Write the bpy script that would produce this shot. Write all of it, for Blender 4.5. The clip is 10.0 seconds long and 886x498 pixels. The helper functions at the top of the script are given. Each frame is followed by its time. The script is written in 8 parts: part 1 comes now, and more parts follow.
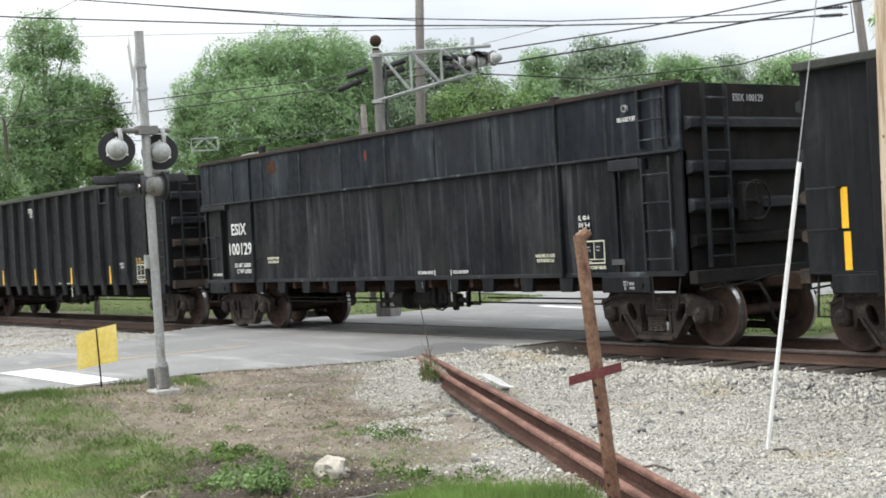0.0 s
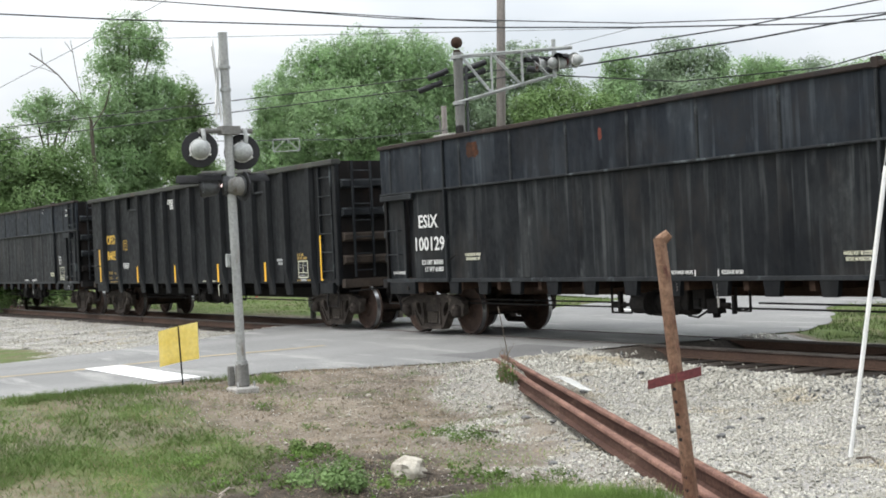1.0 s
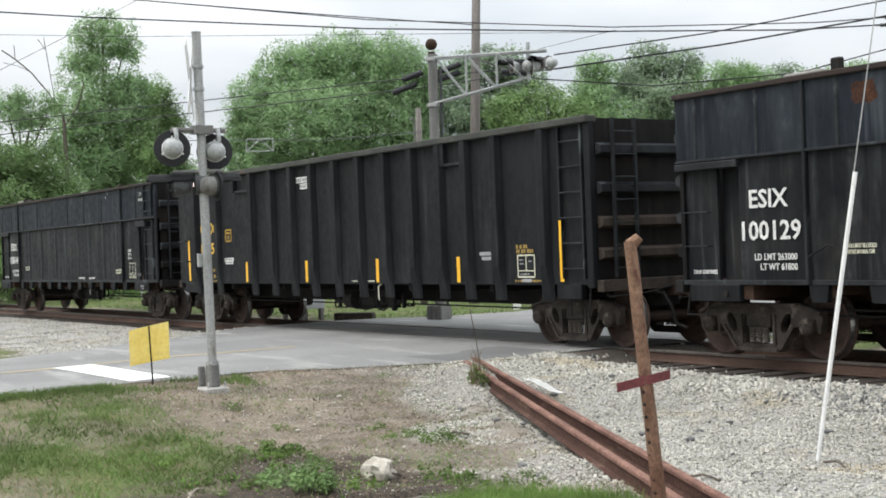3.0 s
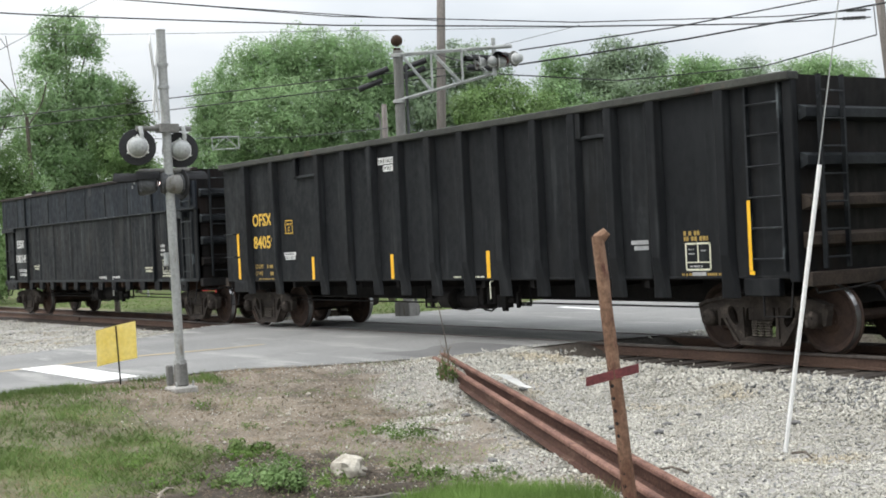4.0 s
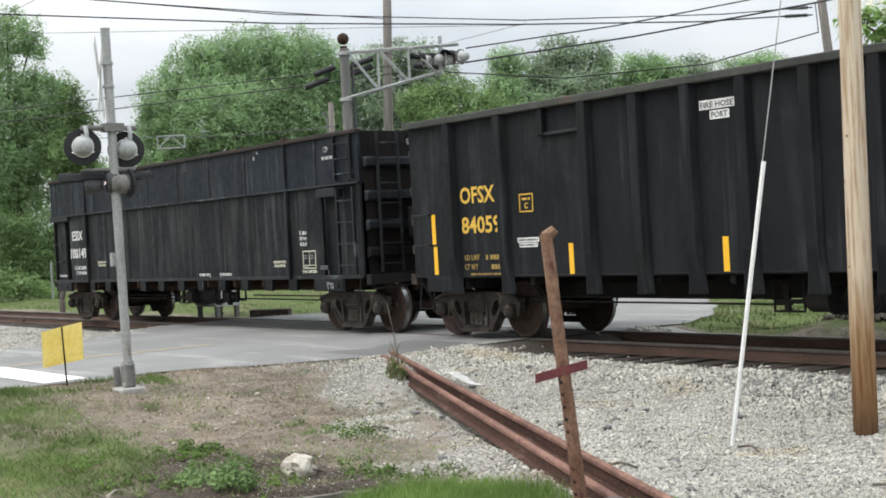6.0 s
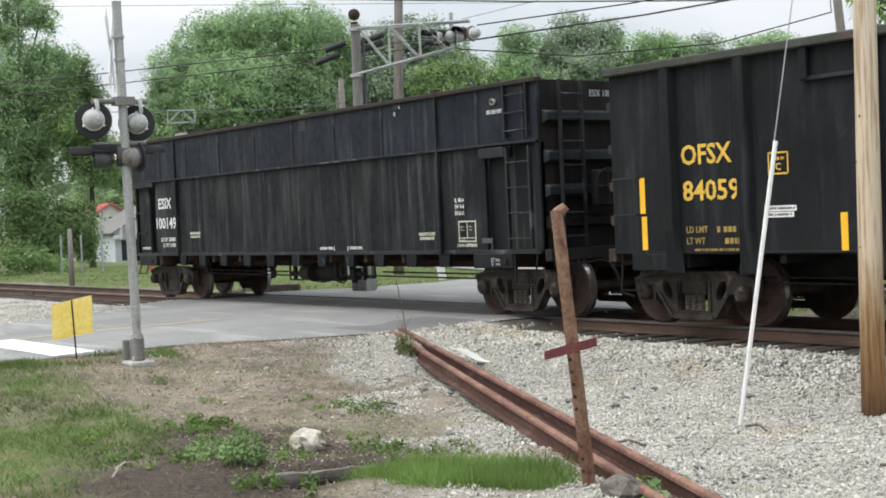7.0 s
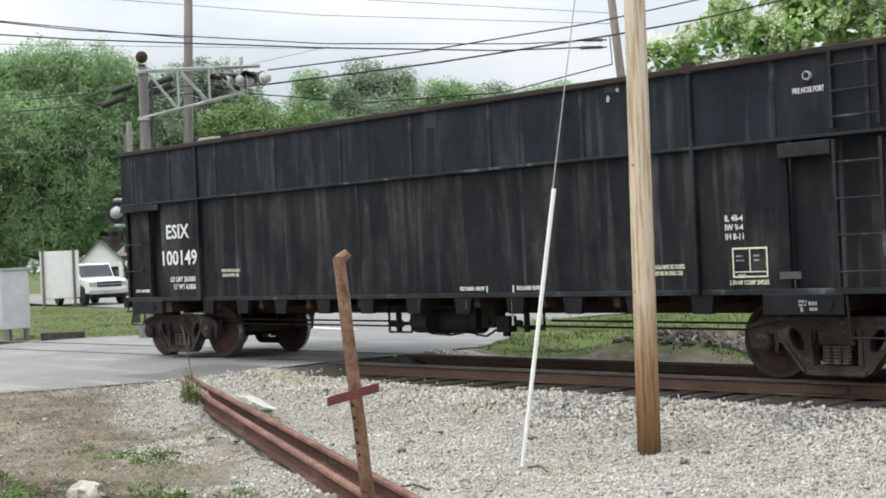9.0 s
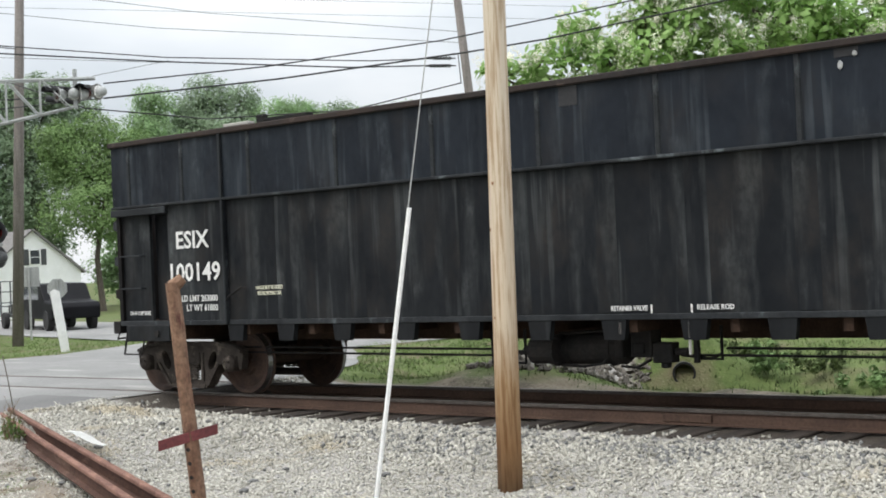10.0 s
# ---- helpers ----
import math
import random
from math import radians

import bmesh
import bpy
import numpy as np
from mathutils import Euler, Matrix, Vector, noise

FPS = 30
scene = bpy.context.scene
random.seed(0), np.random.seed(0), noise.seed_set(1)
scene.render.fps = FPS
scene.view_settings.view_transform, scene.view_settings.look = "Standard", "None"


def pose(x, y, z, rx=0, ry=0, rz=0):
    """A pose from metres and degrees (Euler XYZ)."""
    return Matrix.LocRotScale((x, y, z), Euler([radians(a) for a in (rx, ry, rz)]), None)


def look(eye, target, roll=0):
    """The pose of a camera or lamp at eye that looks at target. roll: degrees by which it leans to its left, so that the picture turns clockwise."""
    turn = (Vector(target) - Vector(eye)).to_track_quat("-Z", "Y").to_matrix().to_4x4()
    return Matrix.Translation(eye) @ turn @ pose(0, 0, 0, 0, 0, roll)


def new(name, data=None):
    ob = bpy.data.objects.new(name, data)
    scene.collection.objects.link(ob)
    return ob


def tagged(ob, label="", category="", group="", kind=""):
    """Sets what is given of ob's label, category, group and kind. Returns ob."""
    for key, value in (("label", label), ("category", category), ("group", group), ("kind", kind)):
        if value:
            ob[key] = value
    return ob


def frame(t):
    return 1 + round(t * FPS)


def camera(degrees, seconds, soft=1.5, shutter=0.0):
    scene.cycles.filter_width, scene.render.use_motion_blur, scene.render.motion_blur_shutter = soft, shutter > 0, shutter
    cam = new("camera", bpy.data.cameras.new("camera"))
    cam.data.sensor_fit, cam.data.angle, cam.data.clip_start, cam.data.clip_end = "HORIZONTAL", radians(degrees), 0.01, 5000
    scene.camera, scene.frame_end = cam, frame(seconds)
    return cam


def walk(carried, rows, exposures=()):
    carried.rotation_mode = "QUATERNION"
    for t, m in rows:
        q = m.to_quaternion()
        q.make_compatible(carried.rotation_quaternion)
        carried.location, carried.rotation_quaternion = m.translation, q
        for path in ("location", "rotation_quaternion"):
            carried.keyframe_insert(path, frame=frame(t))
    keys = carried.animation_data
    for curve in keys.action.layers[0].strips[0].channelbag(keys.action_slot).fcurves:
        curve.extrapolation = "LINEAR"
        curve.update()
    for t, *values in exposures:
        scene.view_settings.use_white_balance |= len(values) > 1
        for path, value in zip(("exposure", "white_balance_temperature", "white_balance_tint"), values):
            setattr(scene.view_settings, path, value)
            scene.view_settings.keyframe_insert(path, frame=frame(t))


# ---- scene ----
# ---------------------------------------------------------------- camera and its walk
cam = camera(35.76, 10.0, soft=1.8)
# seconds, eye x, y, z, bearing from +y towards +x, tilt up, lean
PATH = [
    (0.0, -0.026, -0.004, 1.675, -54.75, -0.35, -3.15),
    (0.5, -0.034, -0.003, 1.682, -56.59, -0.59, -2.49),
    (1.0, -0.033, 0.003, 1.668, -58.04, -0.10, -2.60),
    (1.5, -0.037, 0.013, 1.672, -58.54, 0.13, -2.49),
    (2.0, -0.036, 0.016, 1.675, -58.60, 0.36, -2.39),
    (2.5, -0.021, 0.008, 1.672, -57.85, 0.26, -2.17),
    (3.0, -0.015, 0.014, 1.666, -56.94, -0.07, -2.10),
    (3.2, -0.013, 0.011, 1.671, -56.29, -0.29, -2.39),
    (4.3, -0.016, 0.003, 1.668, -55.52, -0.24, -2.64),
    (4.5, -0.022, 0.003, 1.679, -55.46, -0.17, -2.63),
    (5.0, -0.015, -0.016, 1.682, -54.58, -0.16, -3.33),
    (5.5, -0.002, -0.017, 1.674, -53.54, -0.39, -3.28),
    (5.7, -0.000, -0.018, 1.676, -53.40, -0.26, -3.17),
    (6.8, -0.007, -0.026, 1.660, -53.74, -1.51, -2.65),
    (7.0, -0.009, -0.030, 1.663, -53.80, -1.41, -2.52),
    (7.5, -0.005, -0.010, 1.665, -53.31, -1.28, -2.39),
    (8.0, 0.008, -0.010, 1.667, -51.66, -0.58, -2.39),
    (8.5, 0.030, 0.014, 1.672, -49.37, -0.09, -2.21),
    (9.0, 0.085, 0.010, 1.672, -45.18, 0.07, -2.57),
    (9.5, 0.080, 0.050, 1.694, -42.25, -0.18, -2.95),
    (9.8, 0.112, 0.025, 1.700, -40.51, 0.45, -3.12),
    (9.9, 0.027, 0.126, 1.694, -39.92, 0.66, -2.82),
    (10.0, -0.610, 0.680, 1.700, -38.69, 0.64, -2.61),
]
walk(cam, [(t, pose(x, y, z, 90 + up, 0, -turn) @ pose(0, 0, 0, 0, 0, lean)) for t, x, y, z, turn, up, lean in PATH],
     exposures=[(0.0, 0.45), (0.5, 0.41), (1.5, 0.38), (2.5, 0.34), (5.5, 0.32), (7.0, 0.35), (8.0, 0.41), (8.5, 0.39), (9.0, 0.35), (9.5, 0.32), (10.0, 0.33)])

# ---------------------------------------------------------------- sky and sun: bright overcast
SUN_UP, SUN_TURN = 58.0, 200.0
world = bpy.data.worlds.new("overcast_sky")
scene.world = world
world.use_nodes = True
wn, wl = world.node_tree.nodes, world.node_tree.links
wn.clear()
w_out, w_bg = wn.new("ShaderNodeOutputWorld"), wn.new("ShaderNodeBackground")
w_sky, w_co = wn.new("ShaderNodeTexSky"), wn.new("ShaderNodeTexCoord")
w_sky.sky_type, w_sky.sun_disc = "NISHITA", False
w_sky.sun_elevation, w_sky.sun_rotation = radians(SUN_UP), radians(SUN_TURN)
w_sky.air_density, w_sky.dust_density = 1.0, 4.0
w_dim = wn.new("ShaderNodeVectorMath")
w_dim.operation = "SCALE"
w_dim.inputs["Scale"].default_value = 0.10
w_map, w_noise, w_ramp = wn.new("ShaderNodeMapping"), wn.new("ShaderNodeTexNoise"), wn.new("ShaderNodeValToRGB")
w_map.inputs["Scale"].default_value = (1.0, 1.0, 3.2)
w_noise.inputs["Scale"].default_value, w_noise.inputs["Detail"].default_value, w_noise.inputs["Roughness"].default_value = 2.4, 5.0, 0.5
w_ramp.color_ramp.elements[0].position, w_ramp.color_ramp.elements[0].color = 0.34, (0.60, 0.65, 0.70, 1)
w_ramp.color_ramp.elements[1].position, w_ramp.color_ramp.elements[1].color = 0.62, (0.91, 0.93, 0.95, 1)
w_mix = wn.new("ShaderNodeMix")
w_mix.data_type = "RGBA"
w_mix.inputs["Factor"].default_value = 0.88
wl.new(w_co.outputs["Generated"], w_map.inputs["Vector"])
wl.new(w_map.outputs["Vector"], w_noise.inputs["Vector"])
wl.new(w_noise.outputs["Fac"], w_ramp.inputs["Fac"])
wl.new(w_sky.outputs["Color"], w_dim.inputs[0])
wl.new(w_dim.outputs["Vector"], w_mix.inputs["A"])
wl.new(w_ramp.outputs["Color"], w_mix.inputs["B"])
wl.new(w_mix.outputs["Result"], w_bg.inputs["Color"])
# an overcast sky is brighter towards the zenith
w_sep, w_up = wn.new("ShaderNodeSeparateXYZ"), wn.new("ShaderNodeMapRange")
w_up.inputs["From Min"].default_value, w_up.inputs["From Max"].default_value = 0.10, 1.0
w_up.inputs["To Min"].default_value, w_up.inputs["To Max"].default_value = 0.93, 2.60
wl.new(w_co.outputs["Generated"], w_sep.inputs["Vector"])
wl.new(w_sep.outputs["Z"], w_up.inputs["Value"])
wl.new(w_up.outputs["Result"], w_bg.inputs["Strength"])
wl.new(w_bg.outputs["Background"], w_out.inputs["Surface"])

sun = new("sun", bpy.data.lights.new("sun", "SUN"))
sun.data.energy, sun.data.angle, sun.data.color = 1.2, radians(30), (1.0, 0.97, 0.92)
_a, _e = radians(SUN_TURN), radians(SUN_UP)
sun.matrix_world = look((0, 0, 60), (-math.sin(_a) * math.cos(_e), -math.cos(_a) * math.cos(_e), 60 - math.sin(_e)))


# ---------------------------------------------------------------- materials
def surface(name, a, b, scale=3.0, rough=0.7, metal=0.0, stretch=(1, 1, 1), fine=40.0, fine_amount=0.25, bump=0.2,
            spots=None, spot_scale=6.0, spot_cover=0.4, per_object=0.0, per_island=0.0, spot_stretch=None, spec=0.4):
    """Two colours in large patches, finer grain over them, an optional third colour in spots, and relief."""
    m = bpy.data.materials.new(name)
    m.use_nodes = True
    n, l = m.node_tree.nodes, m.node_tree.links
    bs = n["Principled BSDF"]
    co, mp = n.new("ShaderNodeTexCoord"), n.new("ShaderNodeMapping")
    mp.inputs["Scale"].default_value = stretch
    l.new(co.outputs["Object"], mp.inputs["Vector"])

    def noise_of(sc, detail, source):
        t = n.new("ShaderNodeTexNoise")
        t.inputs["Scale"].default_value, t.inputs["Detail"].default_value, t.inputs["Roughness"].default_value = sc, detail, 0.6
        l.new(source, t.inputs["Vector"])
        return t.outputs["Fac"]

    def sharpen(src, lo, hi):
        r = n.new("ShaderNodeMapRange")
        r.inputs["From Min"].default_value, r.inputs["From Max"].default_value = lo, hi
        l.new(src, r.inputs["Value"])
        return r.outputs["Result"]

    def mixed(fac, c1, c2, blend="MIX"):
        x = n.new("ShaderNodeMix")
        x.data_type, x.blend_type = "RGBA", blend
        for key, v in (("Factor", fac), ("A", c1), ("B", c2)):
            if isinstance(v, (tuple, list)):
                x.inputs[key].default_value = (*v[:3], 1)
            elif isinstance(v, (int, float)):
                x.inputs[key].default_value = v
            else:
                l.new(v, x.inputs[key])
        return x.outputs["Result"]

    big = noise_of(scale, 5.0, mp.outputs["Vector"])
    small = noise_of(fine, 4.0, co.outputs["Object"])
    col = mixed(sharpen(big, 0.36, 0.64), a, b)
    if spots:
        mp2 = n.new("ShaderNodeMapping")
        mp2.inputs["Scale"].default_value = spot_stretch or stretch
        mp2.inputs["Location"].default_value = (7.3, 2.1, 4.4)
        l.new(co.outputs["Object"], mp2.inputs["Vector"])
        s = noise_of(spot_scale, 6.0, mp2.outputs["Vector"])
        col = mixed(sharpen(s, 0.72 - 0.4 * spot_cover, 0.82 - 0.4 * spot_cover), col, spots)
    g = n.new("ShaderNodeMapRange")
    g.inputs["From Min"].default_value, g.inputs["From Max"].default_value = 0.3, 0.7
    g.inputs["To Min"].default_value, g.inputs["To Max"].default_value = 1 - fine_amount, 1 + fine_amount
    l.new(small, g.inputs["Value"])
    col = mixed(1.0, col, g.outputs["Result"], "MULTIPLY")
    for amount, node, socket in ((per_object, "ShaderNodeObjectInfo", "Random"), (per_island, "ShaderNodeNewGeometry", "Random Per Island")):
        if amount:
            src = n.new(node).outputs[socket]
            v = n.new("ShaderNodeMapRange")
            v.inputs["To Min"].default_value, v.inputs["To Max"].default_value = 1 - amount, 1 + amount
            l.new(src, v.inputs["Value"])
            col = mixed(1.0, col, v.outputs["Result"], "MULTIPLY")
    l.new(col, bs.inputs["Base Color"])
    rr = n.new("ShaderNodeMapRange")
    rr.inputs["To Min"].default_value, rr.inputs["To Max"].default_value = max(rough - 0.12, 0.02), min(rough + 0.12, 1)
    l.new(big, rr.inputs["Value"])
    l.new(rr.outputs["Result"], bs.inputs["Roughness"])
    bs.inputs["Metallic"].default_value = metal
    bs.inputs["Specular IOR Level"].default_value = spec
    if bump:
        bp = n.new("ShaderNodeBump")
        bp.inputs["Strength"].default_value, bp.inputs["Distance"].default_value = bump, 0.01
        l.new(small, bp.inputs["Height"])
        l.new(bp.outputs["Normal"], bs.inputs["Normal"])
    return m


def leafy(name, a, b, c, through_light=0.3):
    """Leaves: colour differs leaf by leaf, some light shines through."""
    m = bpy.data.materials.new(name)
    m.use_nodes = True
    n, l = m.node_tree.nodes, m.node_tree.links
    out = n["Material Output"]
    bs = n["Principled BSDF"]
    isl, ramp = n.new("ShaderNodeNewGeometry"), n.new("ShaderNodeValToRGB")
    e = ramp.color_ramp.elements
    a, c = [[0.5 * (u + v) for u, v in zip(w, b)] for w in (a, c)]
    e[0].color, e[1].color = (*a, 1), (*c, 1)
    e.new(0.5).color = (*b, 1)
    l.new(isl.outputs["Random Per Island"], ramp.inputs["Fac"])
    # broad noise paints lit and shaded clumps into the leaf colours
    co, drift, gain, tone = n.new("ShaderNodeTexCoord"), n.new("ShaderNodeTexNoise"), n.new("ShaderNodeMapRange"), n.new("ShaderNodeMix")
    drift.inputs["Scale"].default_value, drift.inputs["Detail"].default_value = 0.75, 4.0
    gain.inputs["From Min"].default_value, gain.inputs["From Max"].default_value = 0.3, 0.7
    gain.inputs["To Min"].default_value, gain.inputs["To Max"].default_value = 0.62, 1.52
    tone.data_type, tone.blend_type = "RGBA", "MULTIPLY"
    tone.inputs["Factor"].default_value = 1.0
    l.new(co.outputs["Object"], drift.inputs["Vector"])
    l.new(drift.outputs["Fac"], gain.inputs["Value"])
    l.new(ramp.outputs["Color"], tone.inputs["A"])
    l.new(gain.outputs["Result"], tone.inputs["B"])
    l.new(tone.outputs["Result"], bs.inputs["Base Color"])
    bs.inputs["Roughness"].default_value = 0.6
    bs.inputs["Specular IOR Level"].default_value = 0.15
    tr, mx = n.new("ShaderNodeBsdfTranslucent"), n.new("ShaderNodeMixShader")
    l.new(tone.outputs["Result"], tr.inputs["Color"])
    mx.inputs["Fac"].default_value = through_light
    l.new(bs.outputs["BSDF"], mx.inputs[1])
    l.new(tr.outputs["BSDF"], mx.inputs[2])
    l.new(mx.outputs["Shader"], out.inputs["Surface"])
    return m


def car_paint(name, base, faded, streak, brown, rough=0.5, spec=0.25):
    """Weathered black paint: broad fading, narrow runs of rain wash, brownish stains, all drawn downwards."""
    m = bpy.data.materials.new(name)
    m.use_nodes = True
    n, l = m.node_tree.nodes, m.node_tree.links
    bs = n["Principled BSDF"]
    co, inf, off = n.new("ShaderNodeTexCoord"), n.new("ShaderNodeObjectInfo"), n.new("ShaderNodeVectorMath")
    mul = n.new("ShaderNodeMath")
    mul.operation = "MULTIPLY"
    mul.inputs[1].default_value = 37.0
    l.new(inf.outputs["Random"], mul.inputs[0])
    l.new(co.outputs["Object"], off.inputs[0])
    l.new(mul.outputs[0], off.inputs[1])

    def cloud(scale, stretch, lo, hi, detail=5.0, fray=0.62):
        mp, t, r = n.new("ShaderNodeMapping"), n.new("ShaderNodeTexNoise"), n.new("ShaderNodeMapRange")
        mp.inputs["Scale"].default_value = stretch
        t.inputs["Scale"].default_value, t.inputs["Detail"].default_value, t.inputs["Roughness"].default_value = scale, detail, fray
        r.inputs["From Min"].default_value, r.inputs["From Max"].default_value = lo, hi
        l.new(off.outputs[0], mp.inputs["Vector"])
        l.new(mp.outputs["Vector"], t.inputs["Vector"])
        l.new(t.outputs["Fac"], r.inputs["Value"])
        return r.outputs["Result"]

    def mixed(fac, a, b):
        x = n.new("ShaderNodeMix")
        x.data_type = "RGBA"
        l.new(fac, x.inputs["Factor"])
        for key, v in (("A", a), ("B", b)):
            if isinstance(v, tuple):
                x.inputs[key].default_value = (*v, 1)
            else:
                l.new(v, x.inputs[key])
        return x.outputs["Result"]

    def times(a, b):
        x = n.new("ShaderNodeMath")
        x.operation = "MULTIPLY"
        l.new(a, x.inputs[0])
        l.new(b, x.inputs[1])
        return x.outputs[0]

    patch = cloud(0.9, (1, 1, 0.8), 0.34, 0.66)
    runs = cloud(1.0, (8.0, 8.0, 0.40), 0.57, 0.70, 3.0, 0.5)
    wide = cloud(1.0, (2.6, 2.6, 0.42), 0.50, 0.70, 6.0, 0.6)
    smear = cloud(1.0, (2.4, 2.4, 1.7), 0.56, 0.74, 7.0, 0.66)
    stain = cloud(1.0, (1.6, 1.6, 0.9), 0.50, 0.72, 6.0, 0.55)
    grain = cloud(9.0, (1, 1, 0.7), 0.22, 0.66)
    col = mixed(patch, base, faded)
    col = mixed(times(stain, grain), col, brown)
    col = mixed(times(wide, grain), col, streak)
    col = mixed(times(runs, patch), col, tuple(c * 1.15 for c in streak))
    col = mixed(times(smear, wide), col, tuple(c * 1.9 for c in streak))
    l.new(col, bs.inputs["Base Color"])
    rr = n.new("ShaderNodeMapRange")
    rr.inputs["To Min"].default_value, rr.inputs["To Max"].default_value = rough - 0.10, rough + 0.22
    l.new(grain, rr.inputs["Value"])
    l.new(rr.outputs["Result"], bs.inputs["Roughness"])
    bs.inputs["Specular IOR Level"].default_value = spec
    bp = n.new("ShaderNodeBump")
    bp.inputs["Strength"].default_value, bp.inputs["Distance"].default_value = 0.35, 0.02
    l.new(cloud(1.0, (1.1, 1.1, 0.9), 0.2, 0.8, 2.0), bp.inputs["Height"])
    l.new(bp.outputs["Normal"], bs.inputs["Normal"])
    return m


M = {}
M["car_black"] = car_paint("weathered_black_paint", (0.00425, 0.00537, 0.00725), (0.01225, 0.014, 0.01625), (0.050, 0.0540, 0.0550), (0.029, 0.0262, 0.0242), spec=0.14)
M["car_upper"] = car_paint("sooty_black_paint", (0.005, 0.007, 0.011), (0.014, 0.0185, 0.02563), (0.042, 0.050, 0.058), (0.024, 0.0235, 0.0245), spec=0.16)
M["car_clean"] = car_paint("matt_black_paint", (0.0062, 0.0070, 0.0084), (0.0105, 0.0116, 0.0132), (0.0230, 0.0250, 0.0262), (0.0140, 0.0136, 0.0134), spec=0.16)
M["car_end"] = car_paint("rust_stained_end", (0.00575, 0.00552, 0.00598), (0.01092, 0.00943, 0.00897), (0.020, 0.018, 0.017), (0.026, 0.017, 0.0135), spec=0.12)
M["end_rust"] = surface("brown_dusty_end_rib", (0.030, 0.0245, 0.0205), (0.070, 0.054, 0.043), 2.2, 0.85, fine=30, bump=0.1, spec=0.2)
M["car_dark"] = surface("grimy_underframe_black", (0.011, 0.0108, 0.0112), (0.024, 0.0215, 0.0200), 3.0, 0.85, fine=30, bump=0.2, spec=0.2)
M["car_rust"] = surface("rust_brown_underframe", (0.030, 0.0185, 0.0135), (0.056, 0.034, 0.023), 4.0, 0.9, fine=30, bump=0.2, spec=0.2)
M["truck_steel"] = surface("dusty_cast_steel", (0.026, 0.0215, 0.0185), (0.060, 0.0500, 0.0430), 5.0, 0.85, fine=45, fine_amount=0.35, bump=0.3, spec=0.2, spots=(0.12, 0.10, 0.084), spot_scale=4, spot_cover=0.35)
M["spring_steel"] = surface("dusty_spring_steel", (0.060, 0.050, 0.042), (0.125, 0.108, 0.090), 6.0, 0.8, fine=45, fine_amount=0.3, bump=0.2, spec=0.25)
M["wheel_rust"] = surface("brown_wheel_plate", (0.034, 0.023, 0.019), (0.066, 0.042, 0.032), 4.0, 0.8, fine=40, bump=0.15, per_object=0.25, spec=0.25)
M["tread"] = surface("polished_wheel_tread", (0.32, 0.32, 0.32), (0.48, 0.48, 0.48), 6, 0.32, metal=0.9, bump=0.02)
M["rib_edge"] = surface("scuffed_rib", (0.0066, 0.0080, 0.0100), (0.0240, 0.0270, 0.0295), 1.6, 0.6, stretch=(1.5, 1.5, 1.0), fine=25, fine_amount=0.3, bump=0.05, spec=0.25, spots=(0.085, 0.098, 0.104), spot_scale=2.4, spot_cover=0.34, spot_stretch=(1.2, 1.2, 0.7))
M["top_chord"] = surface("dusty_top_chord", (0.028, 0.029, 0.026), (0.060, 0.062, 0.052), 1.4, 0.75, fine=20, bump=0.05, spots=(0.10, 0.055, 0.04), spot_scale=1.2, spot_cover=0.25)
M["top_rust"] = surface("rusty_top_rim", (0.014, 0.012, 0.012), (0.034, 0.022, 0.017), 1.1, 0.85, stretch=(1, 1, 1), fine=24, bump=0.15, spots=(0.085, 0.060, 0.05), spot_scale=3.0, spot_cover=0.22)
M["leaf_flowering"] = leafy("flowering_tree_leaves", (0.1904, 0.308, 0.0952), (0.2632, 0.3976, 0.14), (0.3472, 0.4704, 0.2128), 0.55)
M["white_paint"] = surface("white_stencil_paint", (0.60, 0.60, 0.58), (0.76, 0.76, 0.74), 4, 0.6, fine=30, bump=0)
M["cream_paint"] = surface("yellowed_stencil_paint", (0.58, 0.575, 0.43), (0.71, 0.70, 0.56), 4, 0.6, fine=30, bump=0)
M["grey_stencil"] = surface("faded_stencil_paint", (0.26, 0.27, 0.27), (0.38, 0.38, 0.38), 4, 0.6, fine=30, bump=0)
M["yellow_paint"] = surface("yellow_stencil_paint", (0.62, 0.38, 0.05), (0.74, 0.47, 0.07), 4, 0.6, fine=30, bump=0)
M["yellow_faded"] = surface("faded_yellow_stencil", (0.26, 0.175, 0.045), (0.36, 0.24, 0.06), 4, 0.6, fine=30, bump=0)
M["yellow_tape"] = surface("yellow_reflective_tape", (0.80, 0.43, 0.02), (0.88, 0.50, 0.03), 4, 0.35, fine=30, fine_amount=0.1, bump=0)
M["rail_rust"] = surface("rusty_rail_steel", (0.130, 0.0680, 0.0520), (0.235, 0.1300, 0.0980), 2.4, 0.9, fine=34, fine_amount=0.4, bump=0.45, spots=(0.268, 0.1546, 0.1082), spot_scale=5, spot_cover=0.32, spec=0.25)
# web rust darkened in colour for the shade below the rail heads
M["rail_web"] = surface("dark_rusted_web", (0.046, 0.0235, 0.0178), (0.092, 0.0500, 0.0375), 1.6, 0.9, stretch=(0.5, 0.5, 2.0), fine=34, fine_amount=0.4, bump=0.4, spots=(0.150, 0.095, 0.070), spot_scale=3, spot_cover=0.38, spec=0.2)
M["rail_side"] = surface("brown_rail_side", (0.068, 0.04, 0.0288), (0.112, 0.068, 0.048), 1.2, 0.85, fine=30, bump=0.2)
M["rail_head"] = surface("worn_rail_head", (0.075, 0.062, 0.055), (0.13, 0.112, 0.10), 1.0, 0.5, metal=0.4, fine=20, bump=0.02)
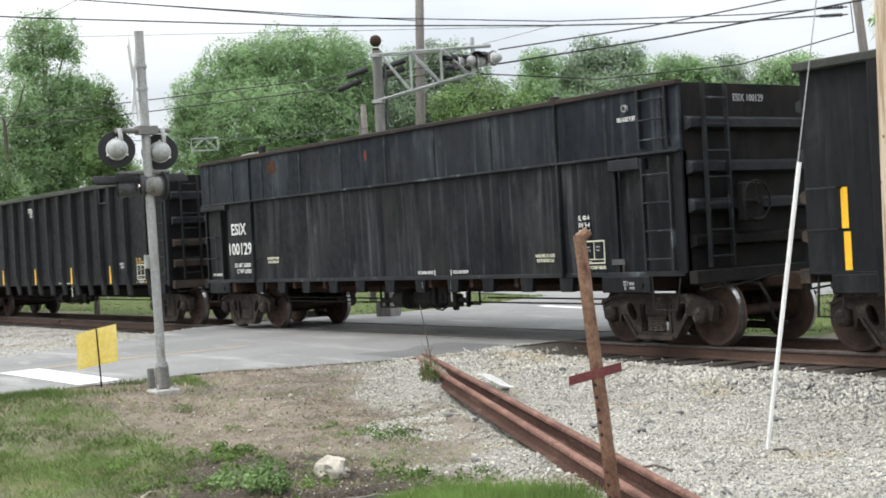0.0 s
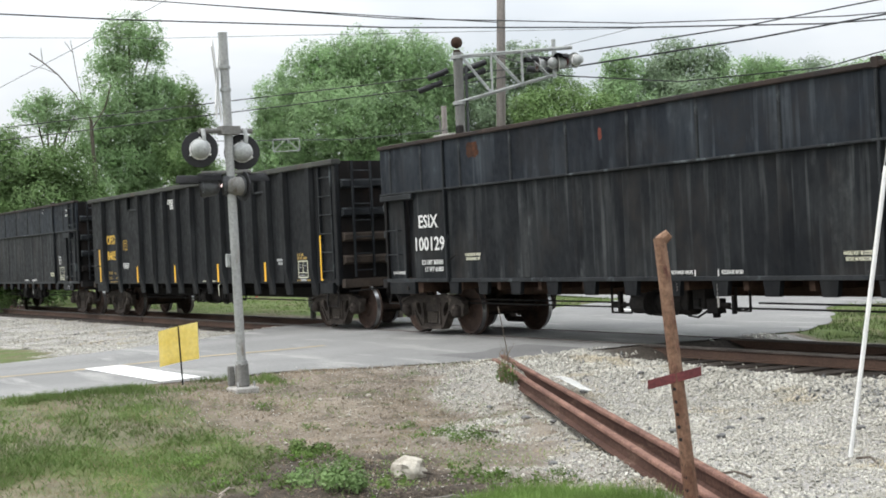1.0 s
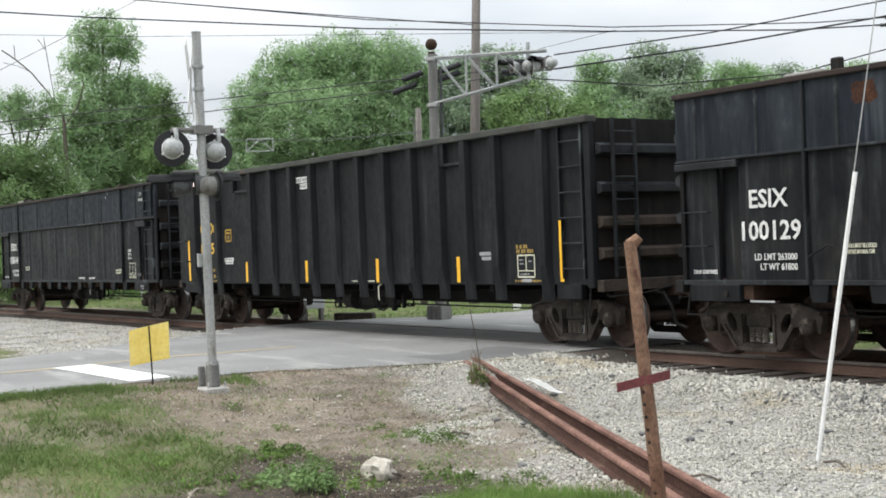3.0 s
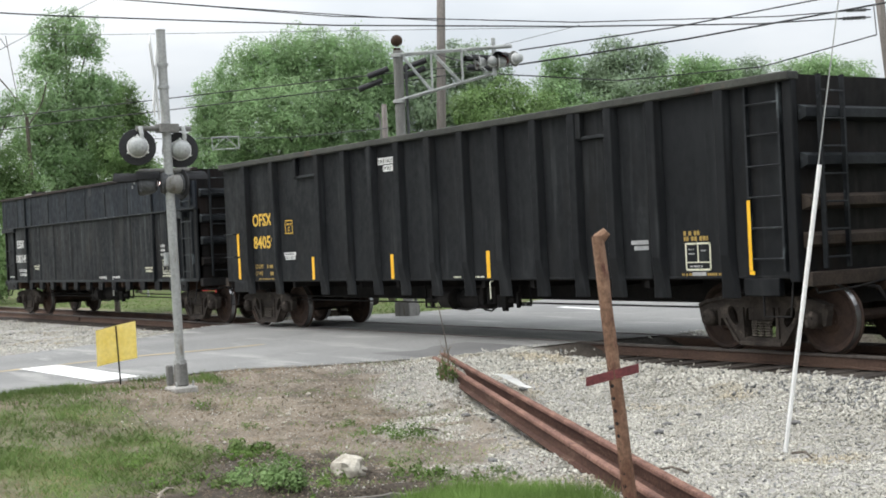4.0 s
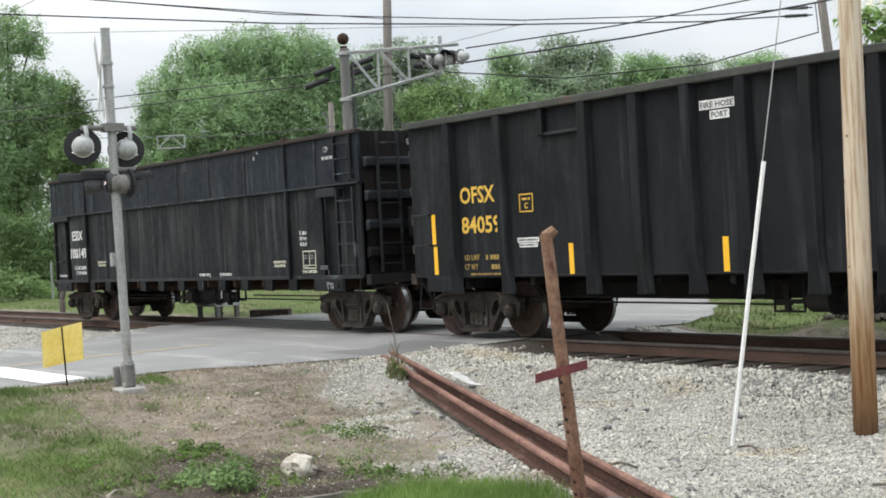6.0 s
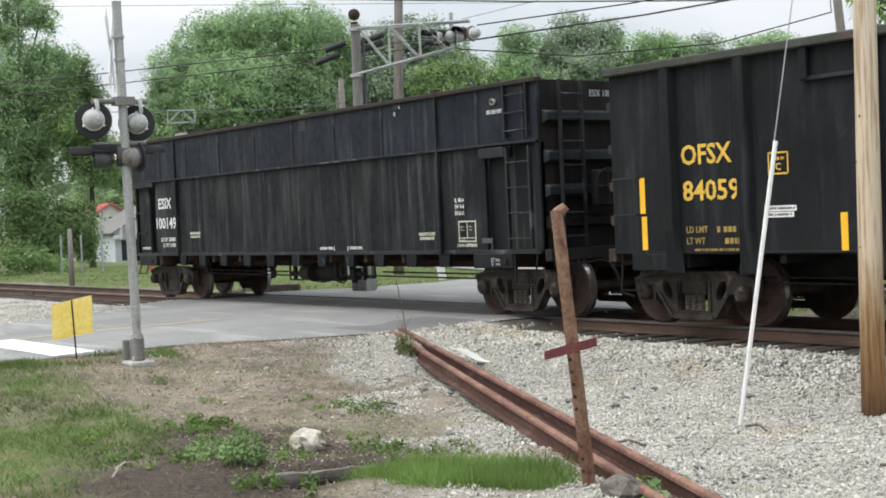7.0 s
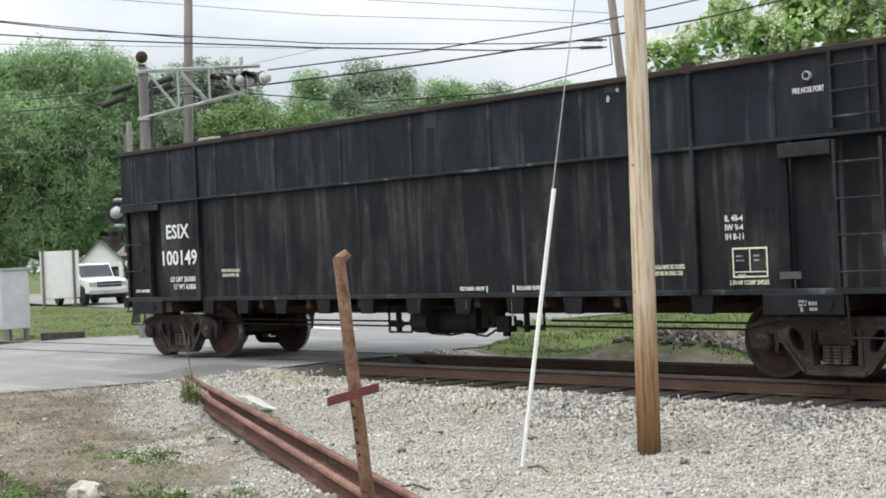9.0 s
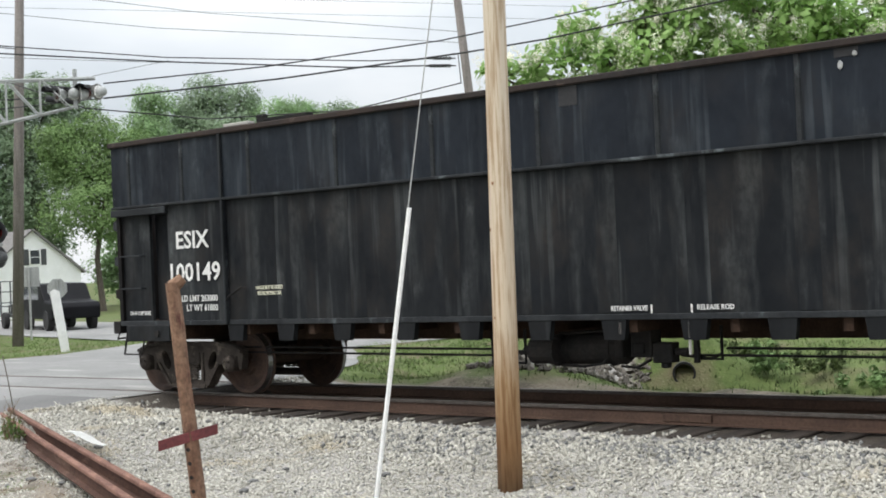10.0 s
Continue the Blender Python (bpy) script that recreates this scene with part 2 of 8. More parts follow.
M["tie_wood"] = surface("creosoted_tie", (0.024, 0.0192, 0.016), (0.06, 0.048, 0.04), 3, 0.9, stretch=(3, 0.6, 3), fine=30, fine_amount=0.4, bump=0.4, per_object=0.3)
M["asphalt"] = surface("worn_grey_asphalt", (0.168, 0.167, 0.162), (0.232, 0.230, 0.222), 0.32, 0.9, stretch=(1.0, 0.4, 1), fine=70, fine_amount=0.28, bump=0.35, spots=(0.290, 0.286, 0.270), spot_scale=0.9, spot_cover=0.42, spot_stretch=(0.4, 1.8, 1))
M["patch"] = surface("dark_asphalt_patch", (0.12, 0.1184, 0.116), (0.16, 0.1584, 0.1536), 0.6, 0.9, fine=60, fine_amount=0.2, bump=0.3)
M["concrete"] = surface("pale_concrete", (0.32, 0.312, 0.288), (0.416, 0.4, 0.376), 3, 0.9, fine=50, bump=0.3)
M["post_rust"] = surface("pitted_brown_post", (0.12, 0.0624, 0.04), (0.216, 0.132, 0.088), 5.0, 0.9, stretch=(1, 1, 0.5), fine=30, fine_amount=0.35, bump=0.5, spots=(0.068, 0.024, 0.0208), spot_scale=7, spot_cover=0.4, spec=0.25)
M["road_paint"] = surface("white_road_paint", (0.66, 0.66, 0.64), (0.78, 0.78, 0.76), 2, 0.7, fine=50, fine_amount=0.15, bump=0.1)
M["line_yellow"] = surface("worn_yellow_line", (0.250, 0.225, 0.170), (0.38, 0.305, 0.18), 2, 0.8, fine=40, bump=0.1)
M["galv"] = surface("galvanised_steel", (0.27, 0.275, 0.27), (0.40, 0.405, 0.395), 2.2, 0.6, metal=0.1, stretch=(2, 2, 0.4), fine=30, fine_amount=0.2, bump=0.04, spots=(0.20, 0.18, 0.155), spot_scale=3, spot_cover=0.22)
M["mast_grey"] = surface("weathered_mast_steel", (0.128, 0.1264, 0.1184), (0.208, 0.204, 0.192), 2.2, 0.75, stretch=(2, 2, 0.35), fine=30, fine_amount=0.2, bump=0.06, spots=(0.104, 0.084, 0.064), spot_scale=3, spot_cover=0.3)
M["alu"] = surface("grey_aluminium_paint", (0.304, 0.316, 0.312), (0.416, 0.428, 0.42), 4, 0.55, fine=30, fine_amount=0.18, bump=0.04, spots=(0.2, 0.192, 0.176), spot_scale=5, spot_cover=0.25)
M["hood_black"] = surface("signal_black", (0.012, 0.012, 0.014), (0.022, 0.022, 0.024), 4, 0.6, fine=30, bump=0.03)
M["dark_grey"] = surface("dark_grey_paint", (0.045, 0.047, 0.050), (0.075, 0.078, 0.080), 4, 0.6, fine=30, bump=0.03)
M["pole_foot"] = surface("brown_treated_pine", (0.17, 0.078, 0.034), (0.31, 0.155, 0.068), 3.0, 0.85, stretch=(8, 8, 0.4), fine=28, fine_amount=0.25, bump=0.25,
                         spots=(0.075, 0.045, 0.03), spot_scale=2.5, spot_cover=0.35, spot_stretch=(9, 9, 0.5))
M["pole_old"] = surface("grey_weathered_pole", (0.13, 0.115, 0.105), (0.20, 0.18, 0.165), 2, 0.9, stretch=(4, 4, 0.3), fine=25, bump=0.25)
M["wire"] = surface("black_cable", (0.02, 0.02, 0.022), (0.03, 0.03, 0.032), 2, 0.6, bump=0)
M["wire_far"] = surface("grey_wire", (0.10, 0.105, 0.11), (0.15, 0.155, 0.16), 2, 0.6, bump=0)
M["pvc"] = surface("white_plastic", (0.72, 0.72, 0.70), (0.80, 0.80, 0.78), 3, 0.5, fine=30, fine_amount=0.08, bump=0.03)
M["cabinet_grey"] = surface("pale_grey_enamel", (0.46, 0.475, 0.485), (0.54, 0.555, 0.565), 2, 0.55, fine=20, fine_amount=0.08, bump=0.03)
M["sign_yellow"] = surface("faded_yellow_board", (0.84, 0.70, 0.24), (0.90, 0.78, 0.36), 4, 0.6, fine=20, fine_amount=0.08, bump=0.03)
M["bark"] = surface("grey_brown_bark", (0.075, 0.062, 0.050), (0.13, 0.11, 0.09), 3, 0.95, stretch=(3, 3, 0.6), fine=20, fine_amount=0.4, bump=0.5)
M["rock"] = surface("pale_limestone", (0.368, 0.336, 0.28), (0.48, 0.448, 0.384), 6, 0.9, fine=30, fine_amount=0.2, bump=0.5)
M["old_plank"] = surface("grey_weathered_timber", (0.060, 0.052, 0.045), (0.165, 0.150, 0.130), 3, 0.95, stretch=(0.6, 6, 6), fine=25, fine_amount=0.35, bump=0.5)
M["stone"] = surface("ballast_limestone", (0.365, 0.352, 0.305), (0.490, 0.474, 0.418), 1.1, 0.92, fine=70, fine_amount=0.22, bump=0.25, spots=(0.41, 0.365, 0.275), spot_scale=0.8, spot_cover=0.38, per_island=0.24)
M["stone_grey"] = surface("dark_grey_ballast", (0.120, 0.122, 0.120), (0.235, 0.236, 0.230), 1.5, 0.92, fine=70, fine_amount=0.25, bump=0.3, per_island=0.35)
M["riprap"] = surface("grey_brown_riprap", (0.085, 0.076, 0.064), (0.19, 0.172, 0.148), 2.5, 0.92, fine=30, fine_amount=0.25, bump=0.4, per_island=0.5)
M["leaf_mid"] = leafy("mid_green_leaves", (0.186, 0.288, 0.132), (0.250, 0.366, 0.183), (0.330, 0.446, 0.258), 0.42)
M["leaf_dark"] = leafy("dark_green_leaves", (0.105, 0.178, 0.060), (0.145, 0.226, 0.088), (0.200, 0.285, 0.125), 0.25)
# pale green of far trees, lightened further in the colour for haze
M["leaf_pale"] = leafy("pale_green_leaves", (0.1647, 0.2318, 0.1342), (0.2098, 0.2806, 0.1769), (0.2745, 0.3477, 0.2379), 0.22)
M["leaf_bright"] = leafy("bright_green_leaves", (0.115, 0.190, 0.064), (0.160, 0.246, 0.092), (0.215, 0.305, 0.132), 0.24)
M["blossom"] = leafy("cream_blossom", (0.62, 0.60, 0.50), (0.74, 0.72, 0.63), (0.82, 0.81, 0.74), 0.45)
M["grass"] = leafy("short_grass", (0.072, 0.125, 0.034), (0.108, 0.170, 0.048), (0.19, 0.198, 0.092), 0.25)
M["grass_lush"] = leafy("lush_grass", (0.105, 0.178, 0.040), (0.155, 0.245, 0.064), (0.24, 0.325, 0.12), 0.35)
M["bleached"] = surface("bleached_dead_wood", (0.24, 0.21, 0.17), (0.36, 0.32, 0.27), 5, 0.9, fine=30, bump=0.2)
M["grass_rank"] = leafy("rank_grass", (0.060, 0.110, 0.022), (0.095, 0.165, 0.036), (0.15, 0.21, 0.065), 0.3)
# ditch grass greens lowered so that they carry the bank's shade
M["grass_ditch_shaded"] = leafy("dark_ditch_grass", (0.040, 0.060, 0.020), (0.065, 0.092, 0.032), (0.100, 0.125, 0.050), 0.25)
M["rust_spot"] = surface("orange_rust_spot", (0.030, 0.018, 0.014), (0.085, 0.036, 0.020), 6.0, 0.9, fine=30, fine_amount=0.4, bump=0.2, spec=0.15)
M["rust_red"] = surface("red_brown_scar", (0.09, 0.030, 0.022), (0.16, 0.050, 0.036), 8.0, 0.9, fine=40, bump=0.1, spec=0.15)
M["litter"] = leafy("dead_leaf_litter", (0.075, 0.056, 0.042), (0.14, 0.108, 0.080), (0.26, 0.21, 0.16), 0.1)
M["straw"] = leafy("dry_stalks", (0.136, 0.1, 0.06), (0.208, 0.16, 0.1), (0.288, 0.232, 0.152))


# ---------------------------------------------------------------- building helpers
def thing(name, label, category, group="", at=None, kind=""):
    ob = new(name)
    ob.empty_display_size = 0.2
    if at is not None:
        ob.matrix_basis = at
    return tagged(ob, label, category, group, kind)


def finish(bm, name, mat, smooth=False):
    me = bpy.data.meshes.new(name)
    bm.normal_update()
    bm.to_mesh(me)
    bm.free()
    for mm in (mat if isinstance(mat, (list, tuple)) else [mat]):
        me.materials.append(mm)
    if smooth:
        me.shade_smooth()
    return me


def part(name, bm, mat, parent=None, label="", smooth=False, at=None):
    ob = new(name, finish(bm, name, mat, smooth))
    if parent is not None:
        ob.parent = parent
    if at is not None:
        ob.matrix_basis = at
    return tagged(ob, label)


def twin(ob, at, parent=None, name=None):
    """Another object on the same mesh."""
    o = new(name or ob.name.split(".")[0], ob.data)
    o.parent = parent if parent is not None else ob.parent
    o.matrix_basis = at
    if ob.get("label"):
        o["label"] = ob["label"]
    return o


def box(bm, x0, x1, y0, y1, z0, z1, mi=0):
    vs = [bm.verts.new((x, y, z)) for x in (x0, x1) for y in (y0, y1) for z in (z0, z1)]
    for f in ((0, 1, 3, 2), (4, 6, 7, 5), (0, 4, 5, 1), (2, 3, 7, 6), (0, 2, 6, 4), (1, 5, 7, 3)):
        bm.faces.new([vs[i] for i in f]).material_index = mi
    return vs


def softened(bm, w=0.008, seg=1):
    bmesh.ops.bevel(bm, geom=[e for e in bm.edges], offset=w, segments=seg, affect="EDGES", profile=0.5, clamp_overlap=True)
    return bm


def boxed(*b, bevel=0.0):
    bm = bmesh.new()
    box(bm, *b)
    return softened(bm, bevel) if bevel else bm


def rod(bm, p, q, r, seg=8, r2=None, caps=True):
    p, q = Vector(p), Vector(q)
    d = (q - p).normalized()
    a = d.orthogonal().normalized()
    b = d.cross(a)
    r2 = r if r2 is None else r2
    rings = []
    for c, rad in ((p, r), (q, r2)):
        rings.append([bm.verts.new(c + (a * math.cos(2 * math.pi * i / seg) + b * math.sin(2 * math.pi * i / seg)) * rad) for i in range(seg)])
    for i in range(seg):
        bm.faces.new((rings[0][i], rings[0][(i + 1) % seg], rings[1][(i + 1) % seg], rings[1][i]))
    if caps:
        bm.faces.new(rings[0][::-1])
        bm.faces.new(rings[1])
    return bm


def tube(bm, pts, r, seg=6):
    """A round bar bent along the points, in one piece."""
    pts = [Vector(p) for p in pts]
    rings, a = [], None
    for i, p in enumerate(pts):
        d = (pts[min(i + 1, len(pts) - 1)] - pts[max(i - 1, 0)]).normalized()
        a = d.orthogonal().normalized() if a is None else (a - d * a.dot(d)).normalized()
        c = d.cross(a)
        rings.append([bm.verts.new(p + (a * math.cos(2 * math.pi * k / seg) + c * math.sin(2 * math.pi * k / seg)) * r) for k in range(seg)])
    for u, v in zip(rings, rings[1:]):
        for k in range(seg):
            bm.faces.new((u[k], u[(k + 1) % seg], v[(k + 1) % seg], v[k]))
    bm.faces.new(rings[0][::-1])
    bm.faces.new(rings[-1])
    return bm


def lathe(bm, profile, seg=32, axis="y"):
    """profile: (distance along the axis, radius), turned round the axis."""
    rings = []
    for u, r in profile:
        ring = []
        for i in range(seg):
            c, s = math.cos(2 * math.pi * i / seg) * r, math.sin(2 * math.pi * i / seg) * r
            ring.append(bm.verts.new((c, u, s) if axis == "y" else ((u, c, s) if axis == "x" else (c, s, u))))
        rings.append(ring)
    for a, b in zip(rings, rings[1:]):
        for i in range(seg):
            bm.faces.new((a[i], a[(i + 1) % seg], b[(i + 1) % seg], b[i]))
    for ring in (rings[0], rings[-1]):
        bm.faces.new(ring)
    bmesh.ops.recalc_face_normals(bm, faces=bm.faces[:])
    return bm


def prism(bm, outline, y0, y1, mi=0):
    """An outline in x and z, drawn out along y."""
    a = [bm.verts.new((x, y0, z)) for x, z in outline]
    b = [bm.verts.new((x, y1, z)) for x, z in outline]
    n = len(outline)
    faces = [bm.faces.new(a), bm.faces.new(b[::-1])]
    for i in range(n):
        faces.append(bm.faces.new((a[i], b[i], b[(i + 1) % n], a[(i + 1) % n])))
    for f in faces:
        f.material_index = mi
    bmesh.ops.recalc_face_normals(bm, faces=faces)
    return bm


def lumpy(bm, r, seed, squash=(1, 1, 0.7), sub=2, amount=0.25):
    bmesh.ops.create_icosphere(bm, subdivisions=sub, radius=1.0)
    for v in bm.verts:
        d = v.co.normalized()
        k = 1 + amount * noise.noise(d * 1.7 + Vector((seed, seed * 2, 0))) + amount * 0.4 * noise.noise(d * 4.1 + Vector((0, seed, seed)))
        v.co = Vector((d.x * squash[0], d.y * squash[1], d.z * squash[2])) * r * k
    return bm


def lettering(text, height, mat, parent, x, y, z, width=None, name="lettering", turn=90, rz=0):
    """Painted letters in the plane of a side: x to the left end, z to the foot."""
    cu = bpy.data.curves.new("lettering", "FONT")
    cu.body, cu.size, cu.extrude, cu.resolution_u, cu.offset = text, height / 0.70, 0.0015, 2, 0.0065 * height / 0.25
    tmp = new("lettering_tmp", cu)
    me = bpy.data.meshes.new_from_object(tmp.evaluated_get(bpy.context.evaluated_depsgraph_get()))
    bpy.data.objects.remove(tmp)
    bpy.data.curves.remove(cu)
    xs = [v.co.x for v in me.vertices]
    x0, x1 = min(xs), max(xs)
    k = width / (x1 - x0) if width else 1.0
    for v in me.vertices:
        v.co.x = (v.co.x - x0) * k
    me.materials.clear()
    me.materials.append(mat)
    ob = new(name, me)
    ob.parent = parent
    ob.matrix_basis = pose(x, y, z, turn, 0, rz)
    return ob


def bars(rows, mat, parent, y, name="stencil"):
    """Small stencil lines that cannot be read: rows of x0, x1, z0, z1, each broken into short blocks."""
    bm = bmesh.new()
    rnd = random.Random(int(abs(rows[0][0]) * 1000) + 5)
    for x0, x1, z0, z1 in rows:
        x = x0
        while x < x1 - 0.01:
            w = min((z1 - z0) * rnd.uniform(0.55, 0.95), x1 - x)
            box(bm, x, x + w, y - 0.002, y, z0, z1)
            x += w + (z1 - z0) * rnd.choice((0.22, 0.22, 0.22, 0.8))
    ob = part(name, bm, mat, parent)
    tagged(ob, kind="stuff")
    return ob


# ---------------------------------------------------------------- lie of the land
TRACK_Y, RAIL_HALF = 14.83, 0.753


def vnoise(x, y, cell, seed):
    """Smooth value noise, 0 to 1, on arrays."""
    x, y = np.asarray(x, float) / cell, np.asarray(y, float) / cell
    i, j = np.floor(x).astype(int), np.floor(y).astype(int)
    u, v = x - i, y - j
    u, v = u * u * (3 - 2 * u), v * v * (3 - 2 * v)

    def r(a, b):
        k = (a * 374761393 + b * 668265263 + seed * 1442695041) & 0x7FFFFFFF
        k = ((k ^ (k >> 13)) * 1274126177) & 0x7FFFFFFF
        return ((k ^ (k >> 16)) & 0xFFFF) / 65535.0
    return (r(i, j) * (1 - u) + r(i + 1, j) * u) * (1 - v) + (r(i, j + 1) * (1 - u) + r(i + 1, j + 1) * u) * v


def step(e0, e1, x):
    t = np.clip((np.asarray(x, float) - e0) / (e1 - e0), 0, 1)
    return t * t * (3 - 2 * t)


def road_right(y):
    return np.interp(y, [-60, 5.7, 9.0, 12.0, 13.2, 16.8, 18.0, 19.5, 21.5, 23.5, 26.0], [-18.2, -18.5, -18.6, -16.7, -16.9, -16.5, -16.9, -17.9, -19.6, -21.6, -23.0])


def road_left(y):
    return np.interp(y, [-60, 6.4, 8.9, 12.2, 13.4, 17.0, 21.0, 26.0], [-25.0, -25.3, -26.5, -28.4, -29.2, -29.4, -29.0, -31.0])


def street_near(x):
    """The street on the far side of the tracks, which runs off at an angle."""
    return 24.1 - 0.27 * (np.asarray(x, float) + 26.0)


def in_road(x, y, grow=0.0):
    a = (x < road_right(y) + grow) & (x > road_left(y) - grow) & (y < street_near(x) + 3)
    b = (y > street_near(x) - grow) & (y < street_near(x) + 6.5 + grow) & (x < -22.0 + grow)
    return a | b


def road_height(x, y):
    near_track = step(4.5, 1.2, np.abs(y - TRACK_Y))
    return -0.075 + 0.058 * near_track


def gravel_line(x):
    return 6.25 - 0.484 * (np.asarray(x, float) + 9.0)


def zones(x, y):
    """How much grass and how much gravel covers the soil at a place."""
    n1, n2 = vnoise(x, y, 1.1, 3), vnoise(x, y, 0.35, 7)
    wob = (n1 - 0.5) * 1.3 + (n2 - 0.5) * 0.8
    # near side, right of the crossing
    gravel = step(-0.35, 0.45, y - gravel_line(x) + wob * 0.9) * (x > -18.9)
    # thin, soil-choked gravel in front of the scrap rails
    front = step(0.05, -0.30, y - 7.37 + 0.448 * (x + 8.34)) * (y > 5.0)
    gravel = gravel * (1 - front * (0.30 + 0.62 * step(0.38, 0.62, vnoise(x, y, 0.75, 23) * 0.6 + n2 * 0.4)))
    gravel = np.maximum(gravel, step(-7.6, -6.6, x + wob) * step(6.3, 7.0, y + wob))
    lawn = step(0.35, -0.25, y - np.interp(x, [-22, -18.7, -17.2, -15.6, -14.3, -13.1, -12.6, -11.8, -11.0, -9.0], [7.4, 6.6, 6.15, 6.1, 6.25, 6.3, 5.75, 4.75, 4.1, 3.7]) + wob * 0.55)
    lawn = lawn * (0.38 + 0.62 * step(0.30, 0.60, 0.65 * n1 + 0.35 * n2))
    tu, tv = 0.94 * (x + 8.7) + 0.34 * (y - 6.5), -0.34 * (x + 8.7) + 0.94 * (y - 6.5)
    tuft = step(1.05, 0.6, np.hypot(tu / 1.25, tv / 0.60) + wob * 0.25)
    # left of the crossing, near side: ballast shoulder
    left = x < road_left(y)
    gravel = np.where(left & (y < 17.6), step(7.6, 8.4, y + wob), gravel)
    lawn = np.where(left & (y < 17.6), step(8.2, 7.4, y + wob), lawn)
    # track bed and far side
    bed = (y > 12.4) & (y < 16.9 + wob * 0.4)
    far = y >= 16.9
    gravel = np.where(bed, 1.0, gravel)
    lawn = np.where(bed, 0.0, lawn)
    heap = step(1.0, 0.75, np.hypot((x + 13.0) / 1.4, (y - 19.0) / 1.5) + wob * 0.15)
    gravel = np.where(far, heap, gravel)
    lawn = np.where(far, step(16.9, 17.5, y + wob * 0.5) * (1 - heap), lawn)
    lawn = np.maximum(lawn, np.where(y < 10, tuft, 0))
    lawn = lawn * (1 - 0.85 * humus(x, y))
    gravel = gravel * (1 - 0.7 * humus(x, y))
    return np.clip(lawn, 0, 1), np.clip(gravel, 0, 1) * (1 - np.clip(lawn, 0, 1) * 0.7), tuft


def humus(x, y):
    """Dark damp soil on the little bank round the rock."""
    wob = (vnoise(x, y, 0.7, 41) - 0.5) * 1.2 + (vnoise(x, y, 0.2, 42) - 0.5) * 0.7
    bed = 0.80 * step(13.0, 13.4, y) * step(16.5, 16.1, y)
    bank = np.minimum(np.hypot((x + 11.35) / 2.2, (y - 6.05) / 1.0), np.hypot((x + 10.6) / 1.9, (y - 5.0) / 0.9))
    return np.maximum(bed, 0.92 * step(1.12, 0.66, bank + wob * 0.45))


def land(x, y):
    x, y = np.asarray(x, float), np.asarray(y, float)
    z = np.full(x.shape, -0.13)
    # shoulder falls from the track bed to the near side
    near = np.where(x > -21, -0.17 - 0.27 * step(12.9, 10.6, y), -0.17 - 0.06 * step(12.6, 9.0, y))
    z = np.where(y < 17.3, near, z)
    # near side rises to the verge of the crossing
    away = np.maximum(x - road_right(y), road_left(y) - x)
    z = np.where(y < 12.9, z + (-0.10 - z) * step(5.0, 0.2, away), z)
    # the hollow beside the old timber, and the mound in front of it
    hu, hv = 0.5 * (x + 9.86) + 0.87 * (y - 5.92), 0.87 * (x + 9.86) - 0.5 * (y - 5.92)
    z = z - 0.62 * np.exp(-((hu / 0.50) ** 2 + (hv / 0.22) ** 2))
    z = z + 0.05 * np.exp(-(((x + 8.6) / 1.2) ** 2 + ((y - 6.2) / 0.5) ** 2))
    # bank of the near lawn, towards the viewer
    z = np.where(y < 6, z - 0.10 * step(5.8, 4.4, y) * step(-15, -12, x), z)
    z = np.where(y < 3.0, z + (-0.05 - z) * step(3.0, 0.5, y), z)
    # ditch and stone heap beyond the tracks
    ditch = step(-17.5, -14.5, x) * np.exp(-((y - 19.2) / 1.1) ** 2)
    z = z - 0.55 * ditch * (y > 17.0)
    heap = np.exp(-(((x + 13.0) / 1.4) ** 2 + ((y - 19.0) / 1.5) ** 2))
    z = z + 0.70 * heap * (y > 17.0)
    z = z + (vnoise(x, y, 0.9, 11) - 0.5) * 0.07 + (vnoise(x, y, 0.22, 12) - 0.5) * 0.035
    z = z + 0.9 * step(22.5, 30.0, y) * step(-20.5, -16.5, x)
    z = z + 0.85 * np.exp(-(((x + 11.35) / 0.75) ** 2 + ((y - 20.2) / 0.62) ** 2))
    # soil and stones banked against the scrap rails
    d = 0.905 * (y - 11.42 + 0.4692 * (x + 17.03))
    z = z + 0.055 * np.exp(-((d + 0.20) / 0.17) ** 2) * (x > -16.8) * (x < -6.6)
    bed = np.abs(y - TRACK_Y) < 1.75
    z = np.where(bed, -0.205 + (vnoise(x, y, 0.3, 5) - 0.5) * 0.02, z)
    edge = np.maximum(x - road_right(y), road_left(y) - x)
    z = np.where(y < 27.0, z + (road_height(x, y) - 0.015 - z) * step(np.where(y > 18.0, 2.6, 0.9), 0.05, edge) * (edge > 0), z)
    r = in_road(x, y, -0.05)
    z = np.where(r, road_height(x, y) - np.where(y > 17.5, 0.025, 0.06), z)
    dist = np.hypot(x, y)
    return z - 0.75 * step(62, 112, dist) * (y > 20) + 0.6 * step(130, 400, dist)


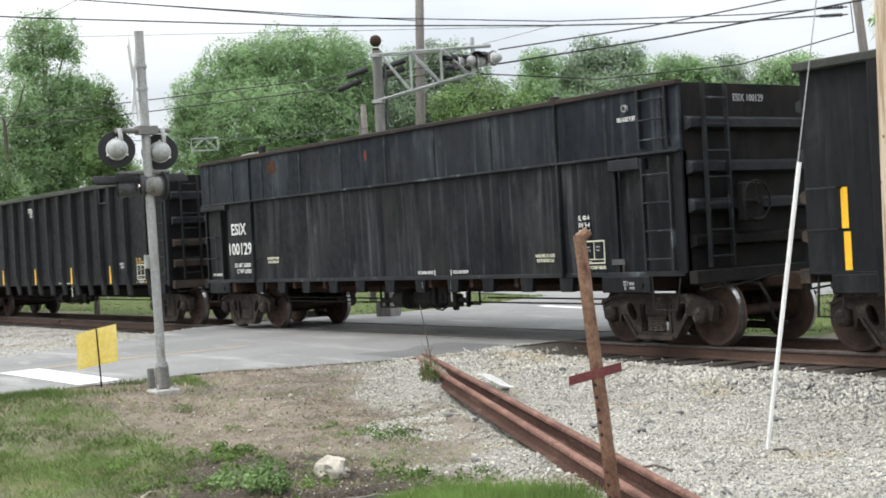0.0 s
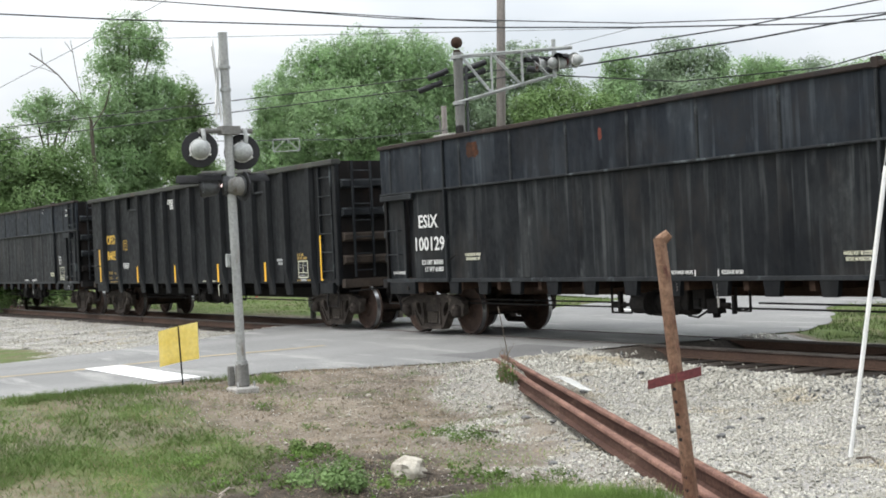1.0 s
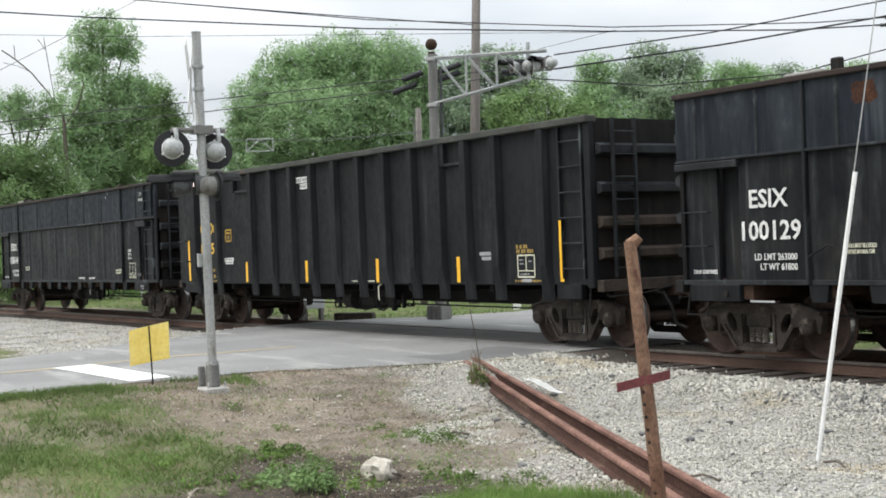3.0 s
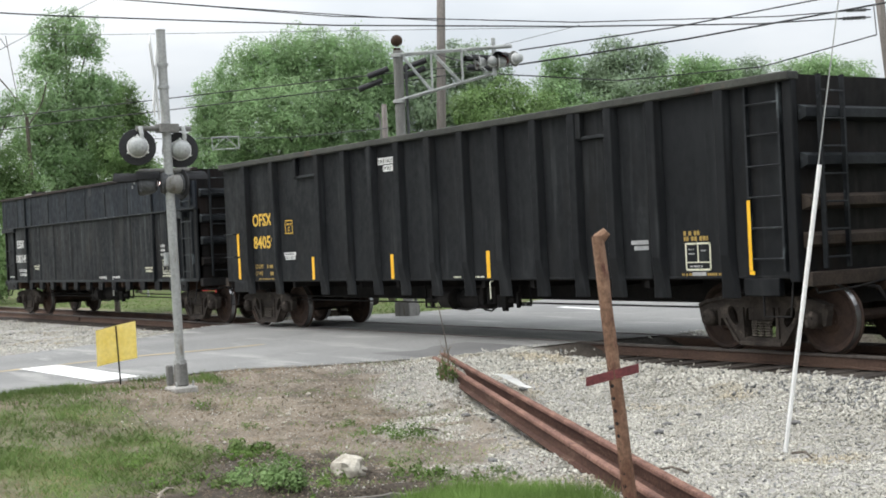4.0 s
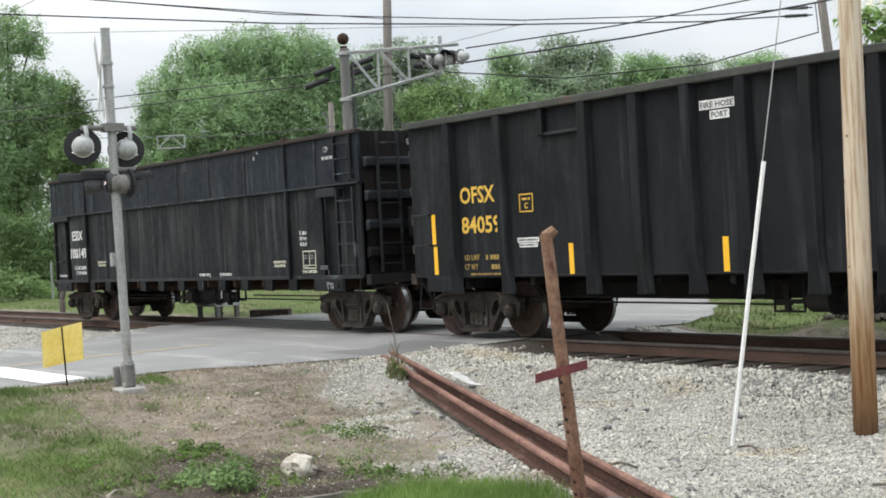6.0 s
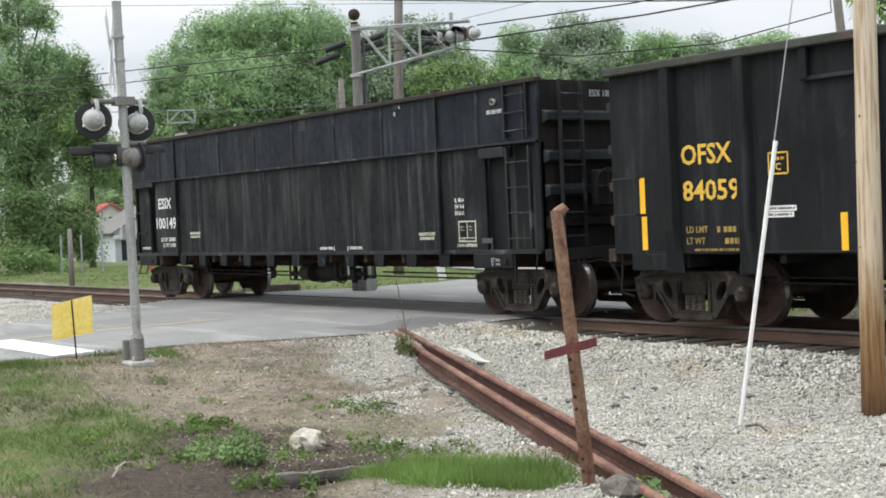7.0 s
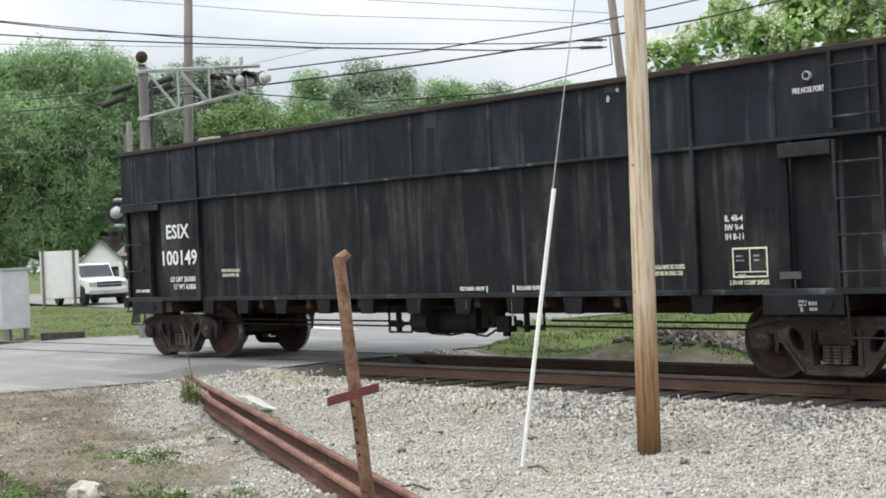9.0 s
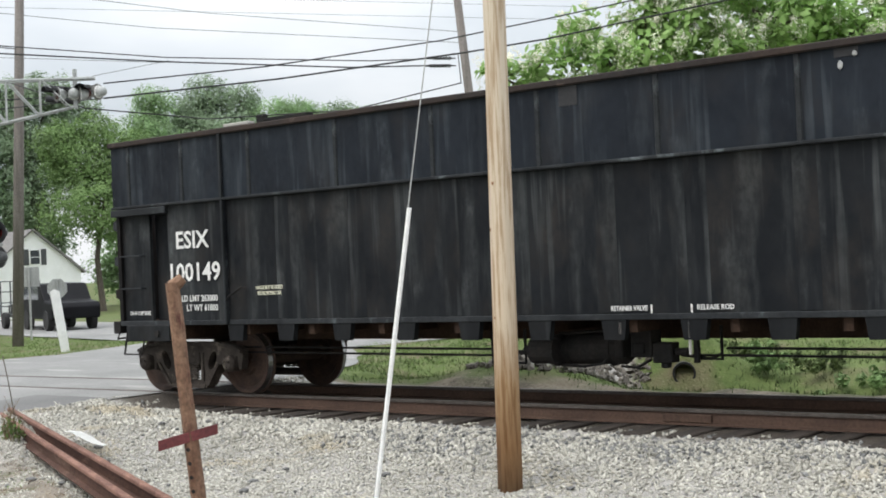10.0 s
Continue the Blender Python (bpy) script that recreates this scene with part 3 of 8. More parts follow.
def build_ground():
    def axis(fine0, fine1, d, lo, hi):
        a = list(np.arange(fine0, fine1, d))
        s, v = d, fine1
        while v < hi:
            a.append(v)
            s *= 1.22
            v += s
        a.append(hi)
        s, v, b = d, fine0 - d, []
        while v > lo:
            b.append(v)
            s *= 1.22
            v -= s
        b.append(lo)
        return np.array(b[::-1] + a)
    xs, ys = axis(-27.0, -3.0, 0.11, -900, 900), axis(3.6, 21.5, 0.11, -900, 900)
    X, Y = np.meshgrid(xs, ys)
    Z = land(X, Y)
    nx, ny = len(xs), len(ys)
    co = np.stack([X, Y, Z], -1).reshape(-1, 3)
    idx = np.arange(nx * ny).reshape(ny, nx)
    quads = np.stack([idx[:-1, :-1], idx[:-1, 1:], idx[1:, 1:], idx[1:, :-1]], -1).reshape(-1, 4)
    me = bpy.data.meshes.new("ground")
    me.from_pydata(co.tolist(), [], quads.tolist())
    lawn, gravel, _ = zones(co[:, 0], co[:, 1])
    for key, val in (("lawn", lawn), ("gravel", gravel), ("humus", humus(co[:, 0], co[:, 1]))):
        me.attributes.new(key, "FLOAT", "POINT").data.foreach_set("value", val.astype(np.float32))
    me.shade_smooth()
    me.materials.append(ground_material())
    return tagged(new("ground", me), "verge of patchy grass, bare soil and gravel beside the tracks", "ground", kind="structure")


def ground_material():
    m = bpy.data.materials.new("verge_soil_grass_gravel")
    m.use_nodes = True
    n, l = m.node_tree.nodes, m.node_tree.links
    bs = n["Principled BSDF"]
    co = n.new("ShaderNodeTexCoord")

    def noise_of(sc, detail=4.0):
        t = n.new("ShaderNodeTexNoise")
        t.inputs["Scale"].default_value, t.inputs["Detail"].default_value = sc, detail
        l.new(co.outputs["Object"], t.inputs["Vector"])
        return t.outputs["Fac"]

    def mixed(fac, a, b):
        x = n.new("ShaderNodeMix")
        x.data_type = "RGBA"
        l.new(fac, x.inputs["Factor"])
        for key, v in (("A", a), ("B", b)):
            if isinstance(v, tuple):
                x.inputs[key].default_value = (*v, 1)
            else:
                l.new(v, x.inputs[key])
        return x.outputs["Result"]

    def rng(src, lo, hi, a=0.0, b=1.0):
        r = n.new("ShaderNodeMapRange")
        for key, v in (("From Min", lo), ("From Max", hi), ("To Min", a), ("To Max", b)):
            r.inputs[key].default_value = v
        l.new(src, r.inputs["Value"])
        return r.outputs["Result"]

    big, mid, fine, grit = noise_of(0.9), noise_of(5.0, 6.0), noise_of(28.0, 5.0), noise_of(90.0, 3.0)
    soil = mixed(rng(mid, 0.32, 0.68), (0.120, 0.099, 0.080), (0.236, 0.201, 0.162))
    soil = mixed(rng(big, 0.44, 0.64), soil, (0.250, 0.214, 0.166))
    soil = mixed(rng(noise_of(1.9, 7.0), 0.52, 0.64), soil, (0.130, 0.112, 0.088))
    soil = mixed(rng(noise_of(2.6, 8.0), 0.60, 0.68), soil, (0.105, 0.112, 0.060))
    soil = mixed(rng(fine, 0.60, 0.70), soil, (0.37, 0.32, 0.25))
    soil = mixed(rng(fine, 0.42, 0.34), soil, (0.085, 0.066, 0.052))
    turf = mixed(rng(mid, 0.3, 0.7), (0.070, 0.100, 0.032), (0.115, 0.150, 0.052))
    turf = mixed(rng(big, 0.48, 0.68), turf, (0.135, 0.112, 0.072))
    turf = mixed(rng(fine, 0.62, 0.72), turf, (0.21, 0.19, 0.125))
    stones = mixed(rng(grit, 0.35, 0.65), (0.20, 0.192, 0.176), (0.42, 0.405, 0.38))
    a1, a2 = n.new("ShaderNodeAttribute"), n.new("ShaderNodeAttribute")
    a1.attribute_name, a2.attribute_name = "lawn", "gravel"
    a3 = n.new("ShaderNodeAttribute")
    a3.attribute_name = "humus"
    col = mixed(a2.outputs["Fac"], soil, stones)
    col = mixed(a1.outputs["Fac"], col, turf)
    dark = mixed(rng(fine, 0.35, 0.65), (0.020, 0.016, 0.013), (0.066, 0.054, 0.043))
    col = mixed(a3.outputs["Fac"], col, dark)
    l.new(col, bs.inputs["Base Color"])
    bs.inputs["Roughness"].default_value = 0.95
    bs.inputs["Specular IOR Level"].default_value = 0.15
    bp = n.new("ShaderNodeBump")
    bp.inputs["Strength"].default_value, bp.inputs["Distance"].default_value = 0.7, 0.03
    l.new(fine, bp.inputs["Height"])
    l.new(bp.outputs["Normal"], bs.inputs["Normal"])
    return m


def strip(name, xs0, xs1, ys, lift, mat, label, parent=None, nx=24, hfun=None):
    """A sheet between two edges, laid on the road surface."""
    hfun = hfun or road_height
    bm = bmesh.new()
    rows = []
    for y, a, b in zip(ys, xs0, xs1):
        row = []
        for i in range(nx + 1):
            x = a + (b - a) * i / nx
            row.append(bm.verts.new((x, y, float(hfun(np.array(x), np.array(y))) + lift)))
        rows.append(row)
    for r, s in zip(rows, rows[1:]):
        for i in range(nx):
            bm.faces.new((r[i], r[i + 1], s[i + 1], s[i]))
    ob = part(name, bm, mat, parent, label)
    return ob


def build_roads():
    ys = np.concatenate([np.arange(-60, 0, 4.0), np.arange(0, 27.3, 0.25)])
    rag = (vnoise(ys, ys * 0 + 3, 0.7, 21) - 0.5) * 0.35
    r = road_right(ys) + rag
    r = np.where(ys > street_near(-17), np.minimum(r + 0.0, r), r)
    road = strip("road", road_left(ys) - rag * 0.6, r, ys, 0.0, M["asphalt"], "worn grey asphalt road over the level crossing")
    tagged(road, category="road", kind="structure")
    # street beyond the tracks
    bm = bmesh.new()
    xs = np.arange(-160, -21.5, 4.6)
    prev = None
    for x in xs:
        y0 = float(street_near(x))
        pair = (bm.verts.new((x, y0, -0.085)), bm.verts.new((x + 1.5, y0 + 6.5, -0.085)))
        if prev:
            bm.faces.new((prev[0], pair[0], pair[1], prev[1]))
        prev = pair
    tagged(part("street", bm, M["asphalt"]), "pale asphalt street beyond the tracks", "road", kind="structure")
    # tyre-worn darker patch beside the rails and markings
    yy = np.arange(11.4, 13.4, 0.2)
    strip("asphalt_patch", road_right(yy) - 1.7 + (vnoise(yy, yy, 0.5, 2) - 0.5) * 0.5, road_right(yy) - 0.05, yy, 0.004, M["patch"], "darker asphalt patch", road, 8)
    bm = bmesh.new()
    z = -0.066
    v = [bm.verts.new((x, y, z)) for x, y in ((-22.3, 6.85), (-18.75, 6.85), (-18.9, 7.55), (-22.45, 7.55))]
    bm.faces.new(v)
    part("stop_line", bm, M["road_paint"], road, "thick white painted stop line")
    yy = np.arange(-20, 12.0, 0.5)
    xc = (road_left(yy) + road_right(yy)) / 2 - 0.25
    strip("centre_line", xc - 0.10, xc + 0.10, yy, 0.005, M["line_yellow"], "faded yellow centre line", road, 1)
    yy = np.arange(17.0, 23.5, 0.5)
    bm = bmesh.new()
    v = [bm.verts.new((x, y, -0.071)) for x, y in ((-26.5, 21.45), (-24.2, 20.95), (-24.15, 21.2), (-26.45, 21.7))]
    bm.faces.new(v)
    part("stop_line", bm, M["road_paint"], road, "thick white painted stop line")
    return road


def rail_profile(bm, p, q, side_mat=0, head_mat=1, s=1.0, lean=0.0):
    """A flat-bottomed rail from p to q (points under its foot)."""
    p, q = Vector(p), Vector(q)
    d = (q - p).normalized()
    w = d.cross(Vector((0, 0, 1))).normalized()
    up = (w.cross(d).normalized() + w * lean).normalized()
    half = [(0.070, 0), (0.070, 0.012), (0.012, 0.030), (0.010, 0.125), (0.036, 0.138), (0.036, 0.165), (0.028, 0.175)]
    prof = [(a * s, b * s) for a, b in half] + [(-a * s, b * s) for a, b in half[::-1]]
    ra, rb = [[bm.verts.new(c + w * a + up * b) for a, b in prof] for c in (p, q)]
    n = len(prof)
    for i in range(n):
        f = bm.faces.new((ra[i], ra[(i + 1) % n], rb[(i + 1) % n], rb[i]))
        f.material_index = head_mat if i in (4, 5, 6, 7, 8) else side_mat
    for ring in (ra[::-1], rb):
        bm.faces.new(ring)
    return bm


def build_track():
    track = thing("railway_track", "single railway track with rusty rails on dark timber ties", "railway track", kind="structure")
    for name, y in (("rail", TRACK_Y - RAIL_HALF), ("rail", TRACK_Y + RAIL_HALF)):
        bm = bmesh.new()
        rail_profile(bm, (-220, y, -0.177), (80, y, -0.177))
        part(name, bm, [M["rail_side"], M["rail_head"]], track, "rusty running rail with a worn head")
    bm = bmesh.new()
    box(bm, -0.115, 0.115, -1.62, 1.62, -0.17, 0.0)
    softened(bm, 0.012)
    tie = part("tie", bm, M["tie_wood"], track)
    rnd = random.Random(4)
    x, first = -75.0, True
    while x < 14:
        if not (-29.0 < x < -17.0):
            m = pose(x + rnd.uniform(-0.03, 0.03), TRACK_Y + rnd.uniform(-0.05, 0.05), -0.178 + rnd.uniform(-0.006, 0.002), 0, 0, rnd.uniform(-1.2, 1.2))
            if first:
                tie.matrix_basis, first = m, False
            else:
                twin(tie, m, track)
        x += 0.53
    # joint bars and tie plates along the near rail
    bm = bmesh.new()
    box(bm, -0.30, 0.30, -0.055, -0.018, 0.02, 0.115)
    bar = part("joint_bar", softened(bm, 0.01), M["rail_side"], track, at=pose(-8.0, TRACK_Y - RAIL_HALF, -0.172))
    for x in (-20.0, -28.0, -40.0, 4.0):
        twin(bar, pose(x, TRACK_Y - RAIL_HALF, -0.172), track)
    return track


build_ground()
build_roads()
build_track()


# ---------------------------------------------------------------- railway cars
SIDE = -1.47


def wheelset(parent, x):
    bm = bmesh.new()
    rod(bm, (0, -1.05, 0), (0, 1.05, 0), 0.08, 12)
    for s in (-1, 1):
        prof = [(0.815, 0.10), (0.815, 0.17), (0.775, 0.20), (0.755, 0.36), (0.80, 0.40), (0.805, 0.440), (0.795, 0.452), (0.712, 0.458), (0.700, 0.485), (0.680, 0.485),
                (0.676, 0.40), (0.72, 0.36), (0.735, 0.20), (0.66, 0.16), (0.66, 0.10)]
        n0 = len(bm.faces)
        lathe(bm, [(s * a, r) for a, r in prof], 40)
        bm.faces.ensure_lookup_table()
        for f in bm.faces[n0:]:
            c = f.calc_center_median()
            if 0.4505 < math.hypot(c.x, c.z) < 0.4600:
                f.material_index = 1
        for k in range(3):
            a = 2 * math.pi * k / 3
            rod(bm, (0.14 * math.cos(a), s * 0.80, 0.14 * math.sin(a)), (0.14 * math.cos(a), s * 0.84, 0.14 * math.sin(a)), 0.018, 6)
    return part("wheelset", bm, [M["wheel_rust"], M["tread"]], parent, "brown steel wheelset with bright worn treads", smooth=False, at=pose(x, 0, 0.458))


def side_frame_mesh():
    """Cast side frame: one plate pierced by the spring window and two oval holes, with raised flanges and bearing ends."""
    half = [(0.34, 0.105), (0.43, 0.150), (0.64, 0.430), (0.725, 0.455), (0.735, 0.345), (0.775, 0.345), (0.785, 0.555), (1.015, 0.555), (1.035, 0.375), (1.085, 0.375), (1.125, 0.565),
            (1.105, 0.650), (0.98, 0.705), (0.72, 0.745)]
    outer = half + [(-x, z) for x, z in half[::-1]]
    window = [(-0.27, 0.205), (0.27, 0.205), (0.285, 0.40), (0.24, 0.60), (-0.24, 0.60), (-0.285, 0.40)]
    ovals = [[(s * (0.495 + 0.082 * math.cos(a) + 0.05 * math.sin(a)), 0.490 + 0.135 * math.sin(a)) for a in [2 * math.pi * i / 14 for i in range(14)]] for s in (-1, 1)]
    bm = bmesh.new()
    edges = []
    for loop in [outer, window] + ovals:
        vs = [bm.verts.new((x, -1.065, z)) for x, z in loop]
        edges += [bm.edges.new((p, q)) for p, q in zip(vs, vs[1:] + vs[:1])]
    bmesh.ops.triangle_fill(bm, edges=edges, use_beauty=True)
    g = bmesh.ops.extrude_face_region(bm, geom=bm.faces[:])
    for v in g["geom"]:
        if isinstance(v, bmesh.types.BMVert):
            v.co.y = -0.955
    bmesh.ops.recalc_face_normals(bm, faces=bm.faces[:])
    prism(bm, [(-0.74, 0.700), (0.74, 0.700), (0.70, 0.752), (-0.70, 0.752)], -1.105, -0.93)
    prism(bm, [(-0.35, 0.098), (0.35, 0.098), (0.37, 0.150), (-0.37, 0.150)], -1.110, -0.93)
    for s in (-1, 1):
        prism(bm, [(s * 0.36, 0.100), (s * 0.44, 0.150), (s * 0.655, 0.435), (s * 0.62, 0.455), (s * 0.405, 0.172)], -1.100, -0.93)
        prism(bm, [(s * 0.72, 0.735), (s * 0.98, 0.695), (s * 1.115, 0.640), (s * 1.10, 0.600), (s * 0.96, 0.655), (s * 0.70, 0.695)], -1.100, -0.93)
        prism(bm, [(s * 0.79, 0.42), (s * 1.01, 0.42), (s * 1.00, 0.552), (s * 0.80, 0.552)], -1.085, -0.94)
        prism(bm, [(s * 0.275, 0.20), (s * 0.325, 0.20), (s * 0.325, 0.60), (s * 0.285, 0.60)], -1.095, -0.93)
        n0 = len(bm.verts)
        lathe(bm, [(-1.175, 0.03), (-1.175, 0.075), (-1.15, 0.105), (-1.125, 0.118), (-0.96, 0.122)], 20)
        bm.verts.ensure_lookup_table()
        for v in bm.verts[n0:]:
            v.co.x += s * 0.9
            v.co.z += 0.458
        for k in range(3):
            a = 2 * math.pi * k / 3 + 0.5
            rod(bm, (s * 0.9 + 0.05 * math.cos(a), -1.17, 0.458 + 0.05 * math.sin(a)), (s * 0.9 + 0.05 * math.cos(a), -1.19, 0.458 + 0.05 * math.sin(a)), 0.014, 6)
    return bm


def bogie(parent, x):
    bm = bmesh.new()
    box(bm, -0.22, 0.22, -1.07, 1.07, 0.43, 0.61)
    box(bm, -0.28, 0.28, -0.35, 0.35, 0.60, 0.74)
    for s in (-1, 1):
        box(bm, s * 0.36 - 0.05, s * 0.36 + 0.05, -0.85, 0.85, 0.30, 0.40)
        rod(bm, (s * 0.42, -0.74, 0.42), (s * 0.42, -0.60, 0.42), 0.13, 8)
    b = part("bogie", softened(bm, 0.012), M["truck_steel"], parent, "dusty cast-steel bogie", at=pose(x, 0, 0))
    fr = part("side_frame", side_frame_mesh(), M["truck_steel"], b)
    twin(fr, pose(0, 0, 0, 0, 0, 180), b)
    bm = lathe(bmesh.new(), [p for k in range(6) for p in ((0.035 * k, 0.030), (0.010 + 0.035 * k, 0.055), (0.024 + 0.035 * k, 0.055))] + [(0.21, 0.030)], 12, axis="z")
    first = None
    for sy in (-1.045, 1.045):
        for xx in (-0.118, 0.0, 0.118):
            m = pose(xx, sy, 0.217)
            if first is None:
                first = part("coil_spring", bm, M["spring_steel"], b, at=m)
            else:
                twin(first, m, b)
    sets = [wheelset(b, -0.90), wheelset(b, 0.90)]
    return b, sets


def ladder(parent, x0, x1, y, z0, z1, n, name="ladder", axis="x"):
    bm = bmesh.new()
    for x in (x0, x1):
        if axis == "x":
            box(bm, x - 0.018, x + 0.018, y - 0.05, y + 0.012, z0, z1)
        else:
            box(bm, y - 0.012, y + 0.05, x - 0.018, x + 0.018, z0, z1)
    for i in range(n):
        z = z0 + (z1 - z0) * (i + 0.4) / n
        if axis == "x":
            rod(bm, (x0, y - 0.045, z), (x1, y - 0.045, z), 0.013, 6)
        else:
            rod(bm, (y + 0.045, x0, z), (y + 0.045, x1, z), 0.013, 6)
    return part(name, bm, M["rib_edge"], parent, "black steel ladder")


def grab(parent, x0, x1, y, z, out=0.08):
    bm = bmesh.new()
    tube(bm, [(x0, y, z), (x0, y - out, z), (x1, y - out, z), (x1, y, z)], 0.012, 6)
    return part("grab_iron", bm, M["rib_edge"], parent)


def coupler(parent, x, s):
    bm = bmesh.new()
    box(bm, min(x, x + s * 0.62), max(x, x + s * 0.62), -0.075, 0.075, 0.78, 0.94)
    box(bm, min(x + s * 0.60, x + s * 0.86), max(x + s * 0.60, x + s * 0.86), -0.18 if s > 0 else -0.05, 0.05 if s > 0 else 0.18, 0.74, 0.99)
    part("coupler", softened(bm, 0.02), M["car_rust"], parent, "rusty knuckle coupler")
    bm = bmesh.new()
    tube(bm, [(x + s * 0.1, -0.42, 0.86), (x + s * 0.32, -0.40, 0.84), (x + s * 0.42, -0.34, 0.62), (x + s * 0.46, -0.30, 0.36), (x + s * 0.62, -0.22, 0.30)], 0.026, 8)
    part("air_hose", bm, M["car_dark"], parent, "black rubber brake hose")
    bm = bmesh.new()
    tube(bm, [(x + s * 0.06, -1.36, 0.98), (x + s * 0.16, -1.36, 0.82), (x + s * 0.18, -0.60, 0.86), (x + s * 0.45, -0.16, 0.98)], 0.014, 6)
    part("uncoupling_lever", bm, M["car_dark"], parent)


def underframe(car, half, truck_x, sill=0.74, paint="car_rust"):
    part("centre_sill", boxed(-half + 0.12, half - 0.12, -0.33, 0.33, sill, 1.045), M[paint], car)
    for s in (-1, 1):
        part("body_bolster", boxed(s * truck_x - 0.26, s * truck_x + 0.26, -1.40, 1.40, 0.82, 1.04), M[paint], car)
    bearer = None
    for i in range(-4, 5):
        if bearer is None:
            bearer = part("cross_bearer", boxed(-0.05, 0.05, -1.38, 1.38, 0.88, 1.04), M[paint], car, at=pose(i * half / 6.2, 0, 0))
        else:
            twin(bearer, pose(i * half / 6.2, 0, 0), car)
    # brake gear amidships
    bm = bmesh.new()
    lathe(bm, [(-0.52, 0.04), (-0.50, 0.14), (-0.44, 0.185), (0.40, 0.185), (0.46, 0.14), (0.48, 0.04)], 20, axis="x")
    for xx in (-0.30, 0.26):
        lathe(bm, [(xx - 0.02, 0.186), (xx - 0.02, 0.198), (xx + 0.02, 0.198), (xx + 0.02, 0.186)], 20, axis="x")
    part("air_reservoir", bm, M["car_dark"], car, "sooty brake air reservoir", smooth=False, at=pose(0.36, -0.82, 0.665))
    bm = bmesh.new()
    rod(bm, (-0.17, 0, 0), (0.15, 0, 0), 0.16, 18)
    rod(bm, (0.15, 0, 0), (0.19, 0, 0), 0.185, 18)
    rod(bm, (-0.30, 0, 0), (-0.17, 0, 0), 0.05, 10)
    for k in range(6):
        a = math.pi * k / 3
        rod(bm, (0.13, 0.165 * math.cos(a), 0.165 * math.sin(a)), (0.21, 0.165 * math.cos(a), 0.165 * math.sin(a)), 0.014, 6)
    part("brake_cylinder", bm, M["car_dark"], car, "black brake cylinder", at=pose(-0.20, -1.00, 0.655))
    bm = bmesh.new()
    box(bm, 0.96, 1.22, -1.06, -0.82, 0.58, 0.92)
    box(bm, 1.22, 1.46, -1.04, -0.86, 0.52, 0.74)
    box(bm, 1.02, 1.14, -1.10, -1.05, 0.62, 0.74)
    rod(bm, (1.34, -0.95, 0.46), (1.34, -0.95, 0.56), 0.06, 10)
    rod(bm, (1.46, -0.95, 0.64), (1.62, -0.95, 0.64), 0.045, 10)
    part("control_valve", softened(bm, 0.012), M["car_dark"], car, "black brake control valve")
    for pts, r in (([(0.9, -0.9, 0.86), (0.55, -1.0, 0.50), (0.3, -1.0, 0.47), (-0.1, -0.98, 0.49)], 0.018), ([(1.5, -0.9, 0.60), (1.85, -0.9, 0.56), (2.0, -0.9, 0.62)], 0.018),
                   ([(1.15, -0.95, 0.55), (1.0, -1.0, 0.46), (0.8, -1.0, 0.48)], 0.016), ([(-0.05, -0.95, 0.84), (0.5, -0.98, 0.87), (1.0, -0.95, 0.86)], 0.018)):
        part("air_pipe", tube(bmesh.new(), pts, r, 6), M["car_dark"], car)
    for y, z, a, b in ((-0.78, 0.665, -truck_x + 0.6, -0.92), (-0.90, 0.60, -truck_x + 0.7, -0.78), (-0.70, 0.66, 1.95, truck_x - 0.5), (-0.90, 0.60, 1.60, truck_x - 0.8)):
        part("brake_rod", rod(bmesh.new(), (a, y, z), (b, y, z - 0.02), 0.015, 6), M["car_dark"], car)
    for pts in ([(-0.98, -1.0, 0.92), (-0.98, -1.0, 0.50), (-0.50, -1.0, 0.50), (-0.50, -1.0, 0.90)], [(2.0, -0.92, 0.92), (2.0, -0.92, 0.56), (1.72, -0.92, 0.56), (1.72, -0.92, 0.90)]):
        part("brake_hanger", tube(bmesh.new(), pts, 0.02, 6), M["car_dark"], car)
    part("brake_lever", boxed(-0.96, -0.46, -1.03, -0.98, 0.60, 0.655, bevel=0.008), M["car_dark"], car)
    part("brake_lever", boxed(-0.80, -0.73, -1.04, -0.97, 0.50, 0.84, bevel=0.008), M["car_dark"], car)
    part("brake_lever", boxed(1.70, 1.76, -1.00, -0.94, 0.52, 0.78, bevel=0.008), M["car_dark"], car)
    part("pipe_bracket", boxed(0.74, 0.84, -1.04, -0.74, 0.56, 0.92, bevel=0.015), M["car_dark"], car)


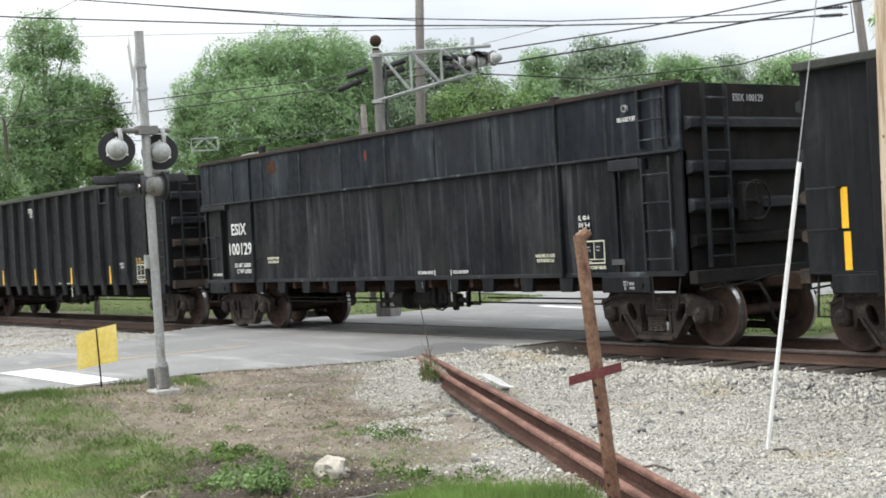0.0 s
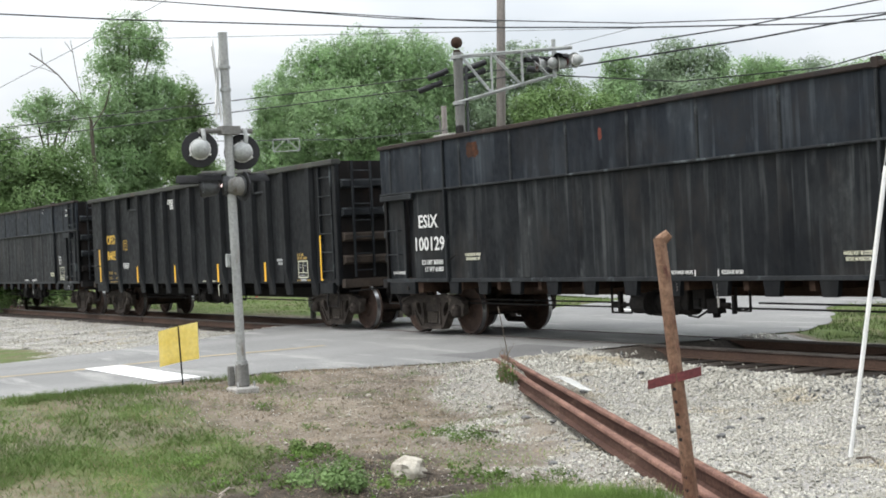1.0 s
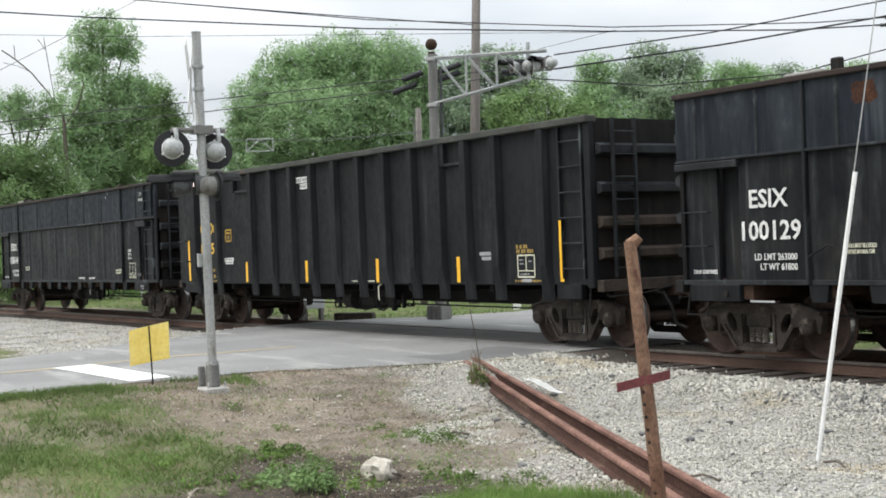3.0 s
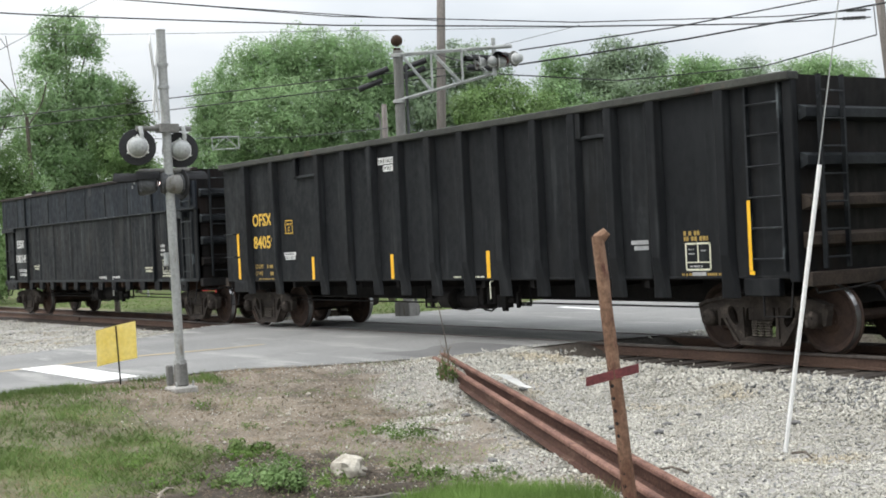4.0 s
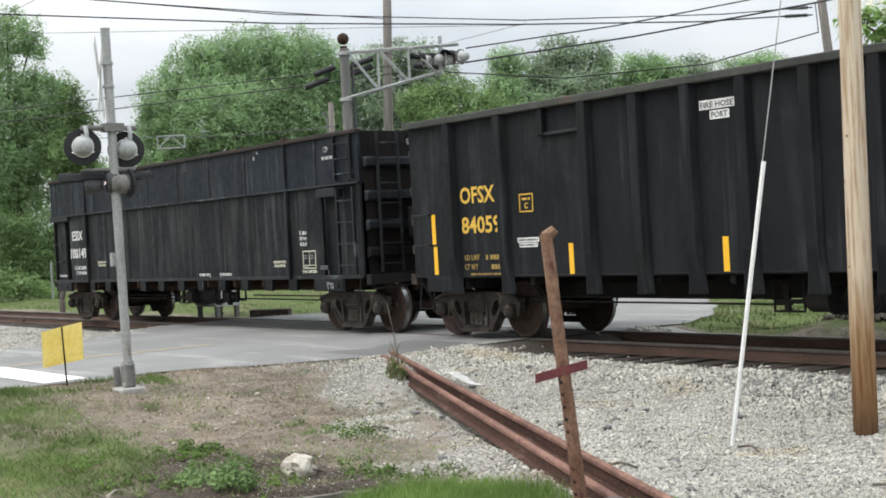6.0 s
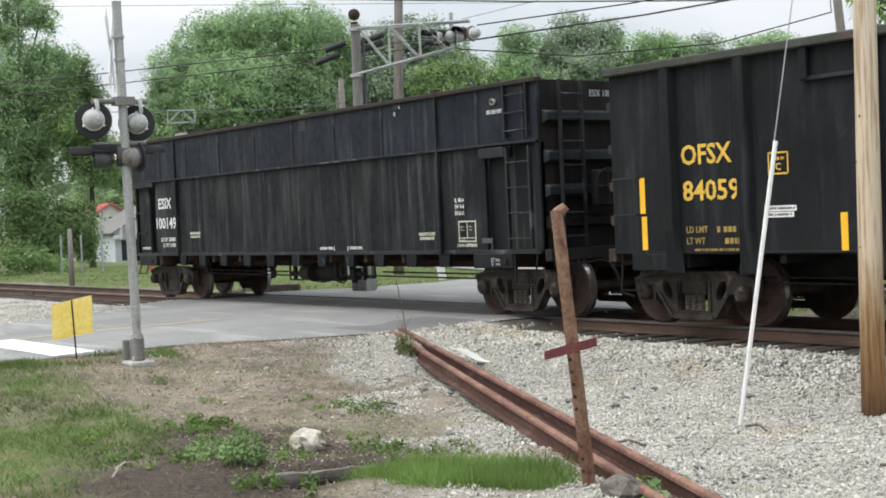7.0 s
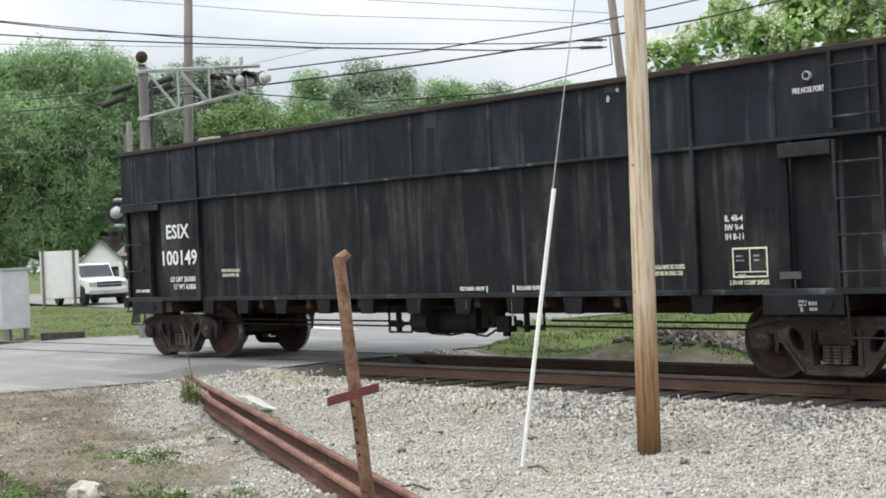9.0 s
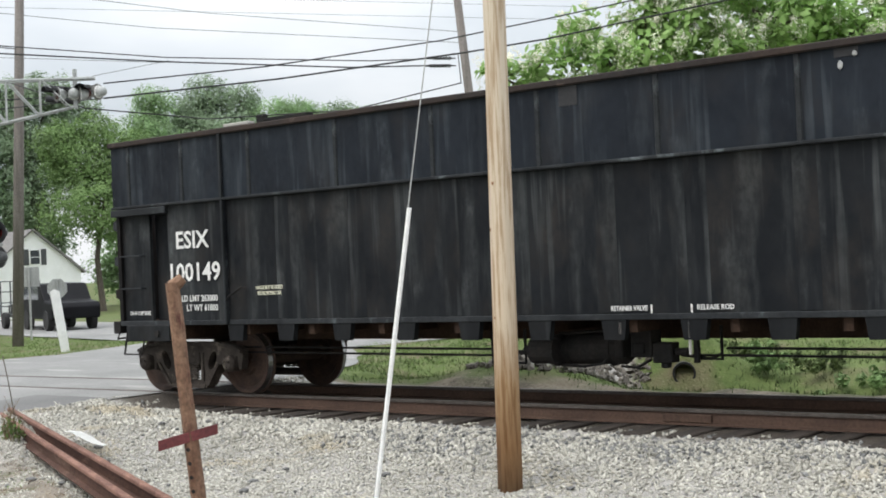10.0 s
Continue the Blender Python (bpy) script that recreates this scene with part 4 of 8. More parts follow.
def end_wall(car, x, s, half_w, top, brake_wheel=False, marks=""):
    bm = bmesh.new()
    box(bm, min(x, x - s * 0.07), max(x, x - s * 0.07), -half_w + 0.05, half_w - 0.05, 1.05, top - 0.04)
    part("end_wall", bm, M["car_end"], car)
    for z in (1.48, 1.96, 2.48, 3.08):
        bm = bmesh.new()
        prism(bm, [(0, -0.10), (s * 0.13, -0.055), (s * 0.13, 0.055), (0, 0.10)], -half_w + 0.09, half_w - 0.09)
        part("end_rib", bm, M["end_rust" if z < 2.2 and half_w > 1.48 else "rib_edge" if z > 1.7 else "car_end"], car, at=pose(x + s * 0.002, 0, z))
    bm = bmesh.new()
    box(bm, min(x, x + s * 0.16), max(x, x + s * 0.16), -half_w + 0.04, half_w - 0.04, 0.90, 1.08)
    part("end_sill", softened(bm, 0.01), M["end_rust" if half_w > 1.48 else "car_dark"], car)
    ob = ladder(car, -half_w + 0.30, -half_w + 0.74, 0, 1.12, top - 0.05, 7, axis="y")
    ob.matrix_basis = pose(x + s * 0.15 - (0 if s > 0 else 0.05), 0, 0)
    if brake_wheel:
        bm = bmesh.new()
        n = 20
        pts = [(0, 0.27 * math.cos(2 * math.pi * i / n), 0.27 * math.sin(2 * math.pi * i / n)) for i in range(n + 1)]
        tube(bm, pts, 0.016, 6)
        for i in range(0, n, 5):
            rod(bm, (0, 0, 0), pts[i], 0.012, 6)
        rod(bm, (-0.16, 0, 0), (0.03, 0, 0), 0.05, 10)
        part("brake_wheel", bm, M["car_dark"], car, "round black hand brake wheel", at=pose(x + s * 0.30, -0.35, 2.0))
        bm = bmesh.new()
        box(bm, -0.08, 0.08, -0.20, 0.20, -0.28, 0.28)
        part("brake_housing", softened(bm, 0.03), M["car_dark"], car, at=pose(x + s * 0.18, -0.35, 1.98))
    if marks:
        lettering(marks, 0.10, M["grey_stencil"], car, x + s * 0.004, -0.40, top - 0.28, 0.62, rz=90)


def smooth_gondola(number, x0):
    """The smooth-sided cars: 14.9 m long, a ledge at two thirds of the height."""
    half, top, ledge, foot = 7.44, 3.68, 2.72, 1.05
    car = thing("gondola_car", "weathered black smooth-sided high gondola car rolling on rusty rails", "rail car", "cars of the train", pose(x0, TRACK_Y, 0))
    lower_a, lower_b = -6.28, 6.08
    for s in (1, -1):
        y = SIDE * s
        lo, hi = sorted((y, y + 0.06 * s))
        part("upper_side", boxed(-half, half, lo, hi, ledge, top - 0.03), M["car_upper"], car)
        lo, hi = sorted((y + 0.03 * s, y + 0.09 * s))
        part("lower_side", boxed(lower_a, lower_b, lo, hi, foot, ledge), M["car_black"], car)
        for a, b, d in ((-half + 0.02, -6.76, 0.10), (-6.76, lower_a, 0.21), (lower_b, half - 0.02, 0.13)):
            lo, hi = sorted((y + d * s, y + (d + 0.05) * s))
            part("end_panel", boxed(a, b, lo, hi, foot, ledge), M["car_black"], car)
        lo, hi = sorted((y - 0.045 * s, y + 0.02 * s))
        part("ledge", boxed(-half, half, lo, hi, ledge - 0.012, ledge + 0.024, bevel=0.006), M["rib_edge"], car)
        lo, hi = sorted((y - 0.055 * s, y + 0.09 * s))
        part("top_chord", boxed(-half - 0.02, half + 0.02, lo, hi, top - 0.075, top, bevel=0.012), M["top_rust"], car, "dusty steel top rim")
        lo, hi = sorted((y + 0.01 * s, y + 0.14 * s))
        part("side_sill", boxed(-half + 0.05, half - 0.05, lo, hi, foot - 0.035, foot + 0.03, bevel=0.006), M["rib_edge"], car)
    y = SIDE
    part("floor", boxed(-half + 0.1, half - 0.1, -1.38, 1.38, foot - 0.03, foot + 0.03), M["car_rust"], car)
    rib = None
    for x in (-7.05, -5.90, -4.55, -2.96, -1.39, 0.14, 1.66, 3.24, 5.97, 7.10):
        m = pose(x, y - 0.001, 0)
        if rib is None:
            bm = bmesh.new()
            prism(bm, [(-0.034, 0), (-0.022, -0.018), (0.022, -0.018), (0.034, 0)], ledge + 0.03, top - 0.08)
            for v in bm.verts:
                v.co = (v.co.x, v.co.z, v.co.y)
            bmesh.ops.recalc_face_normals(bm, faces=bm.faces[:])
            rib = part("rib", bm, M["rib_edge"], car, at=m)
        else:
            twin(rib, m, car)
    for x in (-5.08, 4.88):
        bm = bmesh.new()
        box(bm, x - 0.024, x + 0.024, y - 0.05, y + 0.03, foot - 0.03, top - 0.02)
        part("seam_post", softened(bm, 0.01), M["rib_edge"], car)
    low = None
    for i, x in enumerate((-4.0, -2.7, -1.2, -0.2, 0.95, 2.05, 3.25, 5.4)):
        m = pose(x, y + 0.029, 0)
        if low is None:
            bm = bmesh.new()
            prism(bm, [(-0.13, 0), (-0.05, -0.014), (0.05, -0.014), (0.13, 0)], foot + 0.04, ledge - 0.02)
            for v in bm.verts:
                v.co = (v.co.x, v.co.z, v.co.y)
            bmesh.ops.recalc_face_normals(bm, faces=bm.faces[:])
            low = part("side_crease", bm, M["car_black"], car, at=m)
        else:
            twin(low, m, car)
    tab = None
    for s in (1, -1):
        for x in (-6.95, -4.95, -4.0, -3.0, -1.95, -0.97, 0.03, 1.0, 1.97, 2.95, 3.95, 4.9):
            m = pose(x, y * s, 0)
            if tab is None:
                bm = bmesh.new()
                prism(bm, [(-0.16, foot - 0.03), (0.16, foot - 0.03), (0.125, 0.80), (-0.125, 0.80)], 0.02, 0.10)
                tab = part("side_post_foot", bm, M["car_clean"], car, at=m)
            else:
                twin(tab, pose(x, y * s, 0, 0, 0, 0 if s > 0 else 180), car)
    # caps over the recessed end panels, jacking plates
    for a, b, z0, z1 in ((-half - 0.01, lower_a + 0.03, 2.60, 2.70), (6.02, 6.66, 2.52, 2.68)):
        bm = bmesh.new()
        prism(bm, [(a, z0), (b, z0), (b, z1), (a, z1)], y - 0.05, y + 0.2)
        part("panel_cap", softened(bm, 0.01), M["rib_edge"], car)
    part("corner_post", boxed(half - 0.13, half, y + 0.002, y + 0.12, foot, ledge, bevel=0.01), M["car_clean"], car)
    for a, b in ((5.72, 6.72), (-7.25, -6.30)):
        part("jacking_plate", boxed(a, b, y - 0.005, y + 0.08, 0.79, 1.02, bevel=0.01), M["car_clean"], car)
    for x in (6.55, -6.55):
        bm = bmesh.new()
        rod(bm, (x, y - 0.008, 0.90), (x, y - 0.03, 0.90), 0.045, 12)
        part("jacking_eye", bm, M["car_dark"], car)
    ladder(car, 6.70, 7.24, y + 0.0, 1.10, 2.66, 4)
    ladder(car, 6.70, 7.24, y - 0.012, 2.80, top - 0.06, 3)
    for z in (1.55, 2.02):
        grab(car, -7.36, -6.90, y + 0.10, z, 0.08)
    bm = bmesh.new()
    tube(bm, [(6.75, y + 0.02, 1.0), (6.80, y - 0.02, 0.55), (7.25, y - 0.02, 0.55), (7.30, y + 0.02, 1.0)], 0.016, 6)
    part("step", bm, M["car_dark"], car)
    bm = bmesh.new()
    tube(bm, [(-7.38, y + 0.14, 1.0), (-7.36, y + 0.04, 0.60), (-6.98, y + 0.04, 0.60), (-6.95, y + 0.14, 1.0)], 0.016, 6)
    part("step", bm, M["car_dark"], car)
    bm = bmesh.new()
    tube(bm, [(-5.08, y - 0.03, 1.34), (-4.98, y - 0.06, 1.40), (-4.72, y - 0.06, 1.52), (-4.66, y - 0.03, 1.50)], 0.014, 6)
    part("door_lever", bm, M["car_dark"], car, "black door locking lever")
    # dents, stains and odds on the rim that set the cars apart
    def stain(x, z, w, h, mat, label, seed):
        rn = random.Random(seed)
        bm = bmesh.new()
        ring = []
        for i in range(20):
            a = 2 * math.pi * i / 20
            c, t = math.cos(a), math.sin(a)
            k = max(abs(c), abs(t)) ** 0.6
            ring.append(bm.verts.new((x + w * c / k * rn.uniform(0.80, 1.08), y - 0.0012, z + h * t / k * rn.uniform(0.80, 1.08))))
        bm.faces.new(ring)
        part("stain", bm, mat, car, label)
    if number == "100129":
        part("rim_bracket", boxed(-4.62, -4.46, y - 0.02, y + 0.08, top - 0.01, top + 0.15, bevel=0.02), M["car_dark"], car, "dark lug on the rim")
        part("rim_strip", boxed(-5.36, -4.75, y - 0.03, y + 0.10, top + 0.001, top + 0.035, bevel=0.008), M["concrete"], car, "pale strip lying on the rim")
        stain(-4.12, 3.36, 0.20, 0.15, M["rust_spot"], "faded square patch of orange-brown rust", 4)
        stain(-0.52, 3.30, 0.05, 0.10, M["rust_red"], "red-brown paint scar", 8)
    else:
        part("rim_bracket", boxed(-4.36, -4.20, y - 0.02, y + 0.08, top - 0.01, top + 0.11, bevel=0.02), M["car_dark"], car, "dark lug on the rim")
        part("rim_strip", boxed(-4.98, -4.50, y - 0.03, y + 0.10, top + 0.001, top + 0.045, bevel=0.008), M["concrete"], car, "pale strip lying on the rim")
        part("rim_strip", boxed(-4.20, -3.40, y - 0.03, y + 0.10, top + 0.001, top + 0.05, bevel=0.008), M["car_dark"], car)
        # thin black patches laid on the side just below the rim
        part("rim_notch", boxed(0.44, 0.68, y - 0.006, y + 0.002, top - 0.30, top - 0.07, bevel=0.002), M["hood_black"], car, "flat black patch just below the upper rim")
        part("rim_notch", boxed(3.62, 3.86, y - 0.006, y + 0.002, top - 0.17, top - 0.08, bevel=0.002), M["hood_black"], car, "flat black patch just below the upper rim")
        for fx, fz in ((3.68, 3.43), (3.83, 3.53)):
            bm = lumpy(bmesh.new(), 0.034, int(fx * 50), (0.9, 0.3, 1.5 if fx < 3.7 else 0.9), 1, 0.4)
            part("torn_flap", bm, M["grey_stencil"], car, "pale torn scrap", at=pose(fx, y - 0.012, fz))
    part("rim_lug", boxed(4.82, 4.94, y - 0.065, y + 0.06, top - 0.09, top + 0.055, bevel=0.012), M["top_rust"], car, "rusty lug over the seam post")
    # fire hose port
    bm = bmesh.new()
    lathe(bm, [(-0.05, 0.034), (-0.05, 0.050), (0.0, 0.050), (0.0, 0.034), (-0.048, 0.033)], 18)
    part("hose_port", bm, M["grey_stencil"], car, "white ringed hose port", at=pose(6.42, y - 0.002, 3.39))
    # solid disc, black to stand for the shade inside the port
    part("port_mouth", rod(bmesh.new(), (6.42, y - 0.03, 3.39), (6.42, y - 0.056, 3.39), 0.034, 16), M["car_dark"], car, "black disc for the shade in the open mouth")
    end_wall(car, half, 1, 1.47, top, True, "ESIX " + number)
    end_wall(car, -half, -1, 1.47, top)
    for s in (1, -1):
        coupler(car, s * half, s)
    underframe(car, half, 6.38)
    part("release_handle", boxed(1.05, 1.10, y + 0.02, y + 0.05, 0.86, 1.00, bevel=0.01), M["concrete"], car, "pale worn release handle")
    part("release_handle", boxed(1.89, 1.92, y + 0.02, y + 0.05, 0.64, 1.00, bevel=0.01), M["concrete"], car, "pale worn release handle")
    # lettering
    yl, yu = y + 0.0135, y - 0.0015
    low = 0.05 if number == "100129" else 0.0
    lettering("ESIX", 0.235, M["white_paint"], car, -6.09, yl, 2.09 - low, 0.68)
    lettering(number, 0.245, M["white_paint"], car, -6.235, yl, 1.635 - low * 0.4, 1.03)
    lettering("LD LMT 263000", 0.085, M["white_paint"], car, -6.02, yl, 1.345, 0.74)
    lettering("LT WT 61800", 0.085, M["white_paint"], car, -5.92, yl, 1.215, 0.64)
    lettering("FIRE HOSE PORT", 0.06, M["white_paint"], car, 6.22, yu, 3.21, 0.38)
    for i, line in enumerate(("IL 48-4", "IW 9-4", "IH 8-11")):
        lettering(line, 0.07, M["white_paint"], car, 5.265, yl, 1.86 - 0.105 * i, 0.24)
    bm = bmesh.new()
    yb = yl
    for a, b, c, d in ((5.345, 5.805, 1.535, 1.555), (5.345, 5.805, 1.215, 1.233), (5.345, 5.363, 1.233, 1.535), (5.787, 5.805, 1.233, 1.535), (5.570, 5.582, 1.285, 1.535), (5.363, 5.787, 1.273, 1.285)):
        box(bm, a, b, yb - 0.003, yb, c, d)
    part("stencil_box", bm, M["cream_paint"], car, "yellowed stencilled panel with unreadable notes")
    bars([(5.395, 5.485, 1.45, 1.47), (5.395, 5.495, 1.40, 1.42), (5.625, 5.705, 1.45, 1.47), (5.625, 5.705, 1.40, 1.42), (5.415, 5.525, 1.235, 1.255)], M["grey_stencil"], car, yb)
    lettering("2 IN HF COMP SHOES", 0.05, M["cream_paint"], car, 5.295, yl, 1.135, 0.52)
    for x, w, z in ((-4.52, 0.50, 1.48), (4.215, 0.47, 1.335)):
        lettering("HANDLE MUST BE LOCKED", 0.05, M["cream_paint"], car, x, yl, z, w)
        lettering("BEFORE MOVING CAR", 0.05, M["cream_paint"], car, x + 0.03, yl, z - 0.075, w - 0.06)
    lettering("RETAINER VALVE", 0.052, M["white_paint"], car, 0.98, y + 0.0135, 1.115, 0.45)
    lettering("RELEASE ROD", 0.052, M["white_paint"], car, 2.02, y + 0.0135, 1.115, 0.42)
    for x in (1.48, 1.955):
        part("arrow_mark", boxed(x - 0.010, x + 0.010, yl - 0.003, yl, 1.085, 1.175), M["white_paint"], car)
    part("grey_plate", boxed(5.95, 6.22, yl - 0.004, yl, 1.19, 1.27), M["dark_grey"], car)
    lettering("2 IN HF COMP SHOES", 0.055, M["white_paint"], car, -7.27, y + 0.0985, 1.165, 0.46)
    bars([(6.18, 6.28, 0.93, 0.955), (6.18, 6.27, 0.89, 0.915), (6.30, 6.40, 0.90, 0.94), (6.2, 6.23, 0.83, 0.88), (6.31, 6.41, 0.84, 0.875)], M["grey_stencil"], car, y - 0.0055)
    b1, w1 = bogie(car, -6.38)
    b2, w2 = bogie(car, 6.38)
    return car, w1 + w2


def ribbed_gondola(number, x0):
    """The cars with outside posts: 16.4 m long."""
    half, top, foot = 8.20, 3.60, 1.02
    car = thing("gondola_car", "plain black high gondola car with vertical side posts and yellow reflectors", "rail car", "cars of the train", pose(x0, TRACK_Y, 0))
    for s in (1, -1):
        y = SIDE * s
        lo, hi = sorted((y, y + 0.06 * s))
        part("side_panel", boxed(-half, half, lo, hi, foot, top - 0.03), M["car_clean"], car)
        lo, hi = sorted((y - 0.125 * s, y + 0.09 * s))
        part("top_chord", boxed(-half - 0.02, half + 0.02, lo, hi, top - 0.11, top, bevel=0.014), M["top_chord"], car, "dusty grey-green top rim")
        lo, hi = sorted((y - 0.012 * s, y + 0.12 * s))
        part("side_sill", boxed(-half + 0.03, half - 0.03, lo, hi, foot - 0.012, foot + 0.02, bevel=0.006), M["car_clean"], car)
    part("floor", boxed(-half + 0.1, half - 0.1, -1.38, 1.38, foot - 0.03, foot + 0.03), M["car_dark"], car)
    y = SIDE
    post = short = None
    for s in (1, -1):
        for x in (-7.05, -5.75, -3.83, -2.80, -1.84, -0.90, 0.10, 1.08, 2.07, 3.05, 3.98, 4.80, 5.70, 7.00):
            m = pose(x, y * s, 0, 0, 0, 0 if s > 0 else 180)
            if post is None:
                bm = bmesh.new()
                rings = []
                for z, d, w in ((top - 0.10, 0.11, 0.10), (foot + 0.30, 0.11, 0.10), (foot + 0.0, 0.060, 0.125), (0.745, 0.024, 0.15)):
                    rings.append([bm.verts.new(c) for c in ((-w - 0.03, 0.002, z), (-w + 0.02, -d, z), (w - 0.02, -d, z), (w + 0.03, 0.002, z))])
                for a, b in zip(rings, rings[1:]):
                    for i in range(4):
                        bm.faces.new((a[i], a[(i + 1) % 4], b[(i + 1) % 4], b[i]))
                bm.faces.new(rings[0])
                bm.faces.new(rings[-1])
                bmesh.ops.recalc_face_normals(bm, faces=bm.faces[:])
                post = part("side_post", softened(bm, 0.008), M["car_clean"], car, at=m)
            else:
                twin(post, m, car)
    for x, xs in ((-4.75, (-4.75, -3.93)), (4.12, (4.12, 4.72))):
        part("short_post", boxed(x - 0.06, x + 0.06, y - 0.09, y + 0.002, 3.10, top - 0.11, bevel=0.01), M["car_clean"], car)
        part("panel_angle", boxed(xs[0] - 0.06, xs[1] + 0.02, y - 0.07, y + 0.002, 3.085, 3.135, bevel=0.008), M["rib_edge"], car)
    bm = bmesh.new()
    box(bm, 5.52, 5.58, y - 0.07, y + 0.002, foot, top - 0.11)
    part("door_post", softened(bm, 0.01), M["car_clean"], car)
    for a, b in ((7.42, 7.98), ):
        ladder(car, a, b, y - 0.01, 1.10, top - 0.12, 6)
    for z in (1.55, 2.05):
        grab(car, -8.12, -7.66, y, z, 0.09)
    part("corner_post", boxed(half - 0.14, half + 0.01, y - 0.06, y + 0.05, foot - 0.06, top - 0.08, bevel=0.012), M["car_clean"], car)
    for a, b in ((7.25, 7.85), (-7.85, -7.15)):
        part("jacking_plate", boxed(a, b, y - 0.025, y + 0.08, 0.78, 1.01, bevel=0.01), M["car_clean"], car)
    bm = bmesh.new()
    tube(bm, [(7.55, y + 0.02, 1.0), (7.58, y - 0.02, 0.52), (8.02, y - 0.02, 0.52), (8.05, y + 0.02, 1.0)], 0.016, 6)
    part("step", bm, M["car_dark"], car)
    bm = bmesh.new()
    tube(bm, [(-8.10, y + 0.05, 1.0), (-8.08, y - 0.02, 0.50), (-7.72, y - 0.02, 0.50), (-7.70, y + 0.05, 1.0)], 0.016, 6)
    part("step", bm, M["car_dark"], car)
    end_wall(car, half, 1, 1.50, top, False, "")
    end_wall(car, -half, -1, 1.50, top, True)
    for s in (1, -1):
        coupler(car, s * half, s)
    underframe(car, half, 7.12, 0.62, "car_dark")
    yl = y - 0.0015
    if number:
        lettering("OFSX", 0.255, M["yellow_paint"], car, -6.87, yl, 2.19, 0.88)
        lettering(number, 0.255, M["yellow_paint"], car, -6.86, yl, 1.715, 0.99)
    lettering("LD LMT", 0.085, M["yellow_faded"], car, -6.82, yl, 1.285, 0.38)
    lettering("LT WT", 0.085, M["yellow_faded"], car, -6.82, yl, 1.135, 0.33)
    bars([(-6.28, -5.90, 1.285, 1.36), (-6.15, -5.90, 1.135, 1.21), (-6.68, -5.90, 1.045, 1.075)], M["yellow_faded"], car, y)
    bm = bmesh.new()
    for a, b, c, d in ((-5.40, -5.08, 2.245, 2.265), (-5.40, -5.08, 1.985, 2.005), (-5.40, -5.38, 1.985, 2.265), (-5.10, -5.08, 1.985, 2.265)):
        box(bm, a, b, y - 0.003, y, c, d)
    part("symbol_frame", bm, M["yellow_paint"], car, "yellow painted square frame")
    lettering("C", 0.085, M["yellow_paint"], car, -5.28, yl, 2.04, 0.08)
    bars([(-5.33, -5.15, 2.165, 2.20)], M["yellow_paint"], car, y)
    part("white_plate", boxed(-5.48, -4.98, y - 0.004, y - 0.001, 1.53, 1.60), M["white_paint"], car)
    part("white_plate", boxed(-5.44, -5.02, y - 0.004, y - 0.001, 1.455, 1.52), M["white_paint"], car)
    bars([(-5.46, -5.0, 1.55, 1.58), (-5.42, -5.04, 1.475, 1.505)], M["dark_grey"], car, y - 0.004)
    part("notice", boxed(-1.66, -1.06, y - 0.006, y - 0.001, 3.135, 3.255), M["white_paint"], car, "white plate lettered fire hose port")
    part("notice", boxed(-1.49, -1.16, y - 0.006, y - 0.001, 3.00, 3.115), M["white_paint"], car)
    lettering("FIRE HOSE", 0.075, M["dark_grey"], car, -1.64, y - 0.0065, 3.155, 0.55)
    lettering("PORT", 0.075, M["dark_grey"], car, -1.46, y - 0.0065, 3.02, 0.27)
    for x, z0, z1 in ((-7.62, 1.56, 2.05), (-7.60, 1.06, 1.52), (-4.28, 1.02, 1.49), (-1.33, 1.02, 1.49), (1.62, 1.02, 1.49), (4.43, 1.02, 1.49)):
        part("reflector", boxed(x - 0.05, x + 0.05, y - 0.004, y - 0.001, z0, z1), M["yellow_tape"], car, "bright yellow reflective strip")
    part("reflector", boxed(7.40, 7.455, y - 0.068, y - 0.062, 1.11, 2.02), M["yellow_tape"], car, "yellow reflective strip along the ladder")
    part("reflector", boxed(7.40, 7.49, y - 0.068, y - 0.062, 1.06, 1.105), M["yellow_tape"], car)
    bm = bmesh.new()
    for a, b, c, d in ((6.18, 6.66, 1.475, 1.50), (6.18, 6.66, 1.12, 1.145), (6.18, 6.205, 1.12, 1.50), (6.635, 6.66, 1.12, 1.50), (6.41, 6.43, 1.24, 1.48), (6.2, 6.64, 1.225, 1.24)):
        box(bm, a, b, y - 0.003, y, c, d)
    part("stencil_box", bm, M["cream_paint"], car, "yellowed stencilled panel with unreadable notes")
    bars([(6.16, 6.46, 1.60, 1.66), (6.16, 6.62, 1.525, 1.585), (6.10, 6.85, 1.05, 1.085)], M["yellow_faded"], car, y)
    bars([(6.24, 6.34, 1.40, 1.42), (6.24, 6.36, 1.34, 1.36), (6.48, 6.58, 1.38, 1.40), (6.26, 6.5, 1.165, 1.19)], M["grey_stencil"], car, y)
    part("white_plate", boxed(5.10, 5.62, y - 0.004, y - 0.001, 1.50, 1.56), M["grey_stencil"], car)
    part("white_plate", boxed(5.16, 5.62, y - 0.004, y - 0.001, 1.42, 1.48), M["grey_stencil"], car)
    part("grey_plate", boxed(6.30, 6.56, y - 0.004, y - 0.001, 0.99 + 0.06, 1.10), M["grey_stencil"], car)
    bars([(0.60, 0.84, 1.050, 1.075), (1.24, 1.50, 1.050, 1.075)], M["cream_paint"], car, y)
    part("release_lever", tube(bmesh.new(), [(1.66, y + 0.05, 1.0), (1.66, y - 0.02, 0.96), (1.675, y - 0.02, 0.70)], 0.013, 6), M["cream_paint"], car)
